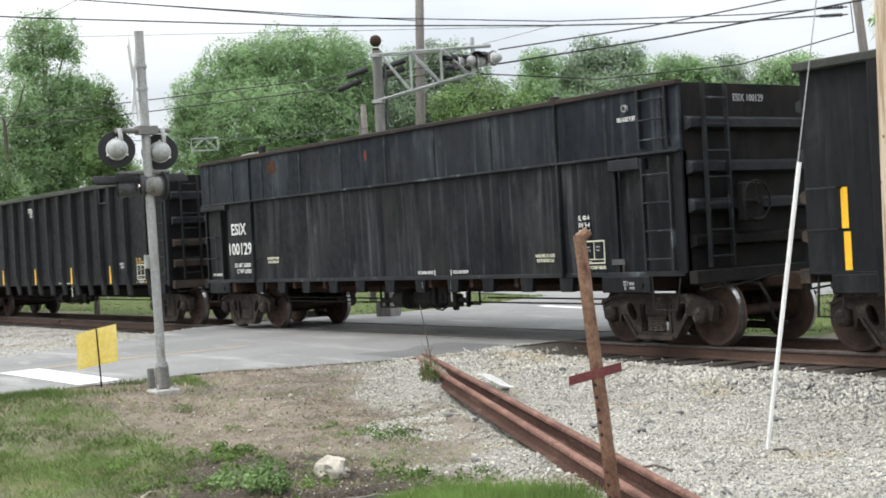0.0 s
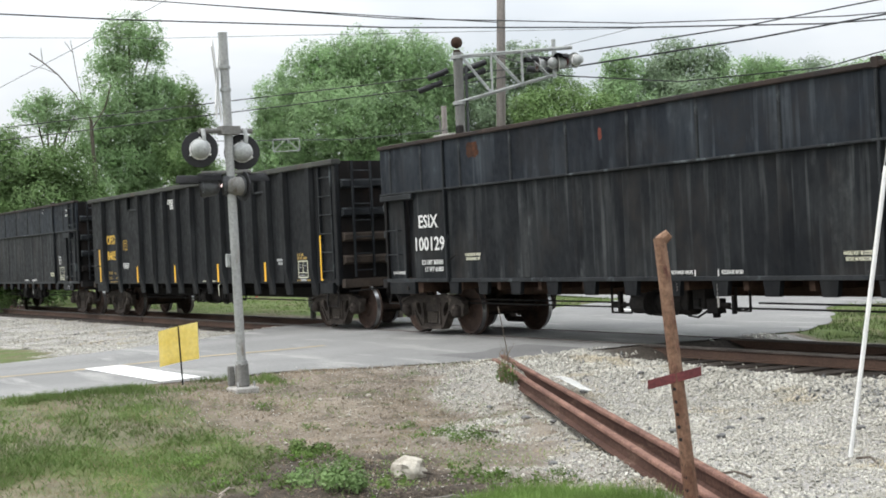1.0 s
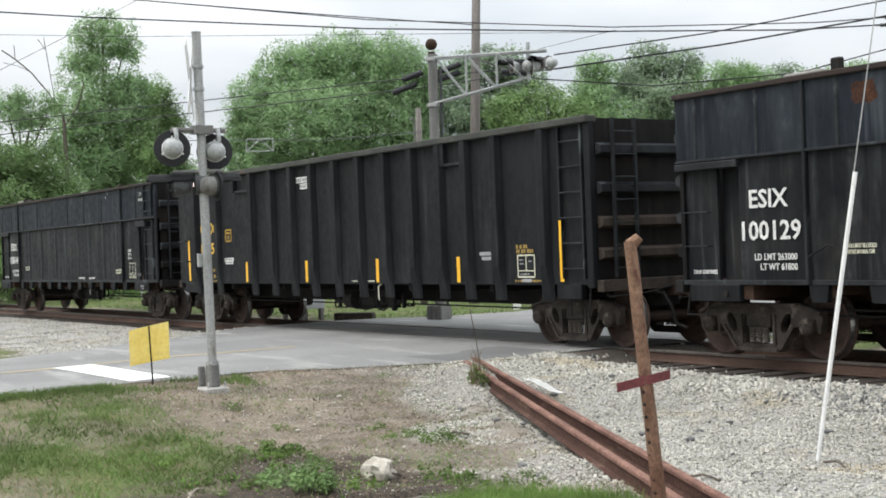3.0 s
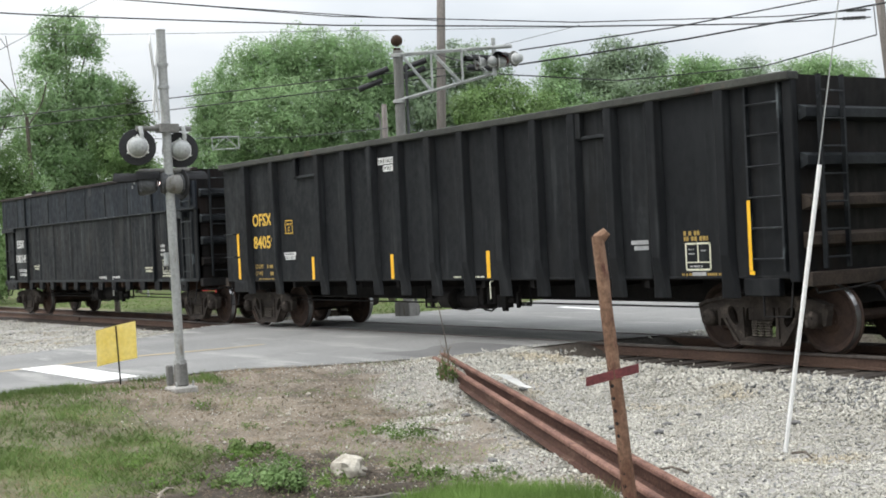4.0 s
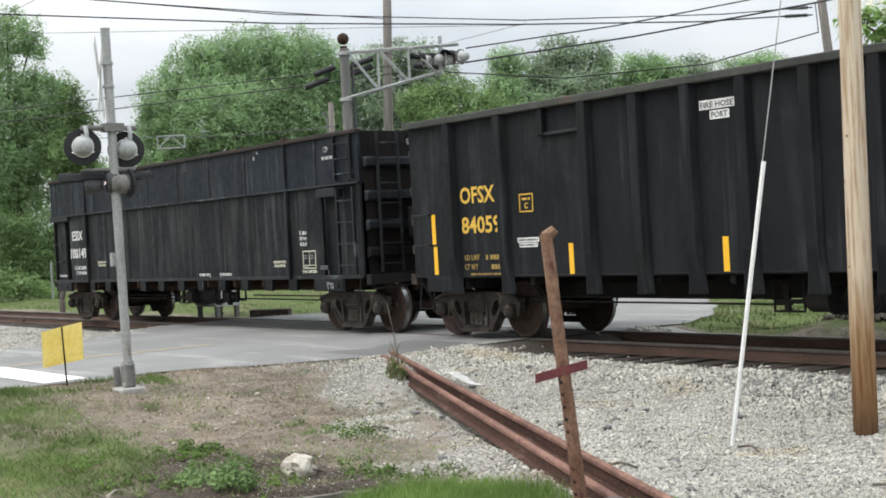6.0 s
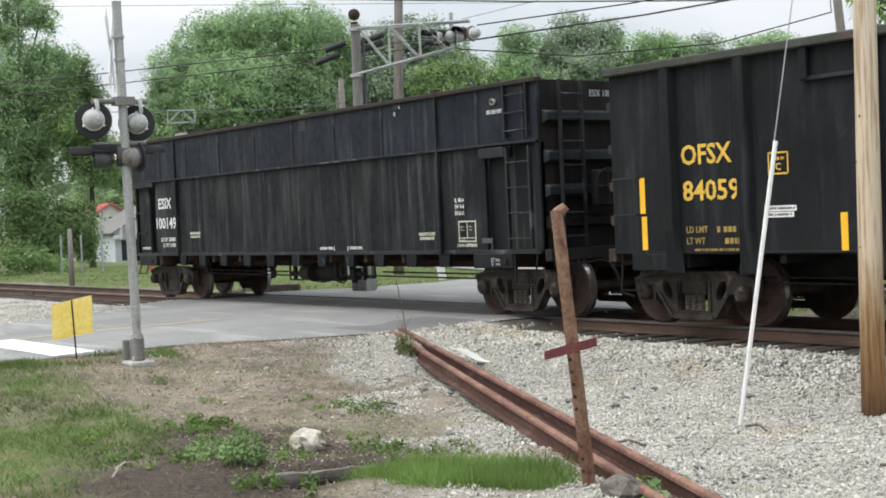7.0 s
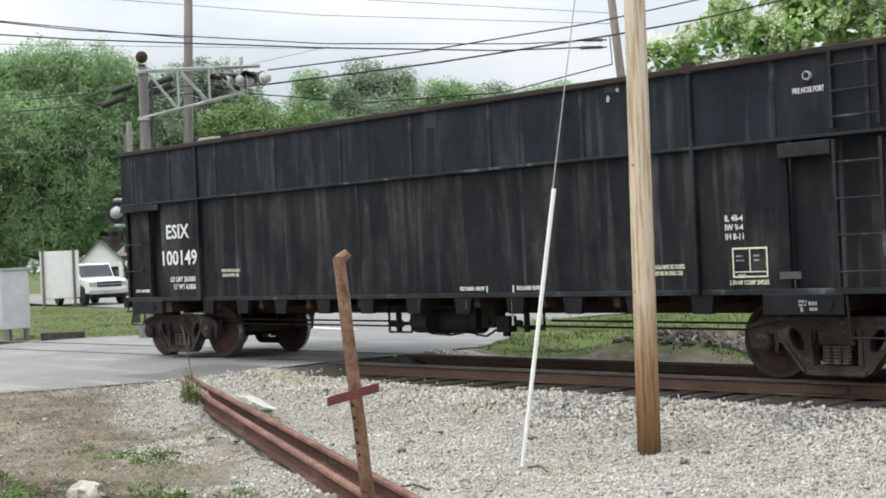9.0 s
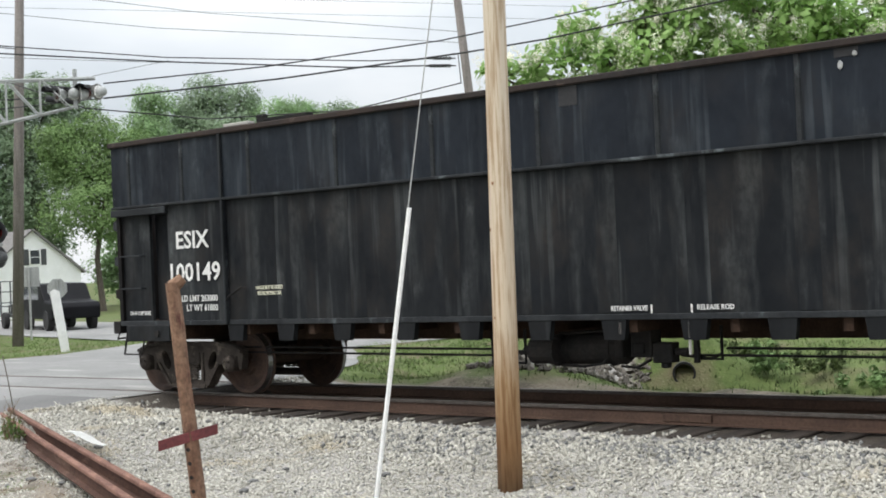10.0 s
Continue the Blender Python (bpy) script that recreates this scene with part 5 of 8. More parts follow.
    b1, w1 = bogie(car, -7.12)
    b2, w2 = bogie(car, 7.12)
    return car, w1 + w2


# places at 4.5 s along the track; the run of the train
RUN = [(0.0, -20.71), (0.5, -18.48), (1.0, -16.20), (1.5, -13.90), (2.0, -11.58), (2.5, -9.28), (3.0, -6.97), (3.2, -6.04), (4.3, -0.93), (4.5, 0.00), (5.0, 2.32), (5.5, 4.61), (5.7, 5.51), (6.8, 10.60), (7.0, 11.51), (7.5, 13.84), (8.0, 16.13), (8.5, 18.41), (9.0, 20.68), (9.5, 22.95), (9.8, 24.32), (9.9, 24.78), (10.0, 25.25)]
TRAIN = []
for make, number, x0 in ((smooth_gondola, "100149", -34.72), (ribbed_gondola, "84059", -17.50), (smooth_gondola, "100129", 0.0), (ribbed_gondola, "", 17.72)):
    c, ws = make(number, x0)
    TRAIN.append((c, ws, x0))


# ---------------------------------------------------------------- loose leaves, blades and stones as one mesh each
def quads_mesh(name, verts, per, mats, index=None):
    """verts: n x per x 3; each group of points is one face."""
    n = len(verts)
    me = bpy.data.meshes.new(name)
    me.vertices.add(n * per)
    me.vertices.foreach_set("co", verts.reshape(-1).astype(np.float32))
    me.loops.add(n * per)
    me.loops.foreach_set("vertex_index", np.arange(n * per, dtype=np.int32))
    me.polygons.add(n)
    me.polygons.foreach_set("loop_start", np.arange(0, n * per, per, dtype=np.int32))
    for m in mats:
        me.materials.append(m)
    if index is not None:
        me.polygons.foreach_set("material_index", index.astype(np.int32))
    me.update(calc_edges=True)
    return me


def leaf_quads(rs, c, nrm, s, narrow=0.52):
    """One pointed leaf at each place c, facing along nrm, drooping a little at its tip."""
    nrm = nrm / (np.linalg.norm(nrm, axis=1, keepdims=True) + 1e-9)
    t = np.cross(nrm, rs.normal(size=c.shape))
    t /= np.linalg.norm(t, axis=1, keepdims=True) + 1e-9
    b = np.cross(nrm, t)
    s = s[:, None]
    droop = np.array([0, 0, -0.18]) * s
    return np.stack([c - t * s, c + b * s * narrow + droop * 0.2, c + t * s + droop, c - b * s * narrow + droop * 0.2], 1)


def leaf_cloud(rs, centres, radii, count, size, flat=0.6):
    """Leaves in small round clumps, mostly near each clump's skin, facing outwards and up."""
    k = rs.integers(0, len(centres), count)
    d = rs.normal(size=(count, 3))
    d /= np.linalg.norm(d, axis=1, keepdims=True)
    c = centres[k] + d * (radii[k] * rs.uniform(0.72, 1.10, count))[:, None] * np.array([1, 1, flat])
    nrm = d * 0.8 + rs.normal(size=(count, 3)) * 0.38 + np.array([0, 0, 0.5])
    return leaf_quads(rs, c, nrm, size * rs.uniform(0.6, 1.25, count))


def make_tree(x, y, bearing, leaf, seed, lobes, label, size=0.10, spray=0.42, per=30, fill=1.0, blossom=0, name="tree", group="trees beyond the tracks", base=(0.0, 0.0)):
    """A tree whose crown is a set of boughs (offset along the bearing's normal, height, half width, half height), each covered with sprays of leaves."""
    rs, rnd = np.random.default_rng(seed), random.Random(seed)
    x, y = x + base[0], y + base[1]
    z0 = float(land(np.array(x), np.array(y))) - 0.05
    tree = thing(name, label, "tree" if name == "tree" else "shrub", group, pose(x, y, z0))
    u, v = np.array([math.cos(radians(bearing)), -math.sin(radians(bearing)), 0.0]), np.array([math.sin(radians(bearing)), math.cos(radians(bearing)), 0.0])
    back = np.array([base[0], base[1], 0.0])
    height = max(h + q for _, h, _, q in lobes) - z0
    stem = min(h - q for _, h, _, q in lobes) - z0
    r0 = 0.016 * height + 0.03
    bm = bmesh.new()
    mid = sum(o * w for o, _, w, _ in lobes) / sum(w for _, _, w, _ in lobes)
    knots = [Vector((0, 0, 0))]
    for i in range(1, 7):
        f = i / 6
        drift = u * mid * f - back * f + rs.normal(size=3) * 0.08 * i * np.array([1, 1, 0])
        knots.append(Vector((*drift[:2], height * 0.82 * f)))
    for i, (p, q) in enumerate(zip(knots, knots[1:])):
        rod(bm, p, q, r0 * (1 - 0.14 * i), 8, r0 * (1 - 0.14 * (i + 1)), caps=False)
    place, facing, core = [], [], []
    for o, h, w, q in lobes:
        c = u * o - back + v * rnd.uniform(-0.45, 0.45) * w + np.array([0, 0, h - z0])
        n = max(6, int(7.0 * fill * w * q / spray ** 2))
        d = rs.normal(size=(n, 3)) + np.array([0, 0, 0.18])
        d /= np.linalg.norm(d, axis=1, keepdims=True)
        knobs = rs.normal(size=(6, 3))
        knobs /= np.linalg.norm(knobs, axis=1, keepdims=True)
        swell = np.clip(d @ knobs.T, 0, 1).max(1) ** 5
        r = (0.93 + 0.26 * swell) * (1.04 - 0.60 * rs.random(n) ** 1.7) + rs.normal(size=n) * 0.07
        p = c + (u * d[:, :1] + v * d[:, 1:2]) * w * r[:, None] + np.array([0, 0, 1]) * (d[:, 2] * q * r)[:, None]
        m = int(24 * w * q / spray ** 2)
        e = rs.normal(size=(m, 3))
        e = e / np.linalg.norm(e, axis=1, keepdims=True) * (0.72 * rs.random((m, 1)) ** 0.4)
        core.append(c + (u * e[:, :1] + v * e[:, 1:2]) * w + np.array([0, 0, 1]) * e[:, 2:3] * q)
        place.append(p)
        facing.append(u * d[:, :1] + v * d[:, 1:2] + np.array([0, 0, 1]) * d[:, 2:3])
        j = max(1, min(5, int(6 * (h - z0 - 0.30 * q) / (height * 0.82)) - 1))
        bough = knots[j].lerp(Vector(c), 0.5) + Vector((0, 0, -0.04 * height))
        rod(bm, knots[j], bough, r0 * 0.38, 6, r0 * 0.24, caps=False)
        rod(bm, bough, Vector(c), r0 * 0.24, 6, r0 * 0.12, caps=False)
        for e in range(min(14, n)):
            rod(bm, Vector(c), Vector(p[e]), r0 * 0.10, 4, 0.008, caps=False)
    part("trunk", bm, M["bark"], tree, "grey-brown trunk and limbs", smooth=True)
    place, facing = np.concatenate(place), np.concatenate(facing)
    k = np.repeat(np.arange(len(place)), per)
    out = facing[k]
    sc = (rs.uniform(0.6, 1.35, len(place)) * spray)[k]
    off = rs.normal(size=(len(k), 3))
    off -= out * (off * out).sum(1, keepdims=True) * 0.55
    c = place[k] + off * (sc * 0.66)[:, None] + np.array([0, 0, -0.30]) * ((off * off).sum(1) * sc * 0.18)[:, None]
    nrm = out * 0.75 + np.array([0, 0, 0.62]) + rs.normal(size=(len(k), 3)) * 0.50
    leaves = leaf_quads(rs, c, nrm, size * rs.uniform(0.6, 1.3, len(k)))
    if not blossom:
        core = np.concatenate(core)
        leaves = np.concatenate([leaves, leaf_quads(rs, core, rs.normal(size=core.shape) + np.array([0, 0, 0.6]), size * rs.uniform(1.2, 2.0, len(core)), 0.7)])
    ob = new("crown", quads_mesh("crown", leaves, 4, [leaf]))
    ob.parent = tree
    if blossom:
        sel = rs.permutation(len(place))[:blossom]
        cs = place[sel] + facing[sel] * spray * 0.55 + np.array([0, 0, 0.12])
        n = blossom * 46
        ob = new("blossom", quads_mesh("blossom", leaf_cloud(rs, cs, rs.uniform(0.07, 0.22, len(cs)), n, 0.036, 1.5), 4, [M["blossom"]]))
        ob.parent = tree
        tagged(ob, "cream-white flower clusters")
    return tree


def round_lobes(rnd, height, spread, low):
    """Boughs of a plain full crown."""
    out = []
    for i in range(7):
        f = i / 6
        wide = spread * (0.75 + 0.5 * f) if f < 0.4 else spread * (1.0 - 0.75 * ((f - 0.4) / 0.6) ** 1.6)
        h = low + (height - low) * (0.12 + 0.78 * f)
        for s in (-1, 1) if f < 0.9 else (0,):
            out.append((s * wide * rnd.uniform(0.40, 0.62) + rnd.uniform(-0.2, 0.2) * spread, h, wide * rnd.uniform(0.45, 0.60), (height - low) * rnd.uniform(0.11, 0.16)))
    return out


def build_trees():
    words = {"leaf_mid": "mid-green broadleaf tree with a full ragged crown", "leaf_dark": "dark green broadleaf tree with dense foliage",
             "leaf_pale": "pale silvery-green tree in a distant row, lightened for haze", "leaf_bright": "bright green young tree with a low crown"}
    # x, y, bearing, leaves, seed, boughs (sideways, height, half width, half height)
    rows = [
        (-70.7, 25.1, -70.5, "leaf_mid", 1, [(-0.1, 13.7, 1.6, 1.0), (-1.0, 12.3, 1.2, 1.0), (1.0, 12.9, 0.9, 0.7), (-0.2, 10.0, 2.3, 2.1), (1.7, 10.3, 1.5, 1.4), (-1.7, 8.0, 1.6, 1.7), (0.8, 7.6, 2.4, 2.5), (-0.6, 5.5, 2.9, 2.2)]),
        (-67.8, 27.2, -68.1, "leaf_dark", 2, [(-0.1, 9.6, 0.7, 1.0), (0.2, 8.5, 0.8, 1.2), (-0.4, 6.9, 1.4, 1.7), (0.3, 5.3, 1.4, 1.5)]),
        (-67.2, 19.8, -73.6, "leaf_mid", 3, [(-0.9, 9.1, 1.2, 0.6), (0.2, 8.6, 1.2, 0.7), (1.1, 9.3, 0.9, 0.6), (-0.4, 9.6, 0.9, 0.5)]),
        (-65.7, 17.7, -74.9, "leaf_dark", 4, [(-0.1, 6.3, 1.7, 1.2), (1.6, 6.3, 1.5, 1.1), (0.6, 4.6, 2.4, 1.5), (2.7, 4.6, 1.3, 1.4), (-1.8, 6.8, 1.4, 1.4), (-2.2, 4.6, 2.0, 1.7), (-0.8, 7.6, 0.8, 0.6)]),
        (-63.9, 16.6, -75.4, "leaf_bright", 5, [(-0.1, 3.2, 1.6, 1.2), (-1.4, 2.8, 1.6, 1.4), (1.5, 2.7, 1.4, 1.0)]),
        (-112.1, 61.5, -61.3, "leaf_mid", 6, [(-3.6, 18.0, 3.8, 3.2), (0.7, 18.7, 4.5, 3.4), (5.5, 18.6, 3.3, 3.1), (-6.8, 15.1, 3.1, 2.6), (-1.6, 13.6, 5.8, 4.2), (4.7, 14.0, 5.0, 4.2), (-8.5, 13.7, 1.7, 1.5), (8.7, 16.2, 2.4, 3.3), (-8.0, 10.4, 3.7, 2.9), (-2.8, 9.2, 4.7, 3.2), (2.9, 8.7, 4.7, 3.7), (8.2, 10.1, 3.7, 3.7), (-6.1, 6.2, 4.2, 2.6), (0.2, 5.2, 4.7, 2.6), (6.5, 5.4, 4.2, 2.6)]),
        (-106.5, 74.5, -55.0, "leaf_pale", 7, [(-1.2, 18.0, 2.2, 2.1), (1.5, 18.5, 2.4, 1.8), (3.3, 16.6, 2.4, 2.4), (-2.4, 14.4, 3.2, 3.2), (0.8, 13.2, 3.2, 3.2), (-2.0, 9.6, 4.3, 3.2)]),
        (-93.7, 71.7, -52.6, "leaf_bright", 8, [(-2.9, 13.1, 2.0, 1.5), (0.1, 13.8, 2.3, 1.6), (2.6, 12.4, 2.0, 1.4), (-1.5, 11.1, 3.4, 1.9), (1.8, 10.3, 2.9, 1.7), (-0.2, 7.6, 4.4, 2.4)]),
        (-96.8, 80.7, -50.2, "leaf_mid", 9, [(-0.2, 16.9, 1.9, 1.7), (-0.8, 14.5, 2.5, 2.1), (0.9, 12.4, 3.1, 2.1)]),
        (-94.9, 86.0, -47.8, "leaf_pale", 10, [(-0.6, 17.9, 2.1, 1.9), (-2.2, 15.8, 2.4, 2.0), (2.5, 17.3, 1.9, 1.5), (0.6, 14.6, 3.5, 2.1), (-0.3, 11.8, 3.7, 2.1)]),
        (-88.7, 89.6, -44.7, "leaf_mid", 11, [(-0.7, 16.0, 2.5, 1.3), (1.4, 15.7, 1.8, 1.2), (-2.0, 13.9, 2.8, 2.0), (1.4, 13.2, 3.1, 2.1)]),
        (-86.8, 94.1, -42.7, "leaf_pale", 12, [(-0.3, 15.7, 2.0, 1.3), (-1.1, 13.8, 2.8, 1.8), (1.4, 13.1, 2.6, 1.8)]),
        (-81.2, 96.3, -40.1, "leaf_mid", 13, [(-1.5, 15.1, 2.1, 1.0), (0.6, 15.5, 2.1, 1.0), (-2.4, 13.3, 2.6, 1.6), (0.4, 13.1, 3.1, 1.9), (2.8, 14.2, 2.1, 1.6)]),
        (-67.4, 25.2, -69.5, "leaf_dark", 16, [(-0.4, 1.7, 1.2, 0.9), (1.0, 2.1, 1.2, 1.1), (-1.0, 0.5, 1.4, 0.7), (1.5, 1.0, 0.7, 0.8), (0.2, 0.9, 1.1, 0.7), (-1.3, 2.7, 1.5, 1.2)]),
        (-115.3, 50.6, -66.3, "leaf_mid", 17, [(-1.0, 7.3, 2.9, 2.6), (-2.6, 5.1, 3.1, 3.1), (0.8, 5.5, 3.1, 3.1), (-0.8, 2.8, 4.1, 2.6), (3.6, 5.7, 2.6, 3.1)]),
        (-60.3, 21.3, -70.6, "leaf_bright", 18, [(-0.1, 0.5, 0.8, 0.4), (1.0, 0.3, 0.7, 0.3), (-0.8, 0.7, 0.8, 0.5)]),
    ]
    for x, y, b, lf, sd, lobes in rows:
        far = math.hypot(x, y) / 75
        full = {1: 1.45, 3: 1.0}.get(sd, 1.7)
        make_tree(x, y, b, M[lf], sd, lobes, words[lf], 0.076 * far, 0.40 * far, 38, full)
    # understorey and wood behind the houses
    rnd = random.Random(8)
    for i, b in enumerate((-79.5, -75.5, -71.5, -67.5, -63.5, -59.5, -55.5, -51.0, -46.5, -42.0, -37.5, -33.0)):
        d = 140 + rnd.uniform(-4, 8)
        h = rnd.uniform(9.0, 11.0)
        make_tree(d * math.sin(radians(b)), d * math.cos(radians(b)), b, M["leaf_mid" if i % 3 else "leaf_pale"], 40 + i, round_lobes(rnd, h, 5.4, 0.3), "dark wood-edge tree behind the houses", 0.17, 0.75, 26, 1.0)
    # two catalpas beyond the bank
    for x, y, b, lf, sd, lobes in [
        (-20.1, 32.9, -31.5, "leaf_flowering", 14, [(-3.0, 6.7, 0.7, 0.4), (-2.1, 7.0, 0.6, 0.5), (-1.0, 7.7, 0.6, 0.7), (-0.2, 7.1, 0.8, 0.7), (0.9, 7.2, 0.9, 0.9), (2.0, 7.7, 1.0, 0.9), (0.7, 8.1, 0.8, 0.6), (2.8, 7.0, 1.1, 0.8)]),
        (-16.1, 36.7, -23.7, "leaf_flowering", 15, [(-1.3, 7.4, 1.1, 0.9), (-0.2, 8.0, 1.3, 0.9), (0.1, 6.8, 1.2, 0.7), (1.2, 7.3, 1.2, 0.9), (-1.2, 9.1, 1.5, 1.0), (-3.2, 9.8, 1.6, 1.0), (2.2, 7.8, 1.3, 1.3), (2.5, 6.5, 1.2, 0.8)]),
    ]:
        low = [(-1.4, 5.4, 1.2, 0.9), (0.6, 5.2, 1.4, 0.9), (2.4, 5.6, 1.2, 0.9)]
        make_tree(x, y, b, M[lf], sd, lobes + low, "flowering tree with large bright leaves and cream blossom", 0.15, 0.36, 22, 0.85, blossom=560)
    for i, (x, y, h, s) in enumerate(((-57.5, 15.4, 2.2, 1.5), (-60.0, 17.0, 2.7, 1.7), (-55.6, 13.4, 1.7, 1.3), (-77.0, 27.3, 3.0, 1.4), (-80.5, 24.2, 3.4, 1.6))):
        make_tree(x, y, -72, M["leaf_bright" if i < 3 else "leaf_dark"], 90 + i, round_lobes(rnd, h, s, 0.1), "rounded green shrub at the edge of the lawn", 0.07, 0.26, 22, 1.0, name="shrub", group="shrubs on the lawn")
    # bare dead tree among the leaves
    z0 = float(land(np.array(-68.6), np.array(22.3)))
    snag = thing("dead_tree", "leafless dead tree with thin grey branches", "tree", at=pose(-68.6, 22.3, z0))
    bm = bmesh.new()
    rod(bm, (0, 0, 0), (0.0, -0.25, 9.2), 0.16, 8, 0.09)
    tube(bm, [(0.0, -0.25, 9.2), (-0.2, -0.9, 10.4), (-0.4, -1.7, 11.45), (-0.6, -2.4, 12.1), (-0.8, -3.0, 12.55)], 0.036, 6)
    tube(bm, [(-0.4, -1.7, 11.45), (-0.5, -2.3, 11.75), (-0.6, -3.0, 11.9)], 0.015, 5)
    tube(bm, [(-0.6, -2.4, 12.1), (-0.6, -2.45, 12.8)], 0.02, 5)
    tube(bm, [(-0.1, -0.6, 9.9), (-0.15, -0.8, 11.3), (-0.2, -1.05, 13.2)], 0.02, 5)
    tube(bm, [(-0.2, -1.0, 12.6), (-0.2, -1.35, 13.1)], 0.018, 5)
    tube(bm, [(0.0, -0.25, 8.6), (0.1, 0.5, 9.8), (0.2, 0.8, 10.9)], 0.04, 5)
    part("trunk", bm, M["bark"], snag)


# ---------------------------------------------------------------- ground cover
def build_gravel():
    rs = np.random.default_rng(5)
    n = 215000
    x, y = rs.uniform(-19.5, -3.0, n), rs.uniform(5.6, 16.6, n)
    x[: n // 6], y[: n // 6] = rs.uniform(-48, -25, n // 6), rs.uniform(7.0, 13.6, n // 6)
    lawn, gravel, tuft = zones(x, y)
    keep = (rs.random(n) < gravel ** 1.4 * 0.98 + 0.10 * (1 - lawn)) & ~in_road(x, y, -0.12)
    edge = x - road_right(y)
    keep |= (edge > 0.0) & (edge < 0.55) & (y > 7.4) & (y < 12.5) & (rs.random(n) < 0.30 * (1 - edge / 0.55)) & (lawn < 0.4)
    keep |= (edge > -0.55) & (edge <= 0.0) & (y > 8.6) & (y < 12.4) & (rs.random(n) < 0.22 * (1 + edge / 0.55) ** 2)
    keep &= ~((np.abs(y - TRACK_Y) < 0.95) & (rs.random(n) < 0.3))
    # tie ends show between scallops of ballast
    phase = np.abs(((x + 75.0) / 0.53 + 0.5) % 1.0 - 0.5)
    rim = 12.93 + 0.74 * step(0.25, 0.44, phase) + (vnoise(x, y, 0.4, 91) - 0.5) * 0.25
    keep &= ~((y > rim) & (y < 16.1) & (rs.random(n) < 0.985) & ((x > -18.0) | (x < -29.0)))
    x, y, gravel = x[keep], y[keep], gravel[keep]
    n = len(x)
    s = rs.uniform(0.012, 0.031, n) * np.where(rs.random(n) < 0.05, 1.4, 1.0) * np.where(x < -24, 0.9, 1.0)
    s *= np.where(gravel < 0.3, 0.6, 1.0) * np.where(x > -20, 0.84 + 0.42 * step(11.0, 12.4, y + (vnoise(x, y, 1.2, 81) - 0.5)), 1.0)
    z = land(x, y) + s * rs.uniform(0.0, 0.45, n)
    z = np.where(in_road(x, y, 0.0), road_height(x, y) + 0.004, z)
    z -= 0.012 * step(12.8, 13.2, y) * (x > -18.0)
    base = np.array([(1, 0, 0), (-1, 0, 0), (0, 1, 0), (0, -1, 0), (0, 0, 1), (0, 0, -1)], float)
    tri = np.array([(0, 2, 4), (2, 1, 4), (1, 3, 4), (3, 0, 4), (2, 0, 5), (1, 2, 5), (3, 1, 5), (0, 3, 5)])
    v = base[None] * rs.uniform(0.62, 1.3, (n, 6, 1)) + rs.normal(size=(n, 6, 3)) * 0.16
    v = v * np.array([1.2, 0.85, 0.36])
    q = rs.normal(size=(n, 4))
    q[:, 0] += 2.0
    q /= np.linalg.norm(q, axis=1, keepdims=True)
    w, a, b, c = q.T
    R = np.stack([np.stack([1 - 2 * (b * b + c * c), 2 * (a * b - w * c), 2 * (a * c + w * b)], 1),
                  np.stack([2 * (a * b + w * c), 1 - 2 * (a * a + c * c), 2 * (b * c - w * a)], 1),
                  np.stack([2 * (a * c - w * b), 2 * (b * c + w * a), 1 - 2 * (a * a + b * b)], 1)], 1)
    v = np.einsum("nij,nkj->nki", R, v) * s[:, None, None] + np.stack([x, y, z], 1)[:, None, :]
    faces = (tri[None] + (np.arange(n) * 6)[:, None, None]).reshape(-1, 3)
    me = bpy.data.meshes.new("gravel")
    me.vertices.add(n * 6)
    me.vertices.foreach_set("co", v.reshape(-1).astype(np.float32))
    me.loops.add(len(faces) * 3)
    me.loops.foreach_set("vertex_index", faces.reshape(-1).astype(np.int32))
    me.polygons.add(len(faces))
    me.polygons.foreach_set("loop_start", np.arange(0, len(faces) * 3, 3, dtype=np.int32))
    me.materials.append(M["stone"])
    me.materials.append(M["stone_grey"])
    grey = (step(-13.5, -9.0, x) * step(11.9, 12.5, y + (vnoise(x, y, 0.8, 95) - 0.5) * 1.2) * 0.28 + 0.05) > rs.random(n)
    me.polygons.foreach_set("material_index", np.repeat(grey, 8).astype(np.int32))
    me.update(calc_edges=True)
    tagged(new("gravel", me), "loose pale limestone ballast along the track", "gravel", kind="stuff")


def blades(name, x, y, height, width, mat, label, seed, spread=0.5):
    rs = np.random.default_rng(seed)
    n = len(x)
    z = land(x, y) - 0.01
    a = rs.uniform(0, 2 * np.pi, n)
    side = np.stack([np.cos(a), np.sin(a), 0 * a], 1) * (width * rs.uniform(0.6, 1.3, n))[:, None]
    h = height * rs.uniform(0.45, 1.2, n)
    tip = np.stack([rs.normal(size=n) * spread * h, rs.normal(size=n) * spread * h, h], 1)
    p = np.stack([x, y, z], 1)
    v = np.stack([p - side, p + side, p + tip * 0.6 + side * 0.55, p + tip], 1)
    me = quads_mesh(name, v, 4, [mat])
    return tagged(new(name, me), label, "grass", kind="stuff")


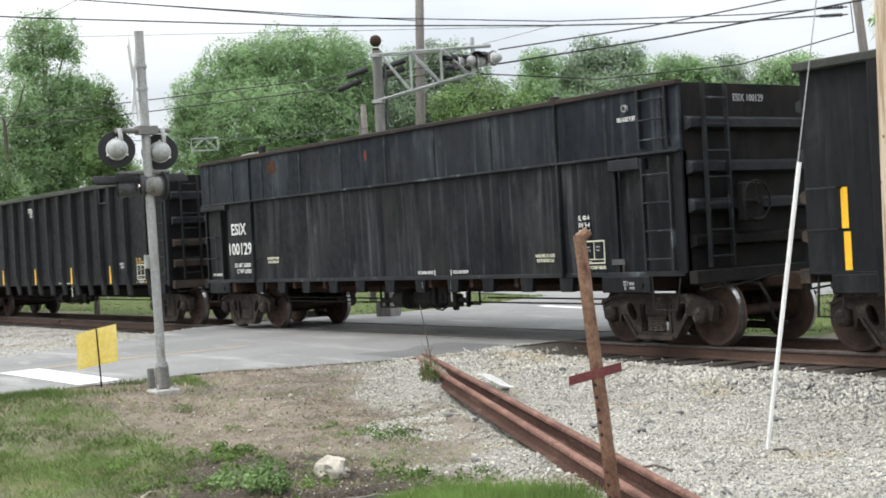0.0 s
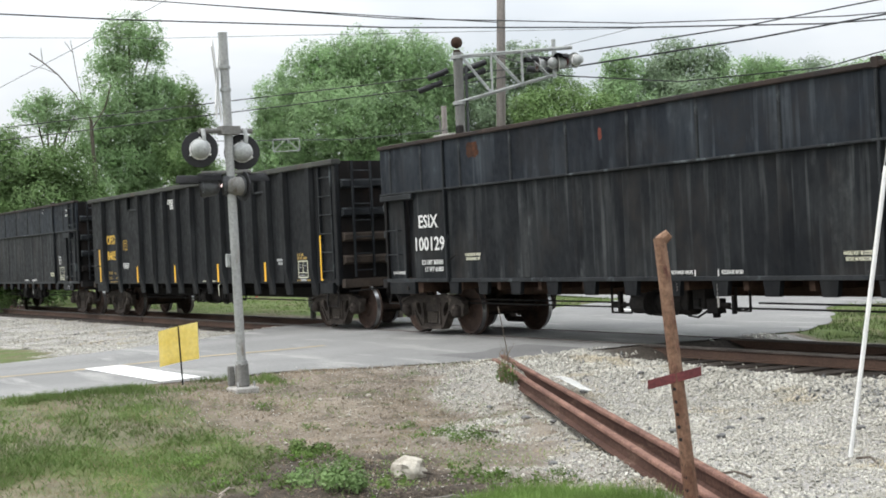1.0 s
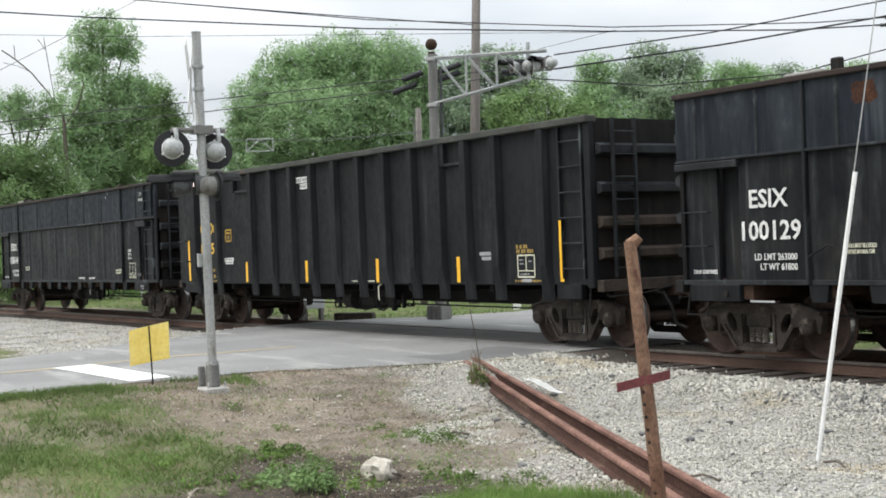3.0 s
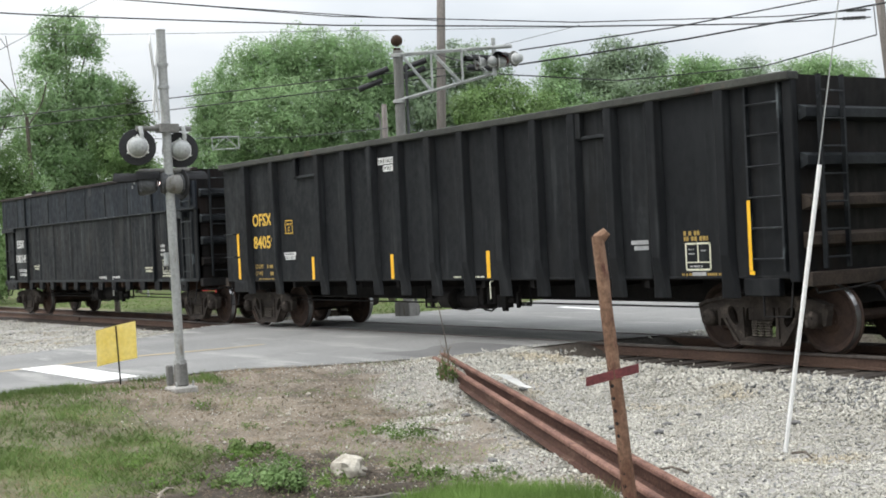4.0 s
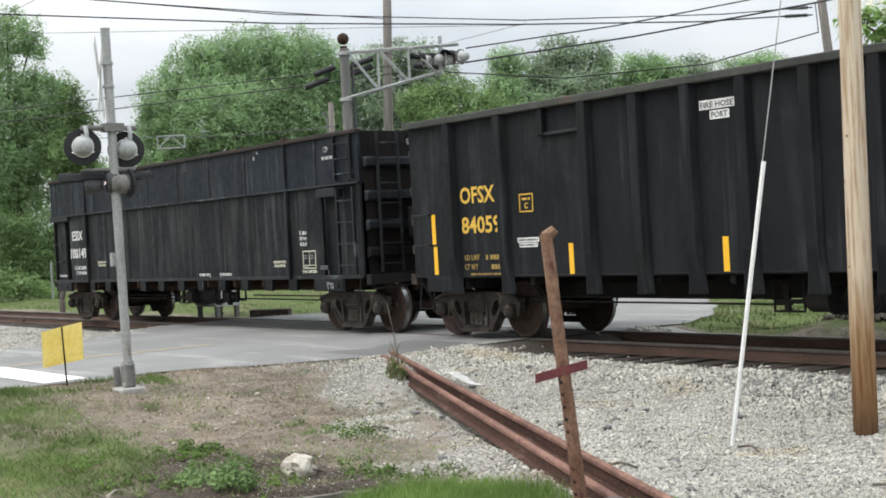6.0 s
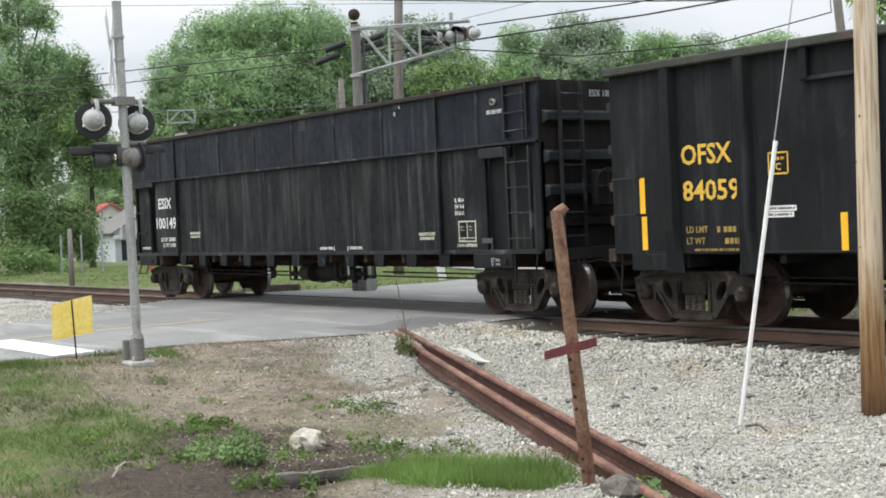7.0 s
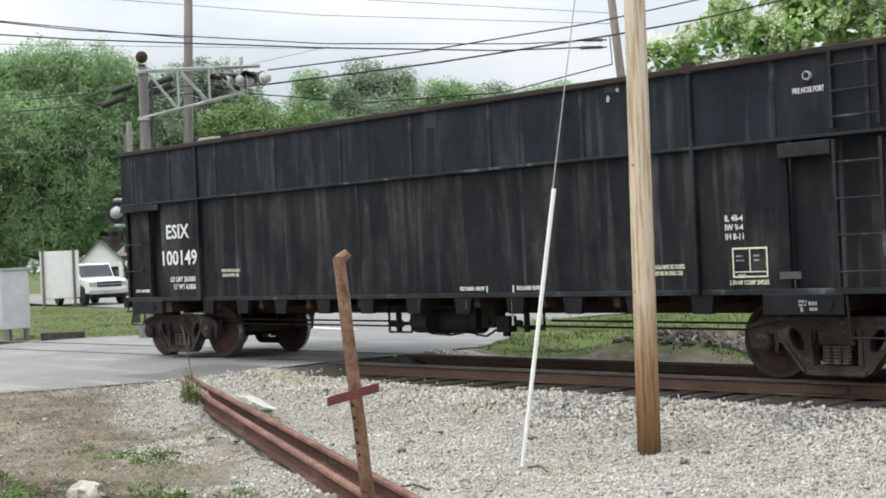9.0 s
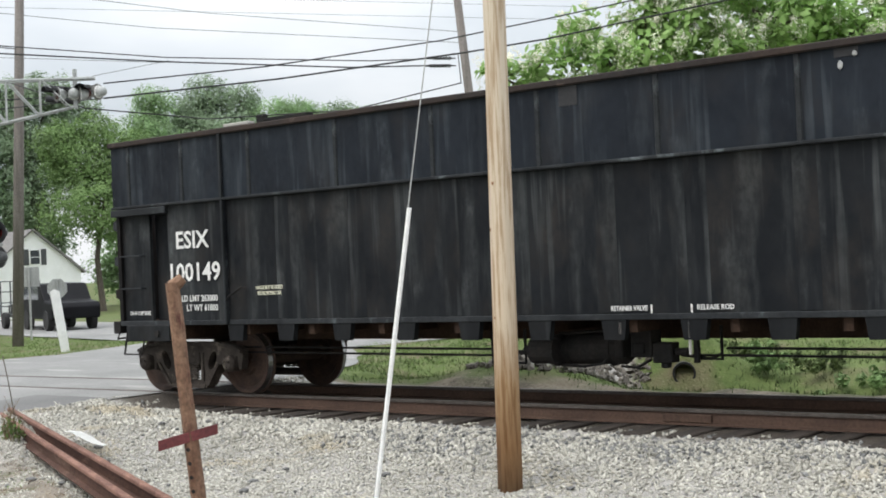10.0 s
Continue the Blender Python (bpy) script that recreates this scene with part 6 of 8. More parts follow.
def build_grass():
    rs = np.random.default_rng(9)
    n = 130000
    x, y = rs.uniform(-22.0, -7.5, n), rs.uniform(2.6, 9.0, n)
    lawn, _, tuft = zones(x, y)
    thin = vnoise(x, y, 0.45, 31)
    k = (rs.random(n) < lawn * (0.25 + 0.75 * step(0.3, 0.6, thin))) & ~in_road(x, y, -0.05) & (tuft < 0.3)
    blades("short_grass", x[k], y[k], 0.085, 0.007, M["grass"], "short patchy verge grass", 1, 0.8)
    n = 34000
    x, y = rs.uniform(-10.3, -7.0, n), rs.uniform(5.5, 7.6, n)
    _, _, tuft = zones(x, y)
    k = rs.random(n) < tuft
    blades("tall_grass", x[k], y[k], 0.135, 0.0050, M["grass_lush"], "lush bright green grass clump", 2, 0.40)
    # verge tufts at the road edge and by the signal foot
    n = 5000
    x = rs.normal(-18.05, 0.35, n)
    y = rs.uniform(4.5, 8.3, n)
    k = ~in_road(x, y, 0.0) & (vnoise(x, y, 0.5, 8) > 0.38)
    blades("verge_grass", x[k], y[k], 0.10, 0.006, M["grass"], "ragged grass at the road edge", 3, 0.5)
    # dry stalks over the bare soil
    n = 82000
    x, y = rs.uniform(-19.0, -8.5, n), rs.uniform(3.2, 11.2, n)
    lawn, gravel, tuft = zones(x, y)
    k = (rs.random(n) < (0.30 + 0.50 * (vnoise(x, y, 0.8, 33) > 0.5)) * (1 - gravel) * (1 - tuft) * (1 - 0.8 * humus(x, y))) & ~in_road(x, y, 0.05)
    blades("dry_stalks", x[k], y[k], 0.050, 0.0034, M["straw"], "dead straw scattered over bare soil", 4, 2.2)
    # dead leaves and broken stems on the soil and the bank
    n = 30000
    x, y = rs.uniform(-18.5, -8.6, n), rs.uniform(5.2, 11.0, n)
    lawn, gravel, tuft = zones(x, y)
    k = (rs.random(n) < (1 - gravel) * (1 - tuft) * (0.35 + 0.65 * humus(x, y) + 0.4 * (vnoise(x, y, 0.6, 51) > 0.5)) * (1 - 0.6 * lawn)) & ~in_road(x, y, 0.1)
    x, y = x[k], y[k]
    c = np.stack([x, y, land(x, y) + rs.uniform(0.0, 0.02, len(x))], 1)
    a, sz = rs.uniform(0, 6.28, len(x)), rs.uniform(0.005, 0.016, len(x))
    u = np.stack([np.cos(a), np.sin(a), rs.normal(size=len(x)) * 0.3], 1) * (sz * rs.uniform(1, 2.2, len(x)))[:, None]
    w = np.stack([-np.sin(a), np.cos(a), rs.normal(size=len(x)) * 0.4], 1) * (sz * 0.55)[:, None]
    me = quads_mesh("leaf_litter", np.stack([c - u, c + w, c + u, c - w], 1), 4, [M["litter"]])
    tagged(new("leaf_litter", me), "dead brown leaves and bark scraps on the soil", "leaf litter", kind="stuff")
    # thin green sprigs over the soil and at the gravel's edge
    n = 14000
    x, y = rs.uniform(-18.4, -8.8, n), rs.uniform(5.4, 11.0, n)
    lawn, gravel, tuft = zones(x, y)
    k = (vnoise(x, y, 0.55, 71) * 0.7 + vnoise(x, y, 0.2, 72) * 0.3 > 0.55) & (gravel < 0.7) & (tuft < 0.3) & ~in_road(x, y, 0.1)
    blades("sprigs", x[k], y[k], 0.055, 0.005, M["grass_lush"], "thin green sprigs on bare soil", 11, 0.9)
    # rank grass on the bank beyond the tracks
    n = 26000
    x, y = rs.uniform(-20, -5, n), rs.uniform(17.2, 25.5, n)
    lawn, _, _ = zones(x, y)
    k = (rs.random(n) < lawn) & ~in_road(x, y, 0.1) & (vnoise(x, y, 0.5, 61) > 0.3)
    blades("bank_grass", x[k], y[k], 0.085, 0.008, M["grass_ditch_shaded"], "rank uncut grass on the far bank", 7, 0.45)
    # far lawns
    n = 52000
    x, y = rs.uniform(-60, -6, n), rs.uniform(17.2, 36, n)
    lawn, _, _ = zones(x, y)
    k = (rs.random(n) < lawn) & ~in_road(x, y, 0.0) & (y < 30) & ((x < -15.0) | (y > 23))
    blades("lawn_grass", x[k], y[k], 0.08, 0.012, M["grass"], "mown grass strip beyond the tracks", 5, 0.7)


def weed_patch(x, y, r, h, count, mat, label, seed, size=0.022, name="weeds"):
    rs = np.random.default_rng(seed)
    z = float(land(np.array(x), np.array(y)))
    w = thing(name, label, "weed", at=pose(x, y, z))
    bm = bmesh.new()
    cs = []
    rnd = random.Random(seed)
    for i in range(max(8, count // 45)):
        a, q = rnd.uniform(0, 6.28), r * math.sqrt(rnd.random())
        p = Vector((q * math.cos(a), q * math.sin(a) * 0.7, 0))
        t = p + Vector((rnd.uniform(-0.06, 0.06), rnd.uniform(-0.06, 0.06), h * rnd.uniform(0.4, 1.0) * (1 - 0.5 * q / r)))
        rod(bm, p + Vector((0, 0, -0.03)), t, 0.004, 4, 0.002, caps=False)
        cs += [tuple(t), tuple(p.lerp(t, 0.6))]
    part("stems", bm, mat, w)
    cs = np.array(cs)
    ob = new("leaves", quads_mesh("leaves", leaf_cloud(rs, cs, np.full(len(cs), 0.07), count, size, 0.8), 4, [mat]))
    ob.parent = w
    return w


def build_weeds():
    weed_patch(-10.80, 5.58, 0.24, 0.30, 1200, M["leaf_bright"], "leafy green weeds beside the old timber", 1)
    for i, (x, y) in enumerate(((-11.5, 5.35), (-12.4, 5.2), (-10.9, 5.95), (-10.55, 6.75), (-11.9, 6.0), (-13.2, 5.2), (-9.9, 7.0), (-12.9, 6.3))):
        weed_patch(x, y, 0.42, 0.11, 240, M[("grass", "grass_rank", "grass_lush")[i % 3]], "low mixed weeds on the dark bank", 20 + i, 0.022)
    weed_patch(-11.5, 5.6, 0.30, 0.16, 500, M["leaf_bright"], "leafy green weeds on the bank", 2)
    weed_patch(-12.9, 8.0, 0.50, 0.10, 900, M["grass_rank"], "low yellow-green weeds in the gravel", 3, 0.016)
    weed_patch(-10.2, 6.65, 0.4, 0.10, 200, M["grass_rank"], "low weeds on the bank", 4, 0.022)
    weed_patch(-7.0, 6.95, 0.35, 0.20, 420, M["leaf_bright"], "green weeds round the old rails", 6, 0.03)
    weed_patch(-13.3, 6.35, 0.5, 0.16, 420, M["grass"], "grassy weeds at the edge of the soil", 7, 0.03)
    weed_patch(-9.7, 5.25, 0.5, 0.14, 300, M["grass_rank"], "mixed weeds below the bank", 8, 0.026)
    for i, (x, y, r) in enumerate(((-12.0, 7.75, 0.28), (-11.2, 7.1, 0.25), (-13.9, 8.0, 0.22), (-16.2, 7.3, 0.25), (-14.6, 7.2, 0.2), (-10.0, 7.35, 0.18))):
        weed_patch(x, y, r, 0.09, 170, M[("grass", "grass_rank")[i % 2]], "small low weeds in soil and gravel", 60 + i, 0.015)
    for i, (x, y, r, h) in enumerate(((-10.1, 20.3, 0.35, 0.75), (-9.3, 20.6, 0.6, 0.45), (-8.3, 20.2, 0.6, 0.40), (-7.6, 20.9, 0.7, 0.5), (-12.4, 20.9, 0.5, 0.35), (-9.8, 18.6, 0.5, 0.22), (-8.4, 18.4, 0.5, 0.22), (-11.0, 21.3, 0.7, 0.45))):
        weed_patch(x, y, r, h, 700, M["leaf_dark" if i % 2 == 0 else "grass_ditch_shaded"], "dark rank weeds in the ditch beyond the tracks", 80 + i, 0.045)
    weed_patch(-15.18, 10.36, 0.12, 0.34, 130, M["grass"], "yellow-green weed at the end of the scrap rails", 40, 0.03)
    # tall dry weed at the end of the scrap rails
    z = float(land(np.array(-15.22), np.array(10.40)))
    w = thing("tall_weed", "tall thin weed with grassy stalks beside the scrap rails", "weed", at=pose(-15.22, 10.40, z))
    bm = bmesh.new()
    rnd = random.Random(3)
    for i in range(26):
        a = rnd.uniform(0, 6.28)
        p = Vector((0.10 * math.cos(a), 0.08 * math.sin(a), -0.02))
        hh = rnd.uniform(0.25, 0.60)
        m = p + Vector((rnd.uniform(-0.08, 0.08), rnd.uniform(-0.08, 0.08), hh * 0.6))
        rod(bm, p, m, 0.006, 4, 0.004, caps=False)
        rod(bm, m, m + Vector((rnd.uniform(-0.1, 0.1), rnd.uniform(-0.1, 0.1), hh * 0.35)), 0.004, 4, 0.001, caps=False)
    part("stalks", bm, M["straw"], w)
    bm = bmesh.new()
    tube(bm, [(0.05, 0, 0.3), (-0.02, -0.02, 0.7), (-0.10, -0.03, 1.02)], 0.007, 5)
    part("stem", bm, M["bark"], w)


# ---------------------------------------------------------------- near side: scrap rails, post, guy, poles
def build_scrap():
    def rail_thing(p, q, label, s=1.0, lean=0.0):
        ob = thing("scrap_rail", label, "rail", "old rails laid by the track")
        bm = bmesh.new()
        rail_profile(bm, p, q, 0, 1, s, lean)
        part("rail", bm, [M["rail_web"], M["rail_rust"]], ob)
        d = Vector(q) - Vector(p)
        for u in (0.985, 0.97, 0.02, 0.035):
            c = Vector(p) + d * u + Vector((0, -0.012 * s, 0.075 * s))
            bm = bmesh.new()
            rod(bm, c, c + Vector((-0.004, -0.012, 0)), 0.014, 8)
            part("bolt_hole", bm, M["car_dark"], ob)
        return ob
    rail_thing((-17.03, 11.42, -0.205), (-6.33, 6.40, -0.48), "rusty old rail lying on the gravel as a kerb", 1.0)
    rail_thing((-17.20, 11.69, -0.180), (-5.95, 6.55, -0.455), "rusty old rail lying beside its twin", 1.0)
    # leaning post made of rail
    post = thing("rusty_post", "leaning rusty steel post with a short cross bar", "post", at=pose(-7.53, 6.74, -0.62))
    base, top = Vector((0, 0, 0)), Vector((-0.135, -0.12, 2.28))
    d = (top - base).normalized()
    bm = bmesh.new()
    a = d.cross(Vector((0.7, 0.72, 0))).normalized()
    b = d.cross(a).normalized()
    n = 10
    rings = []
    rnd = random.Random(2)
    for i in range(15):
        c = base.lerp(top, i / 14)
        r = 0.073 - 0.008 * i / 14
        ring = []
        for k in range(n):
            t = 2 * math.pi * k / n
            w = 1.0 + rnd.uniform(-0.05, 0.05)
            ring.append(bm.verts.new(c + (a * math.cos(t) * 1.05 + b * math.sin(t) * 0.72) * r * w))
        rings.append(ring)
    for r1, r2 in zip(rings, rings[1:]):
        for k in range(n):
            bm.faces.new((r1[k], r1[(k + 1) % n], r2[(k + 1) % n], r2[k]))
    bm.faces.new(rings[0])
    bm.faces.new(rings[-1])
    bmesh.ops.recalc_face_normals(bm, faces=bm.faces[:])
    part("shaft", bm, M["post_rust"], post, "pitted brown shaft", smooth=False)
    bm = bmesh.new()
    rod(bm, top - d * 0.03, top + Vector((0.05, 0.05, 0.03)), 0.05, 8, 0.035)
    part("torn_tip", bm, M["post_rust"], post)
    bm = bmesh.new()
    m = base.lerp(top, 0.555)
    e1, e2 = m + Vector((-0.14, -0.155, -0.045)), m + Vector((0.12, 0.13, 0.045))
    dd = (e2 - e1).normalized()
    up = Vector((0, 0, 1))
    w = dd.cross(up).normalized()
    off = -w * 0.055 if w.y > 0 else w * 0.055
    vs = []
    for c in (e1, e2):
        for sx in (-1, 1):
            for sz in (-1, 1):
                vs.append(bm.verts.new(c + off + w * 0.012 * sx + up * 0.033 * sz))
    for f in ((0, 1, 3, 2), (4, 6, 7, 5), (0, 4, 5, 1), (2, 3, 7, 6), (0, 2, 6, 4), (1, 5, 7, 3)):
        bm.faces.new([vs[i] for i in f])
    bmesh.ops.recalc_face_normals(bm, faces=bm.faces[:])
    part("cross_bar", bm, surface("dark_red_oxide", (0.10, 0.025, 0.028), (0.15, 0.040, 0.040), 5, 0.8, fine=40, bump=0.2), post, "dark red bolted cross bar")
    for k, u in enumerate((0.16, 0.20, 0.24, 0.28, 0.32, 0.36, 0.40, 0.44, 0.48, 0.52)):
        bm = bmesh.new()
        c = base.lerp(top, u)
        rod(bm, c + Vector((0.02, -0.043, 0)), c + Vector((0.028, -0.062, 0)), 0.014, 8)
        part("bolt_hole", bm, M["car_dark"], post)
    # guy wire with its white guard
    foot, tip = Vector((-8.83, 9.81, -0.44)), Vector((-8.505, 10.085, 2.22))
    guy = thing("guy_wire", "steel guy wire with a white plastic guard, anchored in gravel", "guy wire")
    bm = bmesh.new()
    rod(bm, foot, tip, 0.0215, 12)
    part("guard", bm, M["pvc"], guy, "white plastic sleeve")
    far = tip + (tip - foot).normalized() * 5.2
    bm = bmesh.new()
    rod(bm, foot + Vector((-0.02, -0.02, -0.06)), far, 0.006, 6)
    part("strand", bm, M["galv"], guy)
    # new utility pole
    pole = thing("utility_pole", "pale new wooden utility pole with a brown foot", "utility pole", at=pose(-8.21, 11.01, -0.52))
    bm = bmesh.new()
    rs = random.Random(6)
    prof = [(0, 0.128), (0.55, 0.124), (1.05, 0.119)]
    def shaft(prof, seed):
        bm = bmesh.new()
        rn = random.Random(seed)
        seg, rings = 20, []
        ph = [rn.uniform(-0.004, 0.004) for _ in range(seg)]
        for z, r in prof:
            rings.append([bm.verts.new((0.0095 * z + (r + ph[i]) * math.cos(2 * math.pi * i / seg), 0.0073 * z + (r + ph[i]) * math.sin(2 * math.pi * i / seg), z)) for i in range(seg)])
        for a, b in zip(rings, rings[1:]):
            for i in range(seg):
                bm.faces.new((a[i], a[(i + 1) % seg], b[(i + 1) % seg], b[i]))
        bm.faces.new(rings[0])
        bm.faces.new(rings[-1])
        bmesh.ops.recalc_face_normals(bm, faces=bm.faces[:])
        return bm
    part("shaft", shaft([(0, 0.115), (1.75, 0.111), (4.0, 0.104), (7.0, 0.098), (9.6, 0.092)], 1), pole_material(), pole, "straight pine shaft, brown at the foot", smooth=True)
    for z, a in ((2.52, -130), (2.95, -95), (3.6, -140), (1.7, -110)):
        bm = bmesh.new()
        lathe(bm, [(0.0, 0.016), (0.004, 0.012), (0.006, 0.004)], 10, axis="x")
        part("knot", bm, M["pole_foot"], pole, at=pose(0.0095 * z + 0.107 * math.cos(radians(a)), 0.0073 * z + 0.107 * math.sin(radians(a)), z, 0, 0, a))


def pole_material():
    """Pale pine that turns brown where the treatment has soaked the foot."""
    m = bpy.data.materials.new("treated_pine_pole")
    m.use_nodes = True
    n, l = m.node_tree.nodes, m.node_tree.links
    bs = n["Principled BSDF"]
    co, mp = n.new("ShaderNodeTexCoord"), n.new("ShaderNodeMapping")
    mp.inputs["Scale"].default_value = (12, 12, 0.55)
    l.new(co.outputs["Object"], mp.inputs["Vector"])
    gr = n.new("ShaderNodeTexNoise")
    gr.inputs["Scale"].default_value, gr.inputs["Detail"].default_value, gr.inputs["Roughness"].default_value = 2.6, 7.0, 0.65
    l.new(mp.outputs["Vector"], gr.inputs["Vector"])
    sep = n.new("ShaderNodeSeparateXYZ")
    l.new(co.outputs["Object"], sep.inputs["Vector"])
    ad = n.new("ShaderNodeMath")
    ad.operation = "MULTIPLY_ADD"
    ad.inputs[1].default_value = 0.55
    l.new(gr.outputs["Fac"], ad.inputs[0])
    l.new(sep.outputs["Z"], ad.inputs[2])
    rp = n.new("ShaderNodeValToRGB")
    e = rp.color_ramp.elements
    rp.color_ramp.interpolation = "LINEAR"
    e[0].position, e[0].color = 0.0, (0.10, 0.065, 0.040, 1)
    e[1].position, e[1].color = 1.0, (0.58, 0.505, 0.40, 1)
    for p, c in ((0.06, (0.20, 0.115, 0.058)), (0.13, (0.34, 0.190, 0.088)), (0.22, (0.42, 0.275, 0.150)), (0.31, (0.53, 0.43, 0.315))):
        e.new(p).color = (*c, 1)
    sc = n.new("ShaderNodeMath")
    sc.operation = "MULTIPLY"
    sc.inputs[1].default_value = 1 / 6.0
    l.new(ad.outputs[0], sc.inputs[0])
    l.new(sc.outputs[0], rp.inputs["Fac"])
    st = n.new("ShaderNodeValToRGB")
    st.color_ramp.elements[0].position, st.color_ramp.elements[0].color = 0.40, (0.58, 0.46, 0.34, 1)
    st.color_ramp.elements[1].position, st.color_ramp.elements[1].color = 0.54, (1, 1, 1, 1)
    l.new(gr.outputs["Fac"], st.inputs["Fac"])
    mx = n.new("ShaderNodeMix")
    mx.data_type, mx.blend_type = "RGBA", "MULTIPLY"
    mx.inputs["Factor"].default_value = 0.85
    l.new(rp.outputs["Color"], mx.inputs["A"])
    l.new(st.outputs["Color"], mx.inputs["B"])
    l.new(mx.outputs["Result"], bs.inputs["Base Color"])
    bs.inputs["Roughness"].default_value = 0.85
    bp = n.new("ShaderNodeBump")
    bp.inputs["Strength"].default_value, bp.inputs["Distance"].default_value = 0.4, 0.01
    l.new(gr.outputs["Fac"], bp.inputs["Height"])
    l.new(bp.outputs["Normal"], bs.inputs["Normal"])
    return m


def build_litter():
    z = float(land(np.array(-11.1), np.array(6.42)))
    bm = lumpy(bmesh.new(), 0.15, 3, (1.1, 0.8, 0.85), 3, 0.35)
    tagged(part("rock", bm, M["rock"], at=pose(-11.1, 6.42, z + 0.06, 0, 0, 30)), "pale rounded limestone rock on the bank", "rock")
    # old timber over the hollow
    p0, p1 = Vector((-10.22, 5.40, -0.50)), Vector((-9.90, 6.52, -0.49))
    d = p1 - p0
    bm = bmesh.new()
    L = d.length
    rnd = random.Random(5)
    n = 14
    rings = []
    for i in range(n + 1):
        u = i / n
        j = [rnd.uniform(-0.014, 0.014) for _ in range(8)]
        rings.append([bm.verts.new((L * u, yy + j[k], zz + j[k + 4])) for k, (yy, zz) in enumerate(((-0.075, -0.045), (0.075, -0.045), (0.07, 0.03), (-0.065, 0.038)))])
    for a, b in zip(rings, rings[1:]):
        for k in range(4):
            bm.faces.new((a[k], a[(k + 1) % 4], b[(k + 1) % 4], b[k]))
    bm.faces.new(rings[0])
    bm.faces.new(rings[-1])
    bmesh.ops.recalc_face_normals(bm, faces=bm.faces[:])
    tagged(part("old_timber", bm, M["old_plank"], at=pose(*p0, 4, math.degrees(-math.asin(d.z / L)), math.degrees(math.atan2(d.y, d.x)))), "weathered grey timber lying over a hollow in the bank", "timber")
    # stump-like rusty block near the post
    bm = lumpy(bmesh.new(), 0.15, 8, (1.1, 0.8, 0.75), 2, 0.4)
    tagged(part("rotten_stump", bm, M["old_plank"], at=pose(-7.1, 6.62, float(land(np.array(-7.1), np.array(6.62))) + 0.04)), "dark rotten stump end beside the rails", "stump")
    # dropped branch
    zb = float(land(np.array(-11.7), np.array(4.85)))
    bm = bmesh.new()
    tube(bm, [(0, 0, 0.02), (0.20, 0.07, 0.06), (0.37, 0.08, 0.03), (0.50, 0.20, 0.06), (0.68, 0.25, 0.02)], 0.011, 6)
    tube(bm, [(0.37, 0.08, 0.03), (0.48, 0.03, 0.09)], 0.007, 5)
    tagged(part("fallen_branch", bm, M["bleached"], at=pose(-12.0, 5.05, zb + 0.03, 0, 0, -56)), "bleached fallen branch on the grass", "branch")
    for i, (x, y, l, a) in enumerate(((-9.0, 8.3, 0.35, 20), (-6.6, 8.9, 0.6, 10), (-12.6, 8.1, 0.3, 60), (-8.7, 9.75, 0.35, -15), (-10.6, 7.1, 0.4, -40), (-11.05, 6.3, 0.3, 70))):
        zz = float(land(np.array(x), np.array(y)))
        bm = bmesh.new()
        tube(bm, [(0, 0, 0.03), (l * 0.5, 0.03, 0.06), (l, -0.02, 0.03)], 0.012, 5)
        tagged(part("stick", bm, M["bark"], at=pose(x, y, zz, 0, 0, a)), "dark dead stick lying on the gravel", "stick", "sticks on the gravel")
    rnd = random.Random(12)
    for i in range(26):
        x, y = rnd.uniform(-14.5, -4.5), rnd.uniform(7.6, 12.8)
        if y < float(gravel_line(x)) + 0.4:
            continue
        bm = lumpy(bmesh.new(), rnd.uniform(0.035, 0.06), i, (1.3, 0.9, 0.5), 1, 0.4)
        tagged(part("dark_clod", bm, M["patch"], at=pose(x, y, float(land(np.array(x), np.array(y))) + 0.03, 0, 0, rnd.uniform(0, 180))), "dark clod among the pale gravel", "clod", "clods in the gravel")
    # pale rocks on the soil
    for i in range(26):
        x, y = rnd.uniform(-18.0, -10.0), rnd.uniform(6.4, 11.4)
        if in_road(np.array(x), np.array(y), 0.1):
            continue
        bm = lumpy(bmesh.new(), rnd.uniform(0.02, 0.04), 50 + i, (1.2, 0.9, 0.6), 1, 0.4)
        tagged(part("loose_stone", bm, M["rock"], at=pose(x, y, float(land(np.array(x), np.array(y))) + 0.015, 0, 0, rnd.uniform(0, 180))), "loose pale stone on bare soil", "stone", "stones on the soil")
    # bent white sheet of scrap behind the rails
    bm = bmesh.new()
    pts = [(-0.55, 0), (-0.25, 0.03), (0.1, 0.015), (0.45, -0.01), (0.75, 0.0)]
    prev = None
    for x, zz in pts:
        half_w = 0.035 + 0.05 * (0.75 - abs(x))
        pair = [bm.verts.new((x, yy, zz + 0.03 * yy)) for yy in (-half_w, half_w)]
        if prev:
            bm.faces.new((prev[0], pair[0], pair[1], prev[1]))
        prev = pair
    bmesh.ops.solidify(bm, geom=bm.faces[:], thickness=0.006)
    tagged(part("scrap_sheet", bm, M["pvc"], at=pose(-14.15, 10.63, -0.14, 0, 3, -17)), "thin bent white sheet lying on the gravel", "scrap sheet")


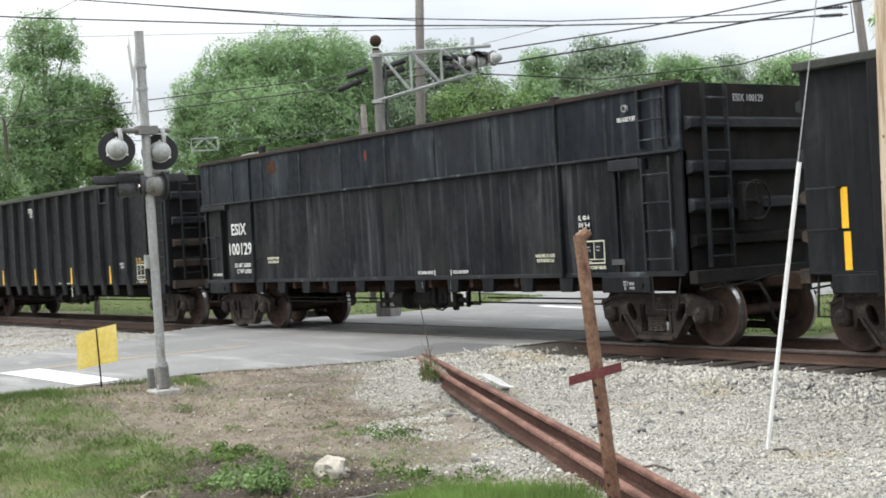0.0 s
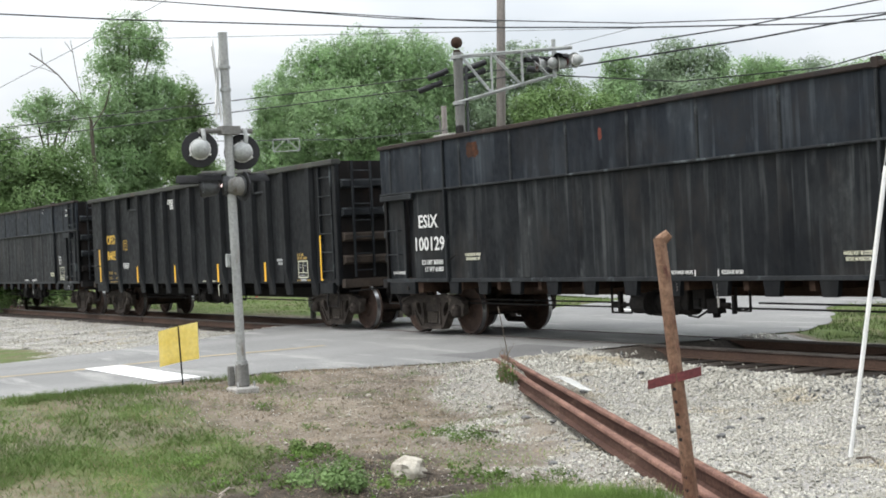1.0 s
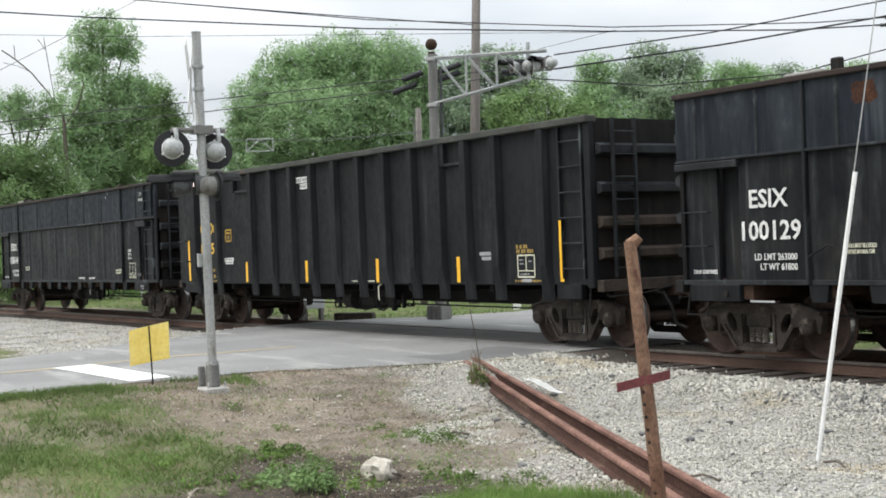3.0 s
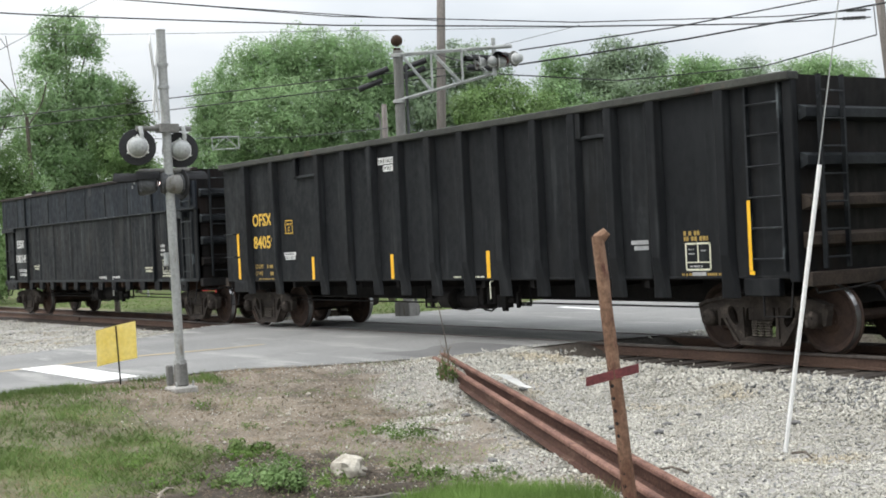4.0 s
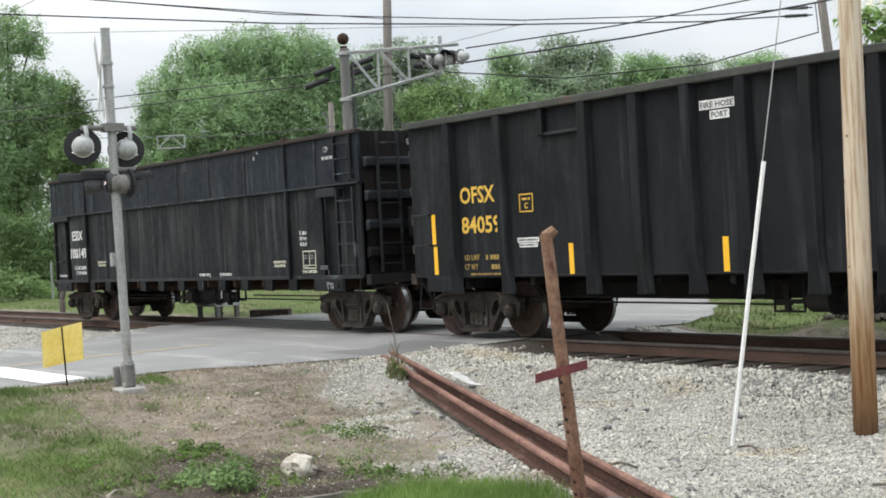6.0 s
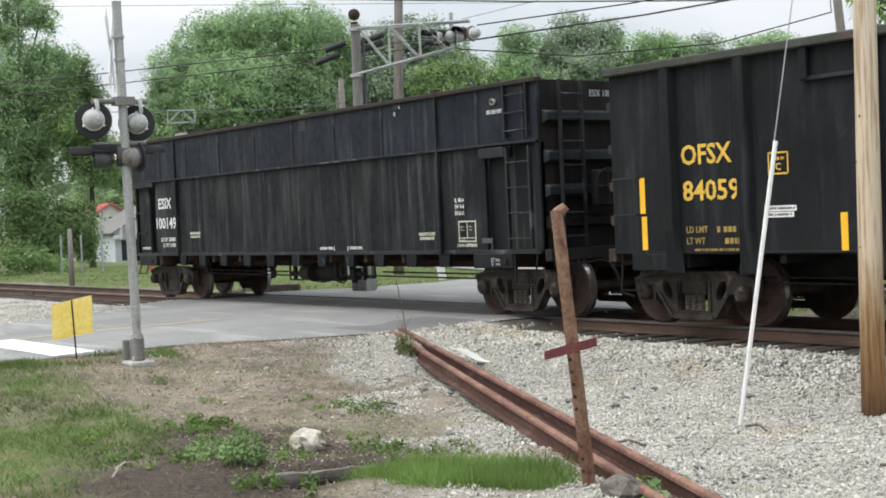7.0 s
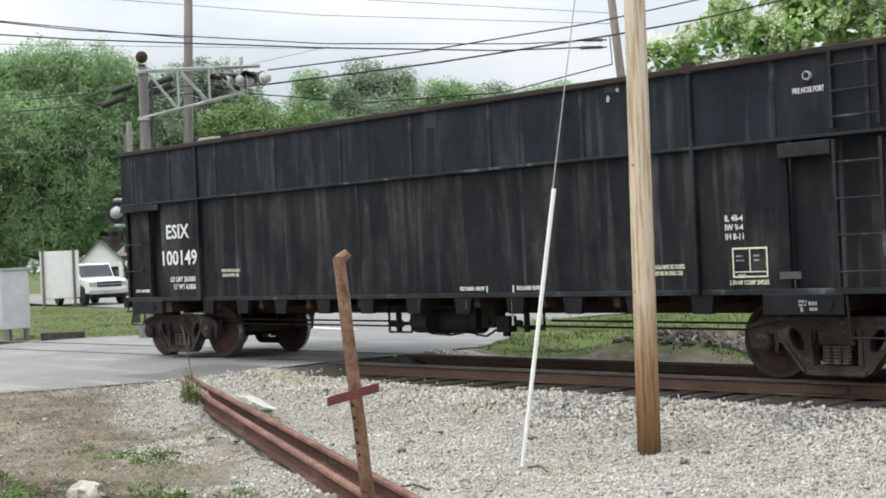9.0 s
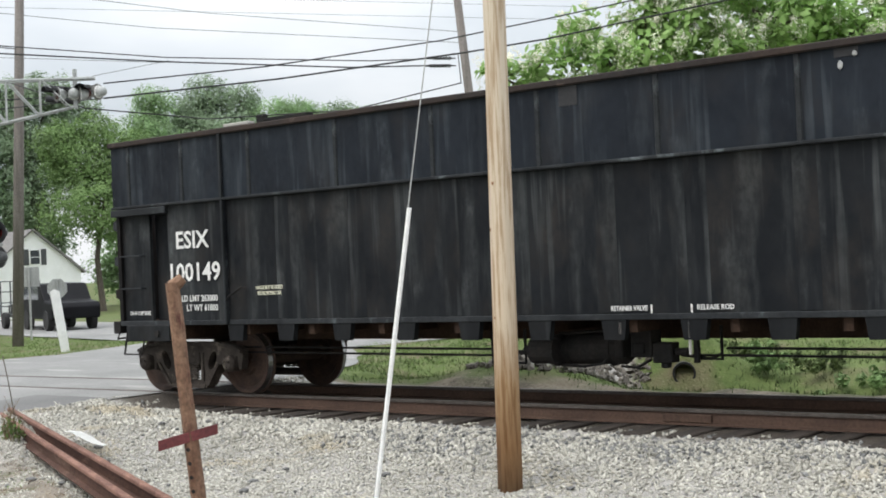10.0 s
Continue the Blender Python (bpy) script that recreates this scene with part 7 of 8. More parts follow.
# ---------------------------------------------------------------- level crossing equipment
def lamp_unit(parent, at, lit=False, r=0.30, housing="alu", backing="hood_black"):
    """A flashing light seen from behind: round black plate, grey housing, hood on the far side. Faces +y in its own space."""
    bm = bmesh.new()
    lathe(bm, [(-0.012, 0.03), (-0.012, r), (0.0, r + 0.004), (0.012, r), (0.012, 0.03)], 40)
    plate = part("target_plate", bm, M[backing], parent, "round black backing plate" if backing == "hood_black" else "round grey backing plate", at=at)
    bm = bmesh.new()
    lathe(bm, [(-0.24, 0.02), (-0.235, 0.06), (-0.20, 0.098), (-0.13, 0.122), (-0.04, 0.128), (-0.012, 0.13)], 28)
    part("lamp_housing", bm, M[housing], plate, "grey rounded lamp housing", smooth=True)
    bm = bmesh.new()
    lathe(bm, [(-0.045, 0.125), (-0.045, 0.142), (-0.02, 0.142), (-0.02, 0.125)], 28)
    for a in (90, 210, 330):
        c, s = math.cos(radians(a)), math.sin(radians(a))
        rod(bm, (0.140 * c, -0.035, 0.140 * s), (0.162 * c, -0.035, 0.162 * s), 0.014, 6)
    part("clamp_ring", bm, M["dark_grey" if housing != "alu" else "pvc"], plate)
    bm = bmesh.new()
    n, L = 14, 0.32
    rows = []
    for yy, rr in ((0.012, 0.165), (L, 0.175)):
        rows.append([bm.verts.new((rr * math.cos(radians(20 + 140 * i / n)), yy, rr * math.sin(radians(20 + 140 * i / n)))) for i in range(n + 1)])
    for i in range(n):
        bm.faces.new((rows[0][i], rows[0][i + 1], rows[1][i + 1], rows[1][i]))
    bmesh.ops.solidify(bm, geom=bm.faces[:], thickness=0.006)
    part("hood", bm, M["hood_black"], plate, "black visor")
    bm = bmesh.new()
    lr = 0.035 if lit else min(0.15, r - 0.05)
    lathe(bm, [(0.014, lr), (0.020, lr * 0.7), (0.024, 0.03)], 24)
    lens = M["lens_lit"] if lit else M["lens_red"]
    part("lens", bm, lens, plate, "red glass lens, lit" if lit else "red glass lens")
    return plate


def emitter(name, colour, strength):
    m = bpy.data.materials.new(name)
    m.use_nodes = True
    b = m.node_tree.nodes["Principled BSDF"]
    b.inputs["Base Color"].default_value = (*colour, 1)
    b.inputs["Emission Color"].default_value = (*colour, 1)
    b.inputs["Emission Strength"].default_value = strength
    return m


M["lens_red"] = surface("red_glass", (0.035, 0.006, 0.006), (0.06, 0.010, 0.009), 6, 0.15, bump=0)
M["lens_lit"] = emitter("lit_red_glass", (1.0, 0.80, 0.76), 3.0)


def crossbuck(parent, x, z, facing, length=1.22):
    for a in (50, -50):
        bm = bmesh.new()
        box(bm, -length / 2, length / 2, -0.004, 0.004, -0.115, 0.115)
        part("crossbuck_blade", bm, M["road_paint"], parent, "white crossbuck blade", at=facing @ pose(0, 0.012 if a > 0 else 0, 0, 0, a, 0))


def build_near_signal():
    s = thing("crossing_signal", "grey crossing signal mast with round black lamps on a concrete foot", "crossing signal", at=pose(-17.07, 7.38, -0.16))
    part("foundation", boxed(-0.17, 0.17, -0.17, 0.17, -0.25, 0.08, bevel=0.02), M["concrete"], s, "pale concrete foundation block")
    bm = bmesh.new()
    rod(bm, (0, 0, 0.38), (-0.02, -0.05, 4.80), 0.060, 16)
    part("mast", bm, M["galv"], s, "galvanised tubular mast")
    bm = bmesh.new()
    rod(bm, (-0.02, -0.05, 4.80), (-0.02, -0.05, 4.815), 0.066, 16)
    part("mast_cap", bm, M["galv"], s)
    bm = bmesh.new()
    prism(bm, [(-0.095, 0.08), (0.095, 0.08), (0.068, 0.40), (-0.068, 0.40)], -0.075, 0.075)
    part("base_casting", softened(bm, 0.02), M["mast_grey"], s, "cast mast base")
    bm = bmesh.new()
    lathe(bm, [(0.37, 0.065), (0.37, 0.082), (0.43, 0.082), (0.43, 0.058)], 16, axis="z")
    part("base_collar", bm, M["galv"], s)
    part("junction_cover", boxed(-0.155, -0.095, -0.15, -0.06, 0.09, 0.36, bevel=0.015), M["mast_grey"], s)
    for x, y in ((-0.12, -0.12), (0.12, -0.12), (-0.12, 0.12), (0.12, 0.12)):
        bm = bmesh.new()
        rod(bm, (x, y, 0.07), (x, y, 0.15), 0.014, 8)
        part("anchor_bolt", bm, M["galv"], s)
    # mast-side junction plate
    part("tag_box", boxed(-0.11, -0.05, -0.12, -0.06, 1.68, 1.86, bevel=0.008), M["alu"], s)
    # upper pair of lamps faces the road away from the viewer (towards -x), hung on arms along y
    bm = bmesh.new()
    rod(bm, (0.0, -0.46, 3.50), (0.0, 0.30, 3.50), 0.035, 10)
    box(bm, -0.09, 0.09, -0.16, 0.10, 3.45, 3.56)
    part("lamp_arm", bm, M["mast_grey"], s, "grey cross arm with junction box")
    f = pose(0, 0, 0, 0, 0, 78)
    for y, z in ((-0.43, 3.26), (0.17, 3.22)):
        lamp_unit(s, pose(-0.06, y, z, 0, 0, 74), r=0.238)
        bm = bmesh.new()
        tube(bm, [(0.0, y + 0.02, 3.50), (0.07, y, 3.50), (0.10, y, 3.42), (0.09, y, 3.34)], 0.03, 8)
        part("lamp_elbow", bm, M["alu"], s)
    # lower pair faces across, seen from the side
    bm = bmesh.new()
    rod(bm, (-0.18, -0.38, 2.95), (0.10, 0.22, 2.95), 0.03, 10)
    part("lower_arm", bm, M["mast_grey"], s)
    lamp_unit(s, pose(-0.06, -0.12, 2.78, 0, 0, 152), lit=True, r=0.13, housing="dark_grey")
    lamp_unit(s, pose(-0.18, -0.38, 2.76, 0, 0, 150), r=0.13, housing="dark_grey")
    lamp_unit(s, pose(0.04, 0.12, 2.76, 0, 0, 6), r=0.20, housing="mast_grey")
    bm = bmesh.new()
    lathe(bm, [(0, 0.05), (0.06, 0.09), (0.16, 0.09), (0.2, 0.04)], 14, axis="z")
    part("bell", bm, M["dark_grey"], s, at=pose(0.03, 0.10, 2.66))
    # crossbuck, edge-on
    g = pose(-0.09, -0.12, 4.18, 0, 0, 151)
    crossbuck(s, 0, 0, g)
    for z in (4.05, 4.35):
        bm = bmesh.new()
        lathe(bm, [(-0.02, 0.066), (-0.02, 0.075), (0.02, 0.075), (0.02, 0.066)], 16, axis="z")
        part("clamp", bm, M["alu"], s, at=pose(-0.017, -0.045, z))
    # small yellow board on a thin stake
    b = thing("yellow_board", "small faded yellow board on a thin dark stake", "sign", at=pose(-18.25, 7.00, -0.14))
    bm = bmesh.new()
    rod(bm, (0, 0, -0.1), (-0.02, -0.03, 0.86), 0.012, 6)
    part("stake", bm, M["car_dark"], b)
    bm = bmesh.new()
    vs = []
    n = 8
    for i in range(n + 1):
        u = -0.31 + 0.62 * i / n
        bend = 0.035 * math.cos(u * 5)
        for zz in (0.355 + 0.10 * u, 0.86 + 0.15 * u):
            vs.append(bm.verts.new((-0.035 - bend, u - 0.02, zz)))
    for i in range(n):
        bm.faces.new((vs[2 * i], vs[2 * i + 2], vs[2 * i + 3], vs[2 * i + 1]))
    bmesh.ops.solidify(bm, geom=bm.faces[:], thickness=0.008)
    part("board", bm, M["sign_yellow"], b, at=pose(0, 0, 0, 0, 0, 8))


def build_cantilever():
    c = thing("cantilever_signal", "tall grey signal mast with a lattice arm of lamps", "crossing signal", at=pose(-28.28, 18.14, -0.13))
    part("foundation", boxed(-0.17, 0.17, -0.17, 0.17, -0.4, 0.03, bevel=0.03), M["concrete"], c, at=pose(0.06, 0.09, 0))
    bm = bmesh.new()
    rod(bm, (0.06, 0.09, 0.02), (0.07, 0.12, 6.52), 0.130, 20, 0.120)
    part("mast", bm, M["mast_grey"], c, "thick weathered steel mast", smooth=False)
    bm = bmesh.new()
    rod(bm, (0.07, 0.10, 6.50), (0.07, 0.10, 6.58), 0.09, 12)
    bmesh.ops.create_uvsphere(bm, u_segments=18, v_segments=12, radius=0.145, matrix=Matrix.Translation((0.07, 0.10, 6.76)))
    part("bell", bm, M["car_rust"], c, "dark red-brown round bell")
    # the arm: two rails on top and below that meet towards the tip
    root_u, root_l, tip_u, tip_l = (0.0, 0.10, 6.42), (0.0, 0.10, 5.30), (1.36, 2.00, 6.49), (1.36, 2.00, 5.84)
    def lerp3(a, b, u):
        return tuple(p + (q - p) * u for p, q in zip(a, b))
    w = Vector((0.85, -0.5, 0)).normalized() * 0.16
    for s in (-1, 1):
        for a, b in ((root_u, tip_u), (root_l, tip_l)):
            bm = bmesh.new()
            rod(bm, Vector(a) + w * s, Vector(b) + w * s * 0.7, 0.028, 8)
            part("arm_chord", bm, M["alu"], c, "pale grey lattice chord")
        for u in (0.37, 0.69):
            bm = bmesh.new()
            rod(bm, Vector(lerp3(root_u, tip_u, u)) + w * s, Vector(lerp3(root_l, tip_l, u)) + w * s, 0.017, 6)
            part("arm_strut", bm, M["alu"], c)
        for u0, u1 in ((0.06, 0.36), (0.38, 0.67), (0.70, 0.97)):
            bm = bmesh.new()
            rod(bm, Vector(lerp3(root_u, tip_u, u0)) + w * s, Vector(lerp3(root_l, tip_l, u1)) + w * s, 0.017, 6)
            part("arm_brace", bm, M["alu"], c)
    for u in (0.15, 0.45, 0.72, 0.98):
        bm = bmesh.new()
        rod(bm, Vector(lerp3(root_l, tip_l, u)) - w, Vector(lerp3(root_l, tip_l, u)) + w, 0.022, 6)
        part("arm_spreader", bm, M["alu"], c)
    for z in (6.40, 5.28, 2.9, 4.0, 0.9):
        bm = bmesh.new()
        lathe(bm, [(-0.04, 0.125), (-0.04, 0.150), (0.04, 0.150), (0.04, 0.125)], 18, axis="z")
        part("mast_clamp", bm, M["galv"], c, at=pose(0.065, 0.10, z))
    # lamps at the arm's tip and half-way
    for u, dz, turn, r in ((0.85, -0.04, 165, 0.17), (1.02, -0.04, 40, 0.17), (1.06, -0.06, 150, 0.20), (1.24, -0.02, 100, 0.19), (1.14, -0.02, 200, 0.18)):
        p = lerp3(root_u, tip_u, u)
        lamp_unit(c, pose(p[0], p[1], p[2] - 0.30 + dz, 0, 0, turn), r=r, housing="alu", backing="mast_grey")
    bm = bmesh.new()
    rod(bm, lerp3(root_u, tip_u, 0.98), lerp3(root_u, tip_u, 1.22), 0.05, 8)
    rod(bm, (1.38, 2.06, 5.80), (1.38, 2.06, 6.72), 0.05, 8)
    part("tip_bracket", bm, M["alu"], c)
    # lamps on the mast
    for i, (x, y, z, turn) in enumerate(((-0.20, -0.62, 3.05, 70), (0.0, -0.25, 3.08, 250), (0.16, 0.28, 3.05, 100), (0.25, 0.62, 3.02, 190),
                                         (-0.25, -0.68, 2.45, 190), (-0.10, -0.28, 2.45, 160), (0.2, 0.30, 2.45, 60), (0.25, 0.60, 2.45, 100))):
        lamp_unit(c, pose(x, y, z, 0, 0, turn), r=0.25, housing="alu" if i in (0, 5) else "dark_grey")
    for z in (3.35, 2.74):
        bm = bmesh.new()
        rod(bm, (-0.12, -0.72, z), (0.25, 0.72, z), 0.035, 8)
        part("lamp_arm", bm, M["alu"], c)
    crossbuck(c, 0, 0, pose(0.22, 0.36, 4.0, 0, 0, -4), 1.1)
    part("control_box", boxed(-0.16, 0.16, -0.13, 0.13, 1.15, 2.15, bevel=0.02), M["galv"], c, "grey wiring box", at=pose(0.20, 0.36, 0))
    part("foot_box", boxed(-0.08, 0.08, -0.08, 0.08, 0.02, 0.30, bevel=0.02), M["mast_grey"], c, at=pose(0.16, 0.24, 0))
    bm = bmesh.new()
    rod(bm, (0.14, 0.26, 0.2), (0.16, 0.28, 6.2), 0.035, 6)
    part("conduit", bm, M["dark_grey"], c)


def build_cabinet():
    c = thing("signal_cabinet", "grey steel signal cabinet with double doors on concrete legs", "cabinet", at=pose(-32.88, 16.87, -0.17))
    part("body", boxed(-0.58, 0.58, -0.36, 0.36, 0.34, 1.84, bevel=0.015), M["cabinet_grey"], c)
    part("roof", boxed(-0.62, 0.62, -0.40, 0.40, 1.835, 1.885, bevel=0.01), M["alu"], c)
    # door grey lower than the body's: the front's shade is in the colour
    door = surface("shaded_grey_door", (0.40, 0.42, 0.43), (0.48, 0.50, 0.51), 3, 0.55, fine=20, fine_amount=0.08, bump=0.03)
    for a, b in ((-0.56, -0.005), (0.005, 0.56)):
        d = part("door", boxed(a, b, -0.385, -0.358, 0.38, 1.80, bevel=0.006), door, c, "grey cabinet door")
    bm = bmesh.new()
    tube(bm, [(0.04, -0.385, 1.05), (0.04, -0.43, 1.08), (0.04, -0.43, 1.22), (0.04, -0.385, 1.25)], 0.012, 6)
    part("door_handle", bm, M["dark_grey"], c)
    for x in (-0.36, 0.36):
        for z in (0.54, 1.68):
            part("vent", boxed(x - 0.04, x + 0.04, -0.392, -0.384, z - 0.05, z + 0.05), M["pvc"], c)
    for x in (-0.50, 0.50):
        for yy in (-0.28, 0.28):
            part("leg", boxed(x - 0.06, x + 0.06, yy - 0.06, yy + 0.06, -0.1, 0.345, bevel=0.015), M["mast_grey"], c, "grey leg")
    bm = bmesh.new()
    for x in (-0.12, 0.06, 0.16):
        rod(bm, (x, 0, -0.1), (x, 0, 0.35), 0.045, 8)
    part("cable_ducts", bm, M["mast_grey"], c)
    b = boxed(-0.55, 0.55, -0.12, 0.12, -0.05, 0.16, bevel=0.02)
    tagged(part("rotten_tie", b, M["tie_wood"], at=pose(-31.2, 17.5, -0.10, 0, 0, 35)), "dark rotten railway tie lying in grass", "timber")
    blk = boxed(-0.22, 0.22, -0.2, 0.2, -0.1, 0.42, bevel=0.02)
    tagged(part("conduit_stub", blk, M["mast_grey"], at=pose(-27.5, 17.72, -0.12, 0, 0, 20)), "low grey junction pedestal beside the road", "pedestal")


# ---------------------------------------------------------------- poles and wires beyond
def wire(points, r, mat, label, sag=0.0):
    bm = bmesh.new()
    pts = []
    for a, b in zip(points, points[1:]):
        a, b = Vector(a), Vector(b)
        n = 10
        for i in range(n):
            u = i / n
            pts.append(a.lerp(b, u) - Vector((0, 0, sag * 4 * u * (1 - u))))
    pts.append(Vector(points[-1]))
    tube(bm, pts, r, 5)
    return tagged(part("overhead_wire", bm, mat), label, "wire", "overhead wires")


def build_poles():
    def pole(x, y, h, r, label, lean=(0, 0), z0=None):
        z = float(land(np.array(x), np.array(y))) if z0 is None else z0
        p = thing("utility_pole", label, "utility pole", at=pose(x, y, z - 0.2))
        bm = bmesh.new()
        rod(bm, (0, 0, 0), (lean[0], lean[1], h), r, 14, r * 0.72)
        part("shaft", bm, M["pole_old"], p, smooth=True)
        return p
    p = pole(-35.68, 24.30, 13.0, 0.17, "old grey wooden utility pole with many wires", (0.35, 0.45))
    q = pole(-36.69, 23.10, 6.4, 0.12, "short brown wooden pole with a service meter", (0.02, 0.03))
    bm = bmesh.new()
    tube(bm, [(0.1, -0.17, 0.3), (0.08, -0.17, 5.9), (0.08, -0.24, 6.1), (0.08, -0.32, 6.0)], 0.03, 6)
    part("conduit", bm, M["mast_grey"], q, "grey service conduit")
    bm = bmesh.new()
    lathe(bm, [(-0.1, 0.10), (0.02, 0.14), (0.10, 0.14), (0.14, 0.06)], 14, axis="x")
    part("meter", bm, M["galv"], q, at=pose(0.05, -0.2, 2.0))
    part("meter_box", boxed(-0.12, 0.12, -0.26, -0.12, 1.15, 1.65, bevel=0.02), M["concrete"], q)
    f = pole(-26.88, 36.13, 12.2, 0.17, "leaning wooden utility pole with strain insulators", (-0.75, -0.6))
    pole(-44.3, 17.0, 2.15, 0.10, "short grey wooden post beside the track", (0, 0))
    pole(-76.3, 20.4, 7.4, 0.17, "grey wooden pole among the trees", (-0.1, -0.2))
    # wires
    wire([(-44.5, -8.0, 10.9), (-39.62, 10.72, 9.55), (-37.49, 13.95, 9.05), (-35.4, 24.6, 8.6)], 0.016, M["wire"], "black overhead cable strung between poles", 0.03)
    wire([(-59.2, -4.5, -0.1), (-57.0, 2.0, 3.2), (-53.45, 13.14, 8.21), (-51.1, 20.46, 12.24), (-49.0, 27.0, 15.5)], 0.012, M["wire_far"], "thin grey guy cable rising past the trees")
    wire([(-37.49, 13.95, 9.05), (-34.53, 20.18, 8.36), (-30.46, 25.91, 7.84), (-26.6, 30.2, 7.62), (-27.4, 35.5, 8.35)][0:4], 0.017, M["wire"], "black overhead cable strung between poles")
    wire([(-26.6, 30.2, 7.62), (-25.0, 31.3, 7.58)], 0.017, M["wire"], "black overhead cable strung between poles")
    wire([(-41.5, 3.0, 9.15), (-37.8, 13.07, 8.52), (-34.54, 20.17, 8.10), (-30.47, 25.9, 7.72), (-26.88, 29.61, 7.42), (-24.7, 31.4, 7.36)], 0.022, M["wire"], "thick black overhead cable between poles")
    wire([(-44.0, 4.0, 8.6), (-37.9, 14.2, 8.05), (-30.5, 25.9, 7.70)], 0.008, M["wire_far"], "thin grey overhead wire")
    wire([(-28.37, 22.14, 6.58), (-25.75, 25.15, 6.92), (-22.4, 28.15, 7.42), (-20.2, 29.76, 7.83), (-12, 35, 9.3)], 0.019, M["wire"], "thick black overhead cable between poles")
    wire([(-28.39, 22.13, 6.21), (-25.5, 25.4, 6.60), (-21.95, 28.5, 7.08), (-20.2, 29.75, 7.32), (-12, 35, 8.8)], 0.024, M["wire"], "thick black overhead cable between poles")
    wire([(-35.5, 24.3, 7.6), (-31.85, 24.18, 6.46), (-29.7, 26.74, 6.08), (-26.85, 29.6, 6.20), (-24.45, 31.62, 6.84), (-27.55, 35.55, 8.4)], 0.019, M["wire"], "slack black overhead cable")
    wire([(-37.0, 15.4, 5.0), (-35.2, 19.0, 4.90), (-33.8, 21.4, 5.06), (-36.85, 22.85, 5.3)], 0.012, M["wire_far"], "thin grey service wire overhead")
    sp = thing("cable_spreader", "small pale wire frame spreading a service cable", "cable bracket", at=pose(-36.05, 17.3, 4.93, 0, 0, 63))
    for a, b in (((-0.38, 0, 0.05), (0.38, 0, 0.05)), ((-0.38, 0, -0.30), (0.38, 0, -0.30)), ((-0.38, 0, 0.05), (-0.38, 0, -0.30)), ((0.38, 0, 0.05), (0.38, 0, -0.30)), ((-0.38, 0, -0.30), (0.0, 0, 0.05)), ((0.0, 0, 0.05), (0.38, 0, -0.30))):
        part("strut", rod(bmesh.new(), a, b, 0.016, 6), M["alu"], sp)
    wire([(-40.5, 10.5, 5.7), (-29.4, 18.7, 6.0), (-28.5, 22.0, 6.3)], 0.014, M["wire"], "black overhead cable strung between poles")
    wire([(-40.5, 10.2, 5.3), (-29.5, 18.8, 5.75), (-28.5, 22.0, 6.2)], 0.014, M["wire"], "black overhead cable strung between poles")
    wire([(-70, 5, 16.4), (-58, 36, 15.4), (-40, 62, 15.0)], 0.010, M["wire_far"], "thin distant overhead power wire")
    wire([(-70, 5, 15.6), (-58, 36, 14.7), (-40, 62, 14.3)], 0.010, M["wire_far"], "thin distant overhead power wire")
    wire([(-43.0, 8.0, 11.2), (-37.44, 22.98, 9.99), (-33.61, 28.32, 9.37), (-27.5, 35.6, 8.8)], 0.010, M["wire_far"], "thin grey power wire high overhead")
    wire([(-42.0, 12.0, 11.6), (-32.65, 29.42, 9.82), (-27.5, 35.6, 9.15)], 0.010, M["wire_far"], "thin grey power wire high overhead")
    wire([(-30.4, 26.0, 7.75), (-33.0, 23.2, 7.05)], 0.008, M["wire_far"], "thin grey tie wire")
    for a, b in (((-25.15, 31.1, 7.59), (-24.6, 31.6, 7.56)), ((-25.25, 31.02, 7.37), (-24.6, 31.6, 7.35))):
        bm = bmesh.new()
        a, b = Vector(a), Vector(b)
        for i in range(6):
            c = a.lerp(b, 0.14 + 0.12 * i)
            rod(bm, c, c + (b - a) * 0.10, 0.058, 10, 0.044)
        rod(bm, a, b, 0.02, 6)
        tagged(part("strain_insulator", bm, M["dark_grey"]), "dark ribbed strain insulator on an overhead wire", "insulator", "insulators on the wires")
    for a, b in (((-29.88, 18.1, 5.63), (-29.55, 18.62, 5.84)), ((-29.72, 18.30, 5.95), (-29.45, 18.75, 6.13)), ((-29.35, 18.95, 5.86), (-28.95, 19.55, 6.10)), ((-29.30, 18.97, 6.07), (-28.90, 19.55, 6.30)),
                 ((-28.0, 20.3, 6.28), (-27.75, 20.9, 6.24)), ((-28.05, 20.2, 6.02), (-27.75, 20.85, 5.98))):
        bm = bmesh.new()
        rod(bm, a, b, 0.075, 10)
        tagged(part("cable_sleeve", bm, M["hood_black"]), "thick black splice sleeve on an overhead cable", "cable sleeve", "sleeves on the cables")


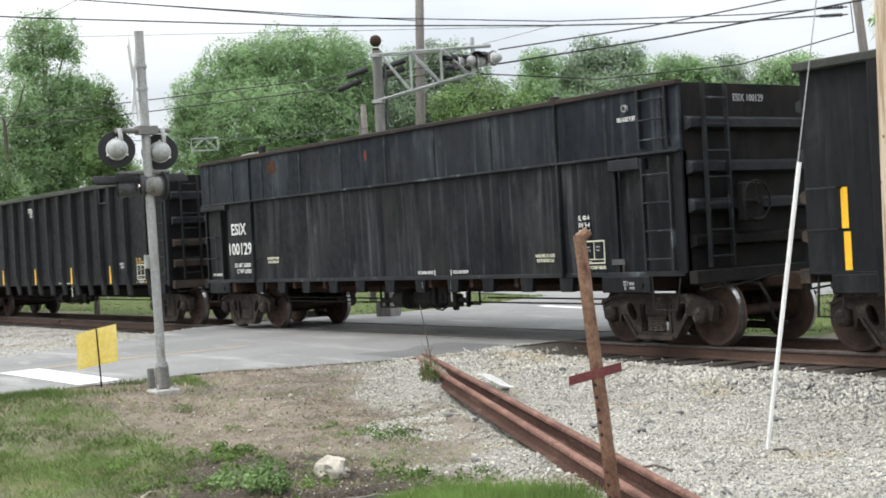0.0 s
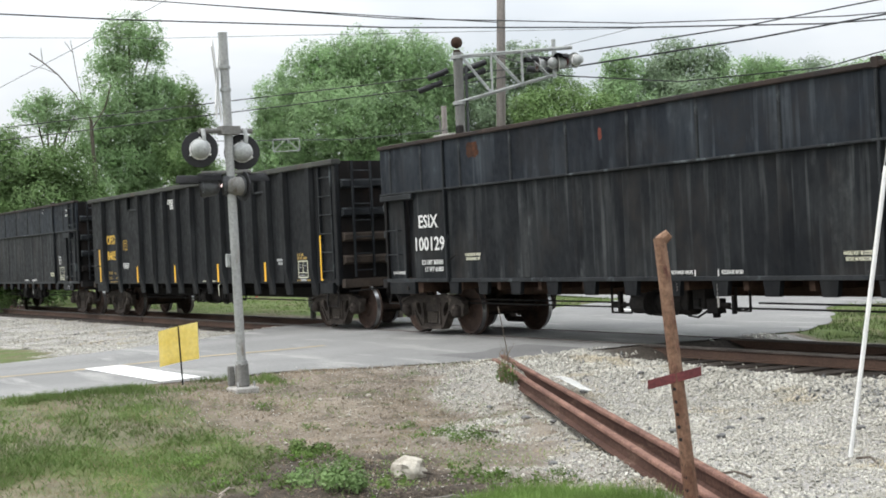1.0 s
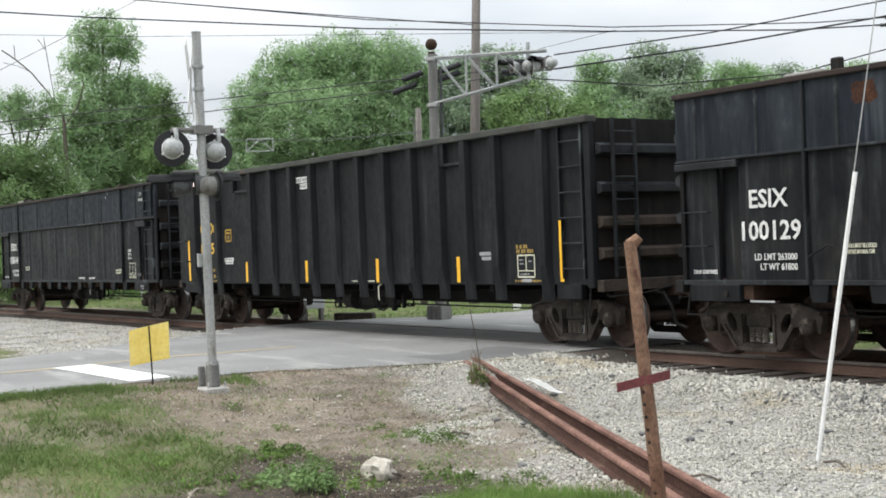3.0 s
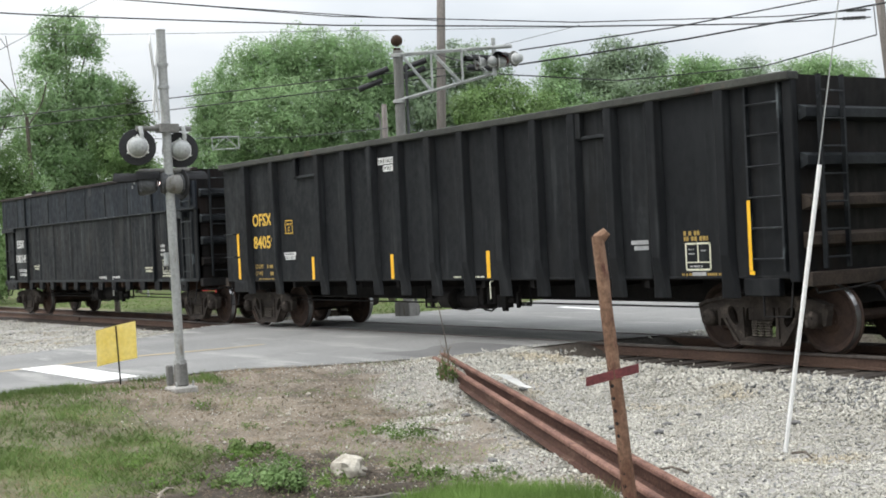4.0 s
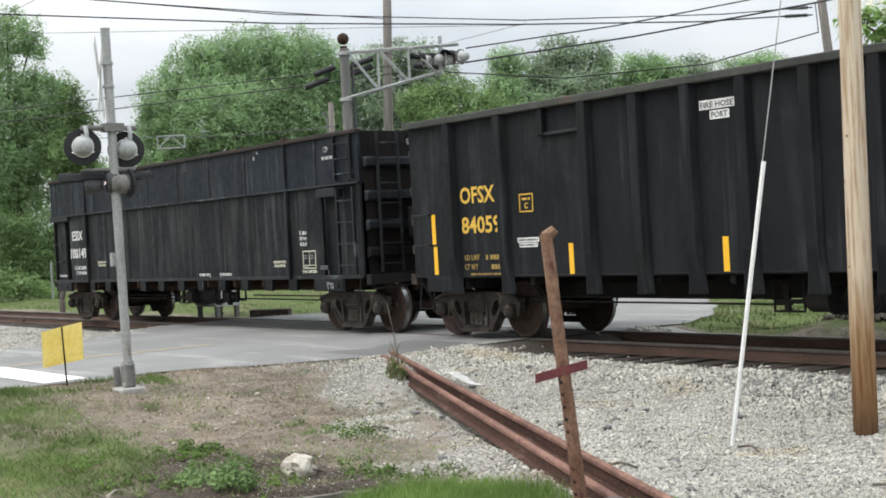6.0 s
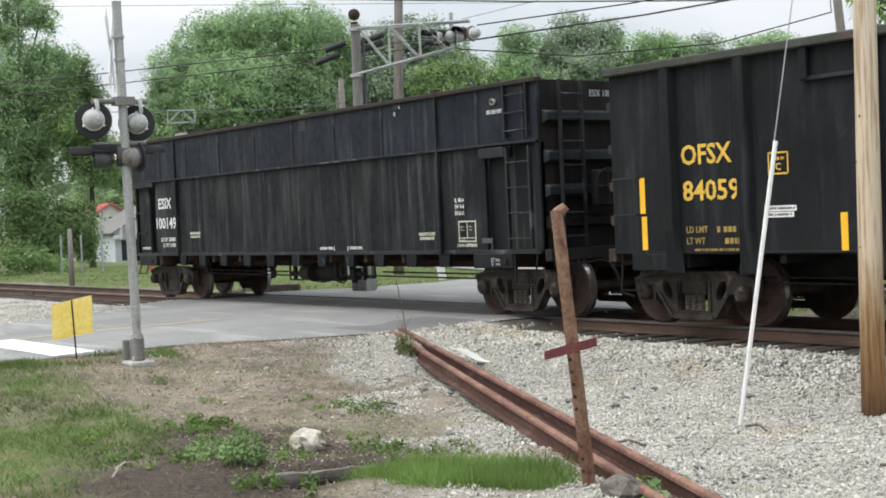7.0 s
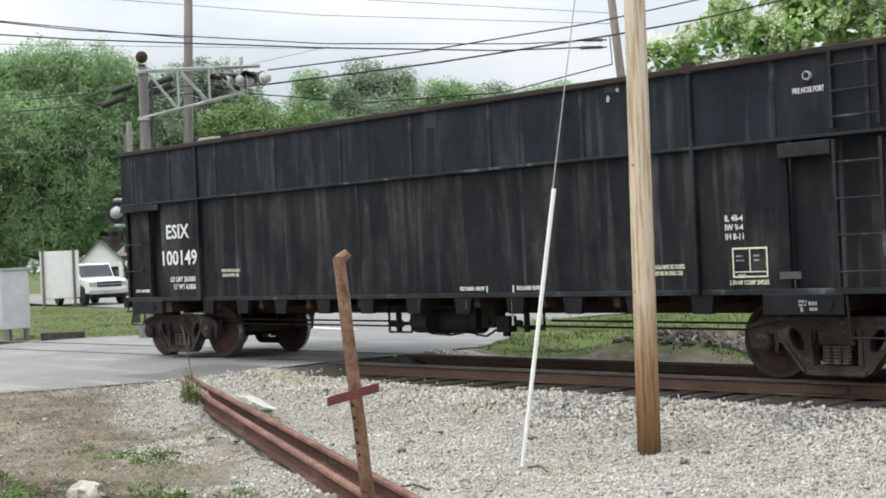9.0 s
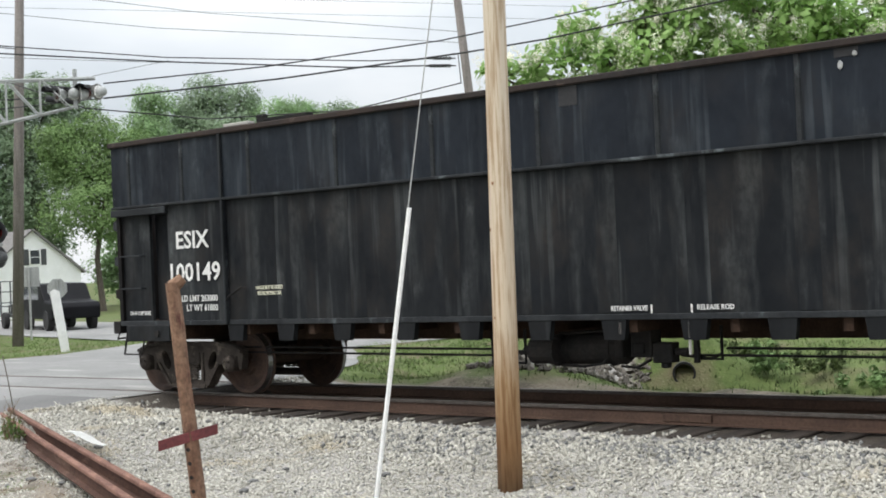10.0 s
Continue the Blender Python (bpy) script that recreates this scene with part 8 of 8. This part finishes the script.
# ---------------------------------------------------------------- houses, fence and vehicles beyond the street
def house(x, y, turn, width, length, eave, apex, wall, roof, label, window_at=(0, 2.5), porch=False, shutters=True, base=None):
    """Gable wall faces -y in its own space."""
    z0 = float(land(np.array(x), np.array(y))) if base is None else base
    h = thing("house", label, "house", "houses beyond the street", pose(x, y, z0 - 0.05, 0, 0, turn))
    w = width / 2
    bm = bmesh.new()
    prism(bm, [(-w, 0), (w, 0), (w, eave), (0, apex), (-w, eave)], 0, length)
    part("wall", bm, wall, h)
    bm = bmesh.new()
    z = 0.3
    while z < apex - 0.1:
        half = w if z < eave else w * (apex - z) / (apex - eave)
        box(bm, -half, half, -0.02, 0.0, z - 0.02, z)
        z += 0.2
    part("siding", bm, wall, h, "horizontal siding boards")
    t = 0.12
    for s in (-1, 1):
        bm = bmesh.new()
        d = Vector((s * w, 0, eave)) - Vector((0, 0, apex))
        over = d.normalized() * 0.35
        nrm = Vector((-d.z * s, 0, abs(d.x))).normalized() * t
        nrm = Vector((abs(d.z) * s, 0, abs(d.x))).normalized() * t
        pts = [Vector((0, 0, apex)), Vector((s * w, 0, eave)) + over]
        vs = []
        for yy in (-0.3, length + 0.3):
            for p in (pts[0], pts[1], pts[1] + nrm, pts[0] + nrm):
                vs.append(bm.verts.new((p.x, yy, p.z)))
        for f in ((0, 1, 2, 3), (4, 7, 6, 5), (0, 4, 5, 1), (1, 5, 6, 2), (2, 6, 7, 3), (3, 7, 4, 0)):
            bm.faces.new([vs[i] for i in f])
        bmesh.ops.recalc_face_normals(bm, faces=bm.faces[:])
        part("roof_slope", bm, roof, h)
    wx, wz = window_at
    win = part("window", boxed(wx - 0.42, wx + 0.42, -0.05, 0.0, wz - 0.55, wz + 0.55), M["pvc"], h, "white-framed window")
    for a, b in ((-0.5, -0.02), (0.02, 0.5)):
        part("pane", boxed(wx - 0.34, wx + 0.34, -0.06, -0.045, wz + a, wz + b), M["window_dark"], win, "dark glass pane")
    if shutters:
        for s in (-1, 1):
            part("shutter", boxed(wx + s * 0.66 - 0.2, wx + s * 0.66 + 0.2, -0.06, -0.001, wz - 0.58, wz + 0.58, bevel=0.01), M["dark_grey"], h, "dark shutter")
    return h


M["window_dark"] = surface("dark_glass", (0.02, 0.025, 0.03), (0.04, 0.045, 0.05), 2, 0.08, bump=0)
M["siding_white"] = surface("white_siding", (0.78, 0.785, 0.775), (0.86, 0.865, 0.855), 1, 0.7, fine=12, fine_amount=0.05, bump=0.05)
M["siding_cream"] = surface("cream_siding", (0.56, 0.54, 0.46), (0.66, 0.64, 0.56), 1, 0.7, fine=12, fine_amount=0.06, bump=0.05)
M["siding_grey"] = surface("blue_grey_siding", (0.42, 0.45, 0.48), (0.50, 0.53, 0.56), 1, 0.7, fine=12, fine_amount=0.08, bump=0.05)
M["roof_grey"] = surface("grey_shingle_roof", (0.13, 0.125, 0.12), (0.20, 0.19, 0.185), 3, 0.95, stretch=(1, 1, 3), fine=14, fine_amount=0.25, bump=0.3)
M["roof_red"] = surface("red_metal_roof", (0.36, 0.075, 0.065), (0.46, 0.11, 0.09), 2, 0.6, fine=12, bump=0.05)
M["red_paint"] = surface("red_paint", (0.42, 0.035, 0.04), (0.52, 0.05, 0.055), 3, 0.5, fine=20, fine_amount=0.1, bump=0.03)
M["car_white"] = surface("white_car_paint", (0.68, 0.69, 0.69), (0.76, 0.77, 0.77), 1, 0.25, fine=8, fine_amount=0.03, bump=0)
M["car_night"] = surface("black_car_paint", (0.006, 0.006, 0.007), (0.010, 0.010, 0.012), 1, 0.5, fine=8, fine_amount=0.03, bump=0, spec=0.1)
M["tyre"] = surface("tyre_rubber", (0.018, 0.018, 0.018), (0.03, 0.03, 0.03), 5, 0.85, bump=0.05)
M["chain_link"] = surface("grey_fence_steel", (0.24, 0.25, 0.25), (0.33, 0.34, 0.34), 3, 0.6, metal=0.3, bump=0)


def wheel(parent, x, y, z, r=0.38, w=0.24):
    s = 1 if y > 0 else -1
    bm = bmesh.new()
    lathe(bm, [(-w / 2, r * 0.62), (-w / 2, r * 0.95), (-w / 2 + 0.03, r), (w / 2 - 0.03, r), (w / 2, r * 0.95), (w / 2, r * 0.62)], 24)
    t = part("wheel", bm, M["tyre"], parent, "black tyre on a steel wheel", at=pose(x, y, z))
    bm = bmesh.new()
    lathe(bm, [(s * w * 0.35, r * 0.62), (s * w * 0.40, r * 0.45), (s * w * 0.30, r * 0.12)], 20)
    part("rim", bm, M["galv"], t)


def pickup():
    """White pickup; its nose points to +x in its own space."""
    v = thing("pickup_truck", "white pickup truck with a dark grille parked on the street", "pickup truck", at=pose(-57.0, 33.4, -0.085, 0, 0, -11))
    bm = bmesh.new()
    prism(bm, [(-2.7, 0.62), (-2.2, 0.62), (-2.12, 0.80), (-1.75, 0.92), (-1.38, 0.80), (-1.3, 0.50), (1.3, 0.50), (1.38, 0.80), (1.75, 0.92), (2.12, 0.80), (2.2, 0.55),
               (2.62, 0.55), (2.68, 0.75), (2.62, 1.10), (1.2, 1.24), (-0.9, 1.26), (-0.92, 1.30), (-2.7, 1.30)], -0.97, 0.97)
    part("body", softened(bm, 0.04, 2), M["car_white"], v)
    bm = bmesh.new()
    prism(bm, [(1.15, 1.20), (0.50, 1.88), (-0.75, 1.90), (-0.92, 1.20)], -0.84, 0.84)
    part("cab", softened(bm, 0.05, 2), M["car_white"], v)
    bm = bmesh.new()
    prism(bm, [(1.06, 1.30), (0.55, 1.82), (0.50, 1.80), (1.01, 1.28)], -0.76, 0.76)
    for q in bm.verts:
        q.co.x += 0.05
    part("windscreen", bm, M["window_dark"], v, "dark sloping windscreen")
    part("underbody", boxed(-2.5, 2.5, -0.80, 0.80, 0.32, 0.56), M["tyre"], v)
    for s in (-1, 1):
        part("side_window", boxed(-0.70, 0.50, *sorted((s * 0.835, s * 0.865)), 1.32, 1.76, bevel=0.01), M["window_dark"], v)
        part("headlamp", boxed(2.60, 2.69, *sorted((s * 0.60, s * 0.93)), 0.86, 1.04, bevel=0.01), M["alu"], v, "rectangular headlamp")
        for x in (-1.75, 1.75):
            wheel(v, x, s * 0.86, 0.38)
        part("mirror", boxed(0.72, 0.84, *sorted((s * 0.98, s * 1.16)), 1.28, 1.52, bevel=0.02), M["dark_grey"], v)
    part("grille", boxed(2.60, 2.70, -0.57, 0.57, 0.82, 1.05, bevel=0.01), M["hood_black"], v, "dark grille")
    part("grille_bar", boxed(2.69, 2.715, -0.57, 0.57, 0.92, 0.95), M["alu"], v)
    part("bumper", boxed(2.62, 2.80, -0.97, 0.97, 0.50, 0.70, bevel=0.03), M["alu"], v, "pale front bumper")


def suv():
    v = thing("suv", "black sport utility vehicle parked on the street", "car", at=pose(-44.6, 32.2, -0.085, 0, 0, -20))
    bm = bmesh.new()
    prism(bm, [(-2.2, 0.42), (2.2, 0.42), (2.25, 0.85), (2.1, 1.02), (1.15, 1.10), (0.55, 1.72), (-1.9, 1.76), (-2.22, 1.1)], -0.90, 0.90)
    part("body", softened(bm, 0.06, 2), M["car_night"], v)
    for s in (-1, 1):
        part("side_window", boxed(-1.75, 0.45, *sorted((s * 0.885, s * 0.912)), 1.14, 1.62, bevel=0.01), M["window_glass"], v)
        for x in (-1.4, 1.4):
            wheel(v, x, s * 0.80, 0.37)
    t = thing("utility_trailer", "low utility trailer with a mesh gate behind the car", "trailer", at=pose(-48.3, 33.5, -0.085, 0, 0, -20))
    part("bed", boxed(-1.6, 1.4, -0.85, 0.85, 0.46, 0.56), M["dark_grey"], t)
    for s in (-1, 1):
        part("side_rail", boxed(-1.6, 1.4, *sorted((s * 0.82, s * 0.87)), 0.86, 0.91), M["dark_grey"], t)
        wheel(t, -0.2, s * 0.98, 0.33, 0.33, 0.2)
        for x in (-1.5, -0.1, 1.3):
            part("stake", boxed(x - 0.03, x + 0.03, *sorted((s * 0.82, s * 0.87)), 0.5, 0.95), M["dark_grey"], t)
    bm = bmesh.new()
    for yy in (-0.8, -0.4, 0.0, 0.4, 0.8):
        box(bm, -1.64, -1.60, yy - 0.025, yy + 0.025, 0.5, 1.9)
    for zz in (0.55, 1.0, 1.45, 1.87):
        box(bm, -1.645, -1.605, -0.82, 0.82, zz, zz + 0.04)
    part("tail_gate", bm, M["dark_grey"], t, "upright mesh ramp")
    bm = bmesh.new()
    rod(bm, (1.4, 0, 0.5), (2.1, 0, 0.48), 0.05, 8)
    part("drawbar", bm, M["dark_grey"], t)


def trailer_load():
    e = thing("garden_machine", "rusty garden machine with a dark engine carried on a trailer", "machine", at=pose(-48.4, 33.5, 0.475, 0, 0, -20))
    part("chassis", boxed(-0.85, 0.75, -0.45, 0.45, 0.12, 0.34, bevel=0.03), M["rust_spot"], e, "rusty frame")
    part("engine", boxed(-0.1, 0.55, -0.32, 0.32, 0.33, 0.78, bevel=0.05), M["dark_grey"], e, "dark engine block")
    part("seat", boxed(-0.7, -0.3, -0.25, 0.25, 0.34, 0.62, bevel=0.05), M["hood_black"], e)
    for x in (-0.6, 0.55):
        for s in (-1, 1):
            wheel(e, x, s * 0.48, 0.20, 0.20, 0.14)


M["window_glass"] = surface("tinted_glass", (0.03, 0.035, 0.04), (0.05, 0.055, 0.06), 2, 0.06, bump=0)


def build_far_side():
    k = 110 / 60
    # grey house; a flat black panel on its wall paints the porch's shade
    g = house(-99.6, 45.5, 80, 7.0, 9.0, 2.35, 4.35, M["siding_grey"], M["roof_grey"], "blue-grey house with a shingle gable roof and an attic air conditioner", (0.1, 3.1), shutters=True)
    part("air_conditioner", boxed(-0.25, 0.45, -0.35, -0.06, 2.50, 2.90, bevel=0.02), M["concrete"], g)
    part("porch_opening", boxed(-3.0, 1.2, -0.03, -0.022, 0.15, 1.75), M["hood_black"], g, "flat black panel for the shade of the porch")
    part("porch_beam", boxed(-3.6, 3.6, -0.5, -0.03, 1.80, 2.05, bevel=0.02), M["siding_grey"], g)
    house(-110.1, 45.9, 82, 6.0, 8.0, 2.9, 4.75, M["siding_cream"], M["roof_red"], "pale house with a red metal roof among trees", (0.2, 3.2), shutters=False)
    house(-86.5, 60.1, 76, 7.2, 8.5, 3.4, 6.4, M["siding_white"], M["roof_grey"], "white clapboard house with a grey roof and dark shutters", (0.15, 4.45))
    p = house(-91.0, 54.4, 60, 3.2, 8.0, 2.85, 4.45, M["siding_white"], M["roof_grey"], "small white house with a columned gable porch", (0.0, 1.5), shutters=False)
    # dark sheet on the wall in place of the porch's shade
    part("porch_opening", boxed(-1.25, 1.25, -0.07, -0.03, 0.3, 2.5), M["window_dark"], p, "flat dark panel for the shade of the porch")
    for x in (-1.35, -0.45, 0.45, 1.35):
        part("column", boxed(x - 0.12, x + 0.12, -0.22, -0.071, 0.1, 2.8, bevel=0.02), M["pvc"], p, "white porch column")
    # red frame on the lawn and painted notice board
    r = thing("red_frame", "red tubular frame with a dark panel standing on the grass", "frame", at=pose(-53.2, 24.3, -0.14, 0, 0, 66))
    for x in (-0.42, 0.42):
        part("upright", boxed(x - 0.04, x + 0.04, -0.04, 0.04, 0, 1.5, bevel=0.01), M["red_paint"], r)
    for z in (0.25, 1.46):
        part("crossbar", boxed(-0.42, 0.42, -0.03, 0.03, z - 0.03, z + 0.03, bevel=0.01), M["red_paint"], r)
    part("panel", boxed(-0.22, 0.22, -0.02, 0.02, 0.72, 1.40), M["dark_grey"], r)
    s = thing("notice_board", "white printed board with dark unreadable lines on posts", "sign", at=pose(-55.2, 26.3, -0.14, 0, 0, 64))
    part("panel", boxed(-0.62, 0.62, -0.02, 0.02, 0.50, 1.86, bevel=0.008), M["pvc"], s, "white panel")
    for x in (-0.55, 0.55):
        part("leg", boxed(x - 0.04, x + 0.04, 0.02, 0.09, -0.1, 1.8), M["galv"], s)
    bars([(-0.54, 0.54, 1.58, 1.76)], M["dark_grey"], s, -0.0205)
    bars([(-0.18, 0.55, 1.34, 1.44), (-0.18, 0.5, 1.16, 1.25), (-0.05, 0.5, 0.98, 1.07)], M["grey_stencil"], s, -0.0205)
    bars([(-0.54, 0.54, 0.62, 0.78)], M["dark_grey"], s, -0.0205)
    bd = thing("blank_board", "back of a large white board on two posts", "sign", at=pose(-55.9, 31.3, -0.12, 0, 0, 62))
    part("panel", boxed(-0.85, 0.85, 0.0, 0.03, 0.42, 2.55, bevel=0.008), M["pvc"], bd)
    for x in (-0.72, 0.62):
        part("leg", boxed(x - 0.06, x + 0.06, -0.08, -0.001, -0.1, 2.6), M["pole_old"], bd)
    # fence posts
    for i in range(3):
        f = thing("fence_post", "grey steel fence post on the lawn", "post", "fence posts on the lawn", pose(-56.5 - 0.95 * i, 23.1 - 0.55 * i, -0.14))
        bm = bmesh.new()
        rod(bm, (0, 0, -0.1), (0, 0, 1.65), 0.045, 8)
        part("tube", bm, M["chain_link"], f)
    # road signs seen from behind and a white marker post
    for x, y, z0, z1, wd, name, label, mt in ((-38.9, 27.0, 1.73, 2.35, 0.64, "road_sign", "back of a square metal road sign on a post", "galv"), (-37.7, 27.2, 1.33, 1.93, 0.61, "stop_sign", "grey back of an eight-sided stop sign on a post", "galv")):
        sg = thing(name, label, "sign", "road signs on the street", pose(x, y, -0.14, 0, 0, 55))
        bm = bmesh.new()
        rod(bm, (0, 0, -0.1), (0, 0, z1), 0.035, 8)
        part("post", bm, M["galv"], sg)
        bm = bmesh.new()
        n = 8 if name == "stop_sign" else 4
        rr = wd / 2 / math.cos(math.pi / n)
        zc = (z0 + z1) / 2
        prism(bm, [(rr * math.cos(math.pi / n + 2 * math.pi * i / n), zc + rr * math.sin(math.pi / n + 2 * math.pi * i / n)) for i in range(n)], 0.04, 0.046)
        part("plate", bm, M[mt], sg)
    mk = thing("marker_post", "leaning white flat marker post by the road", "post", at=pose(-30.35, 22.13, -0.16, 0, 0, 58))
    bm = bmesh.new()
    prism(bm, [(-0.11, 0), (0.11, 0), (-0.10, 1.62), (-0.24, 1.68), (-0.34, 1.60)], -0.012, 0.012)
    part("blade", softened(bm, 0.005), M["pvc"], mk)
    # culvert mouth in the far bank
    cv = thing("culvert_pipe", "corrugated drain pipe opening in the grassy bank", "pipe", at=pose(-11.1, 19.62, -0.16, 0, 0, 29.5))
    bm = bmesh.new()
    lathe(bm, [(0.9, 0.02), (0.9, 0.15), (-0.06, 0.15), (-0.06, 0.18), (0.9, 0.18)], 20)
    # barrel coloured black so that its mouth shows as a shaded hole
    part("barrel", bm, M["hood_black"], cv)
    pickup()
    suv()
    trailer_load()


build_near_signal()
build_cantilever()
build_cabinet()
build_scrap()
build_litter()
build_weeds()
build_poles()
build_far_side()
build_trees()
build_grass()
build_gravel()


def build_riprap():
    """Coarse stones heaped on the far bank."""
    rnd = random.Random(31)
    bm = bmesh.new()
    tri = ((0, 2, 4), (2, 1, 4), (1, 3, 4), (3, 0, 4), (2, 0, 5), (1, 2, 5), (3, 1, 5), (0, 3, 5))
    for i in range(900):
        a, q = rnd.uniform(0, 6.28), math.sqrt(rnd.random())
        x, y = -13.0 + 1.45 * q * math.cos(a), 19.0 + 1.6 * q * math.sin(a)
        z = float(land(np.array(x), np.array(y)))
        s = rnd.uniform(0.035, 0.085)
        R = Euler((rnd.uniform(0, 6), rnd.uniform(0, 6), rnd.uniform(0, 6))).to_matrix()
        vs = [bm.verts.new(Vector((x, y, z + 0.4 * s)) + R @ Vector(c) * s * rnd.uniform(0.6, 1.2)) for c in ((1.2, 0, 0), (-1.2, 0, 0), (0, 1, 0), (0, -1, 0), (0, 0, 0.7), (0, 0, -0.7))]
        for f in tri:
            bm.faces.new([vs[k] for k in f])
    tagged(part("riprap", bm, M["riprap"]), "heap of grey-brown broken stone on the grassy bank", "stones", kind="stuff")


build_riprap()


def run_at(t):
    ts, ss = [r[0] for r in RUN], [r[1] for r in RUN]
    return float(np.interp(t, ts, ss))


def motions():
    for car, sets, x0 in TRAIN:
        walk(car, [(t, pose(x0 + s, TRACK_Y, 0)) for t, s in RUN])
        for w in sets:
            x, z = w.location.x, w.location.z
            walk(w, [(k / 10, pose(x, 0, z, 0, math.degrees((run_at(k / 10) - RUN[0][1]) / 0.458), 0)) for k in range(0, 101)])


motions()
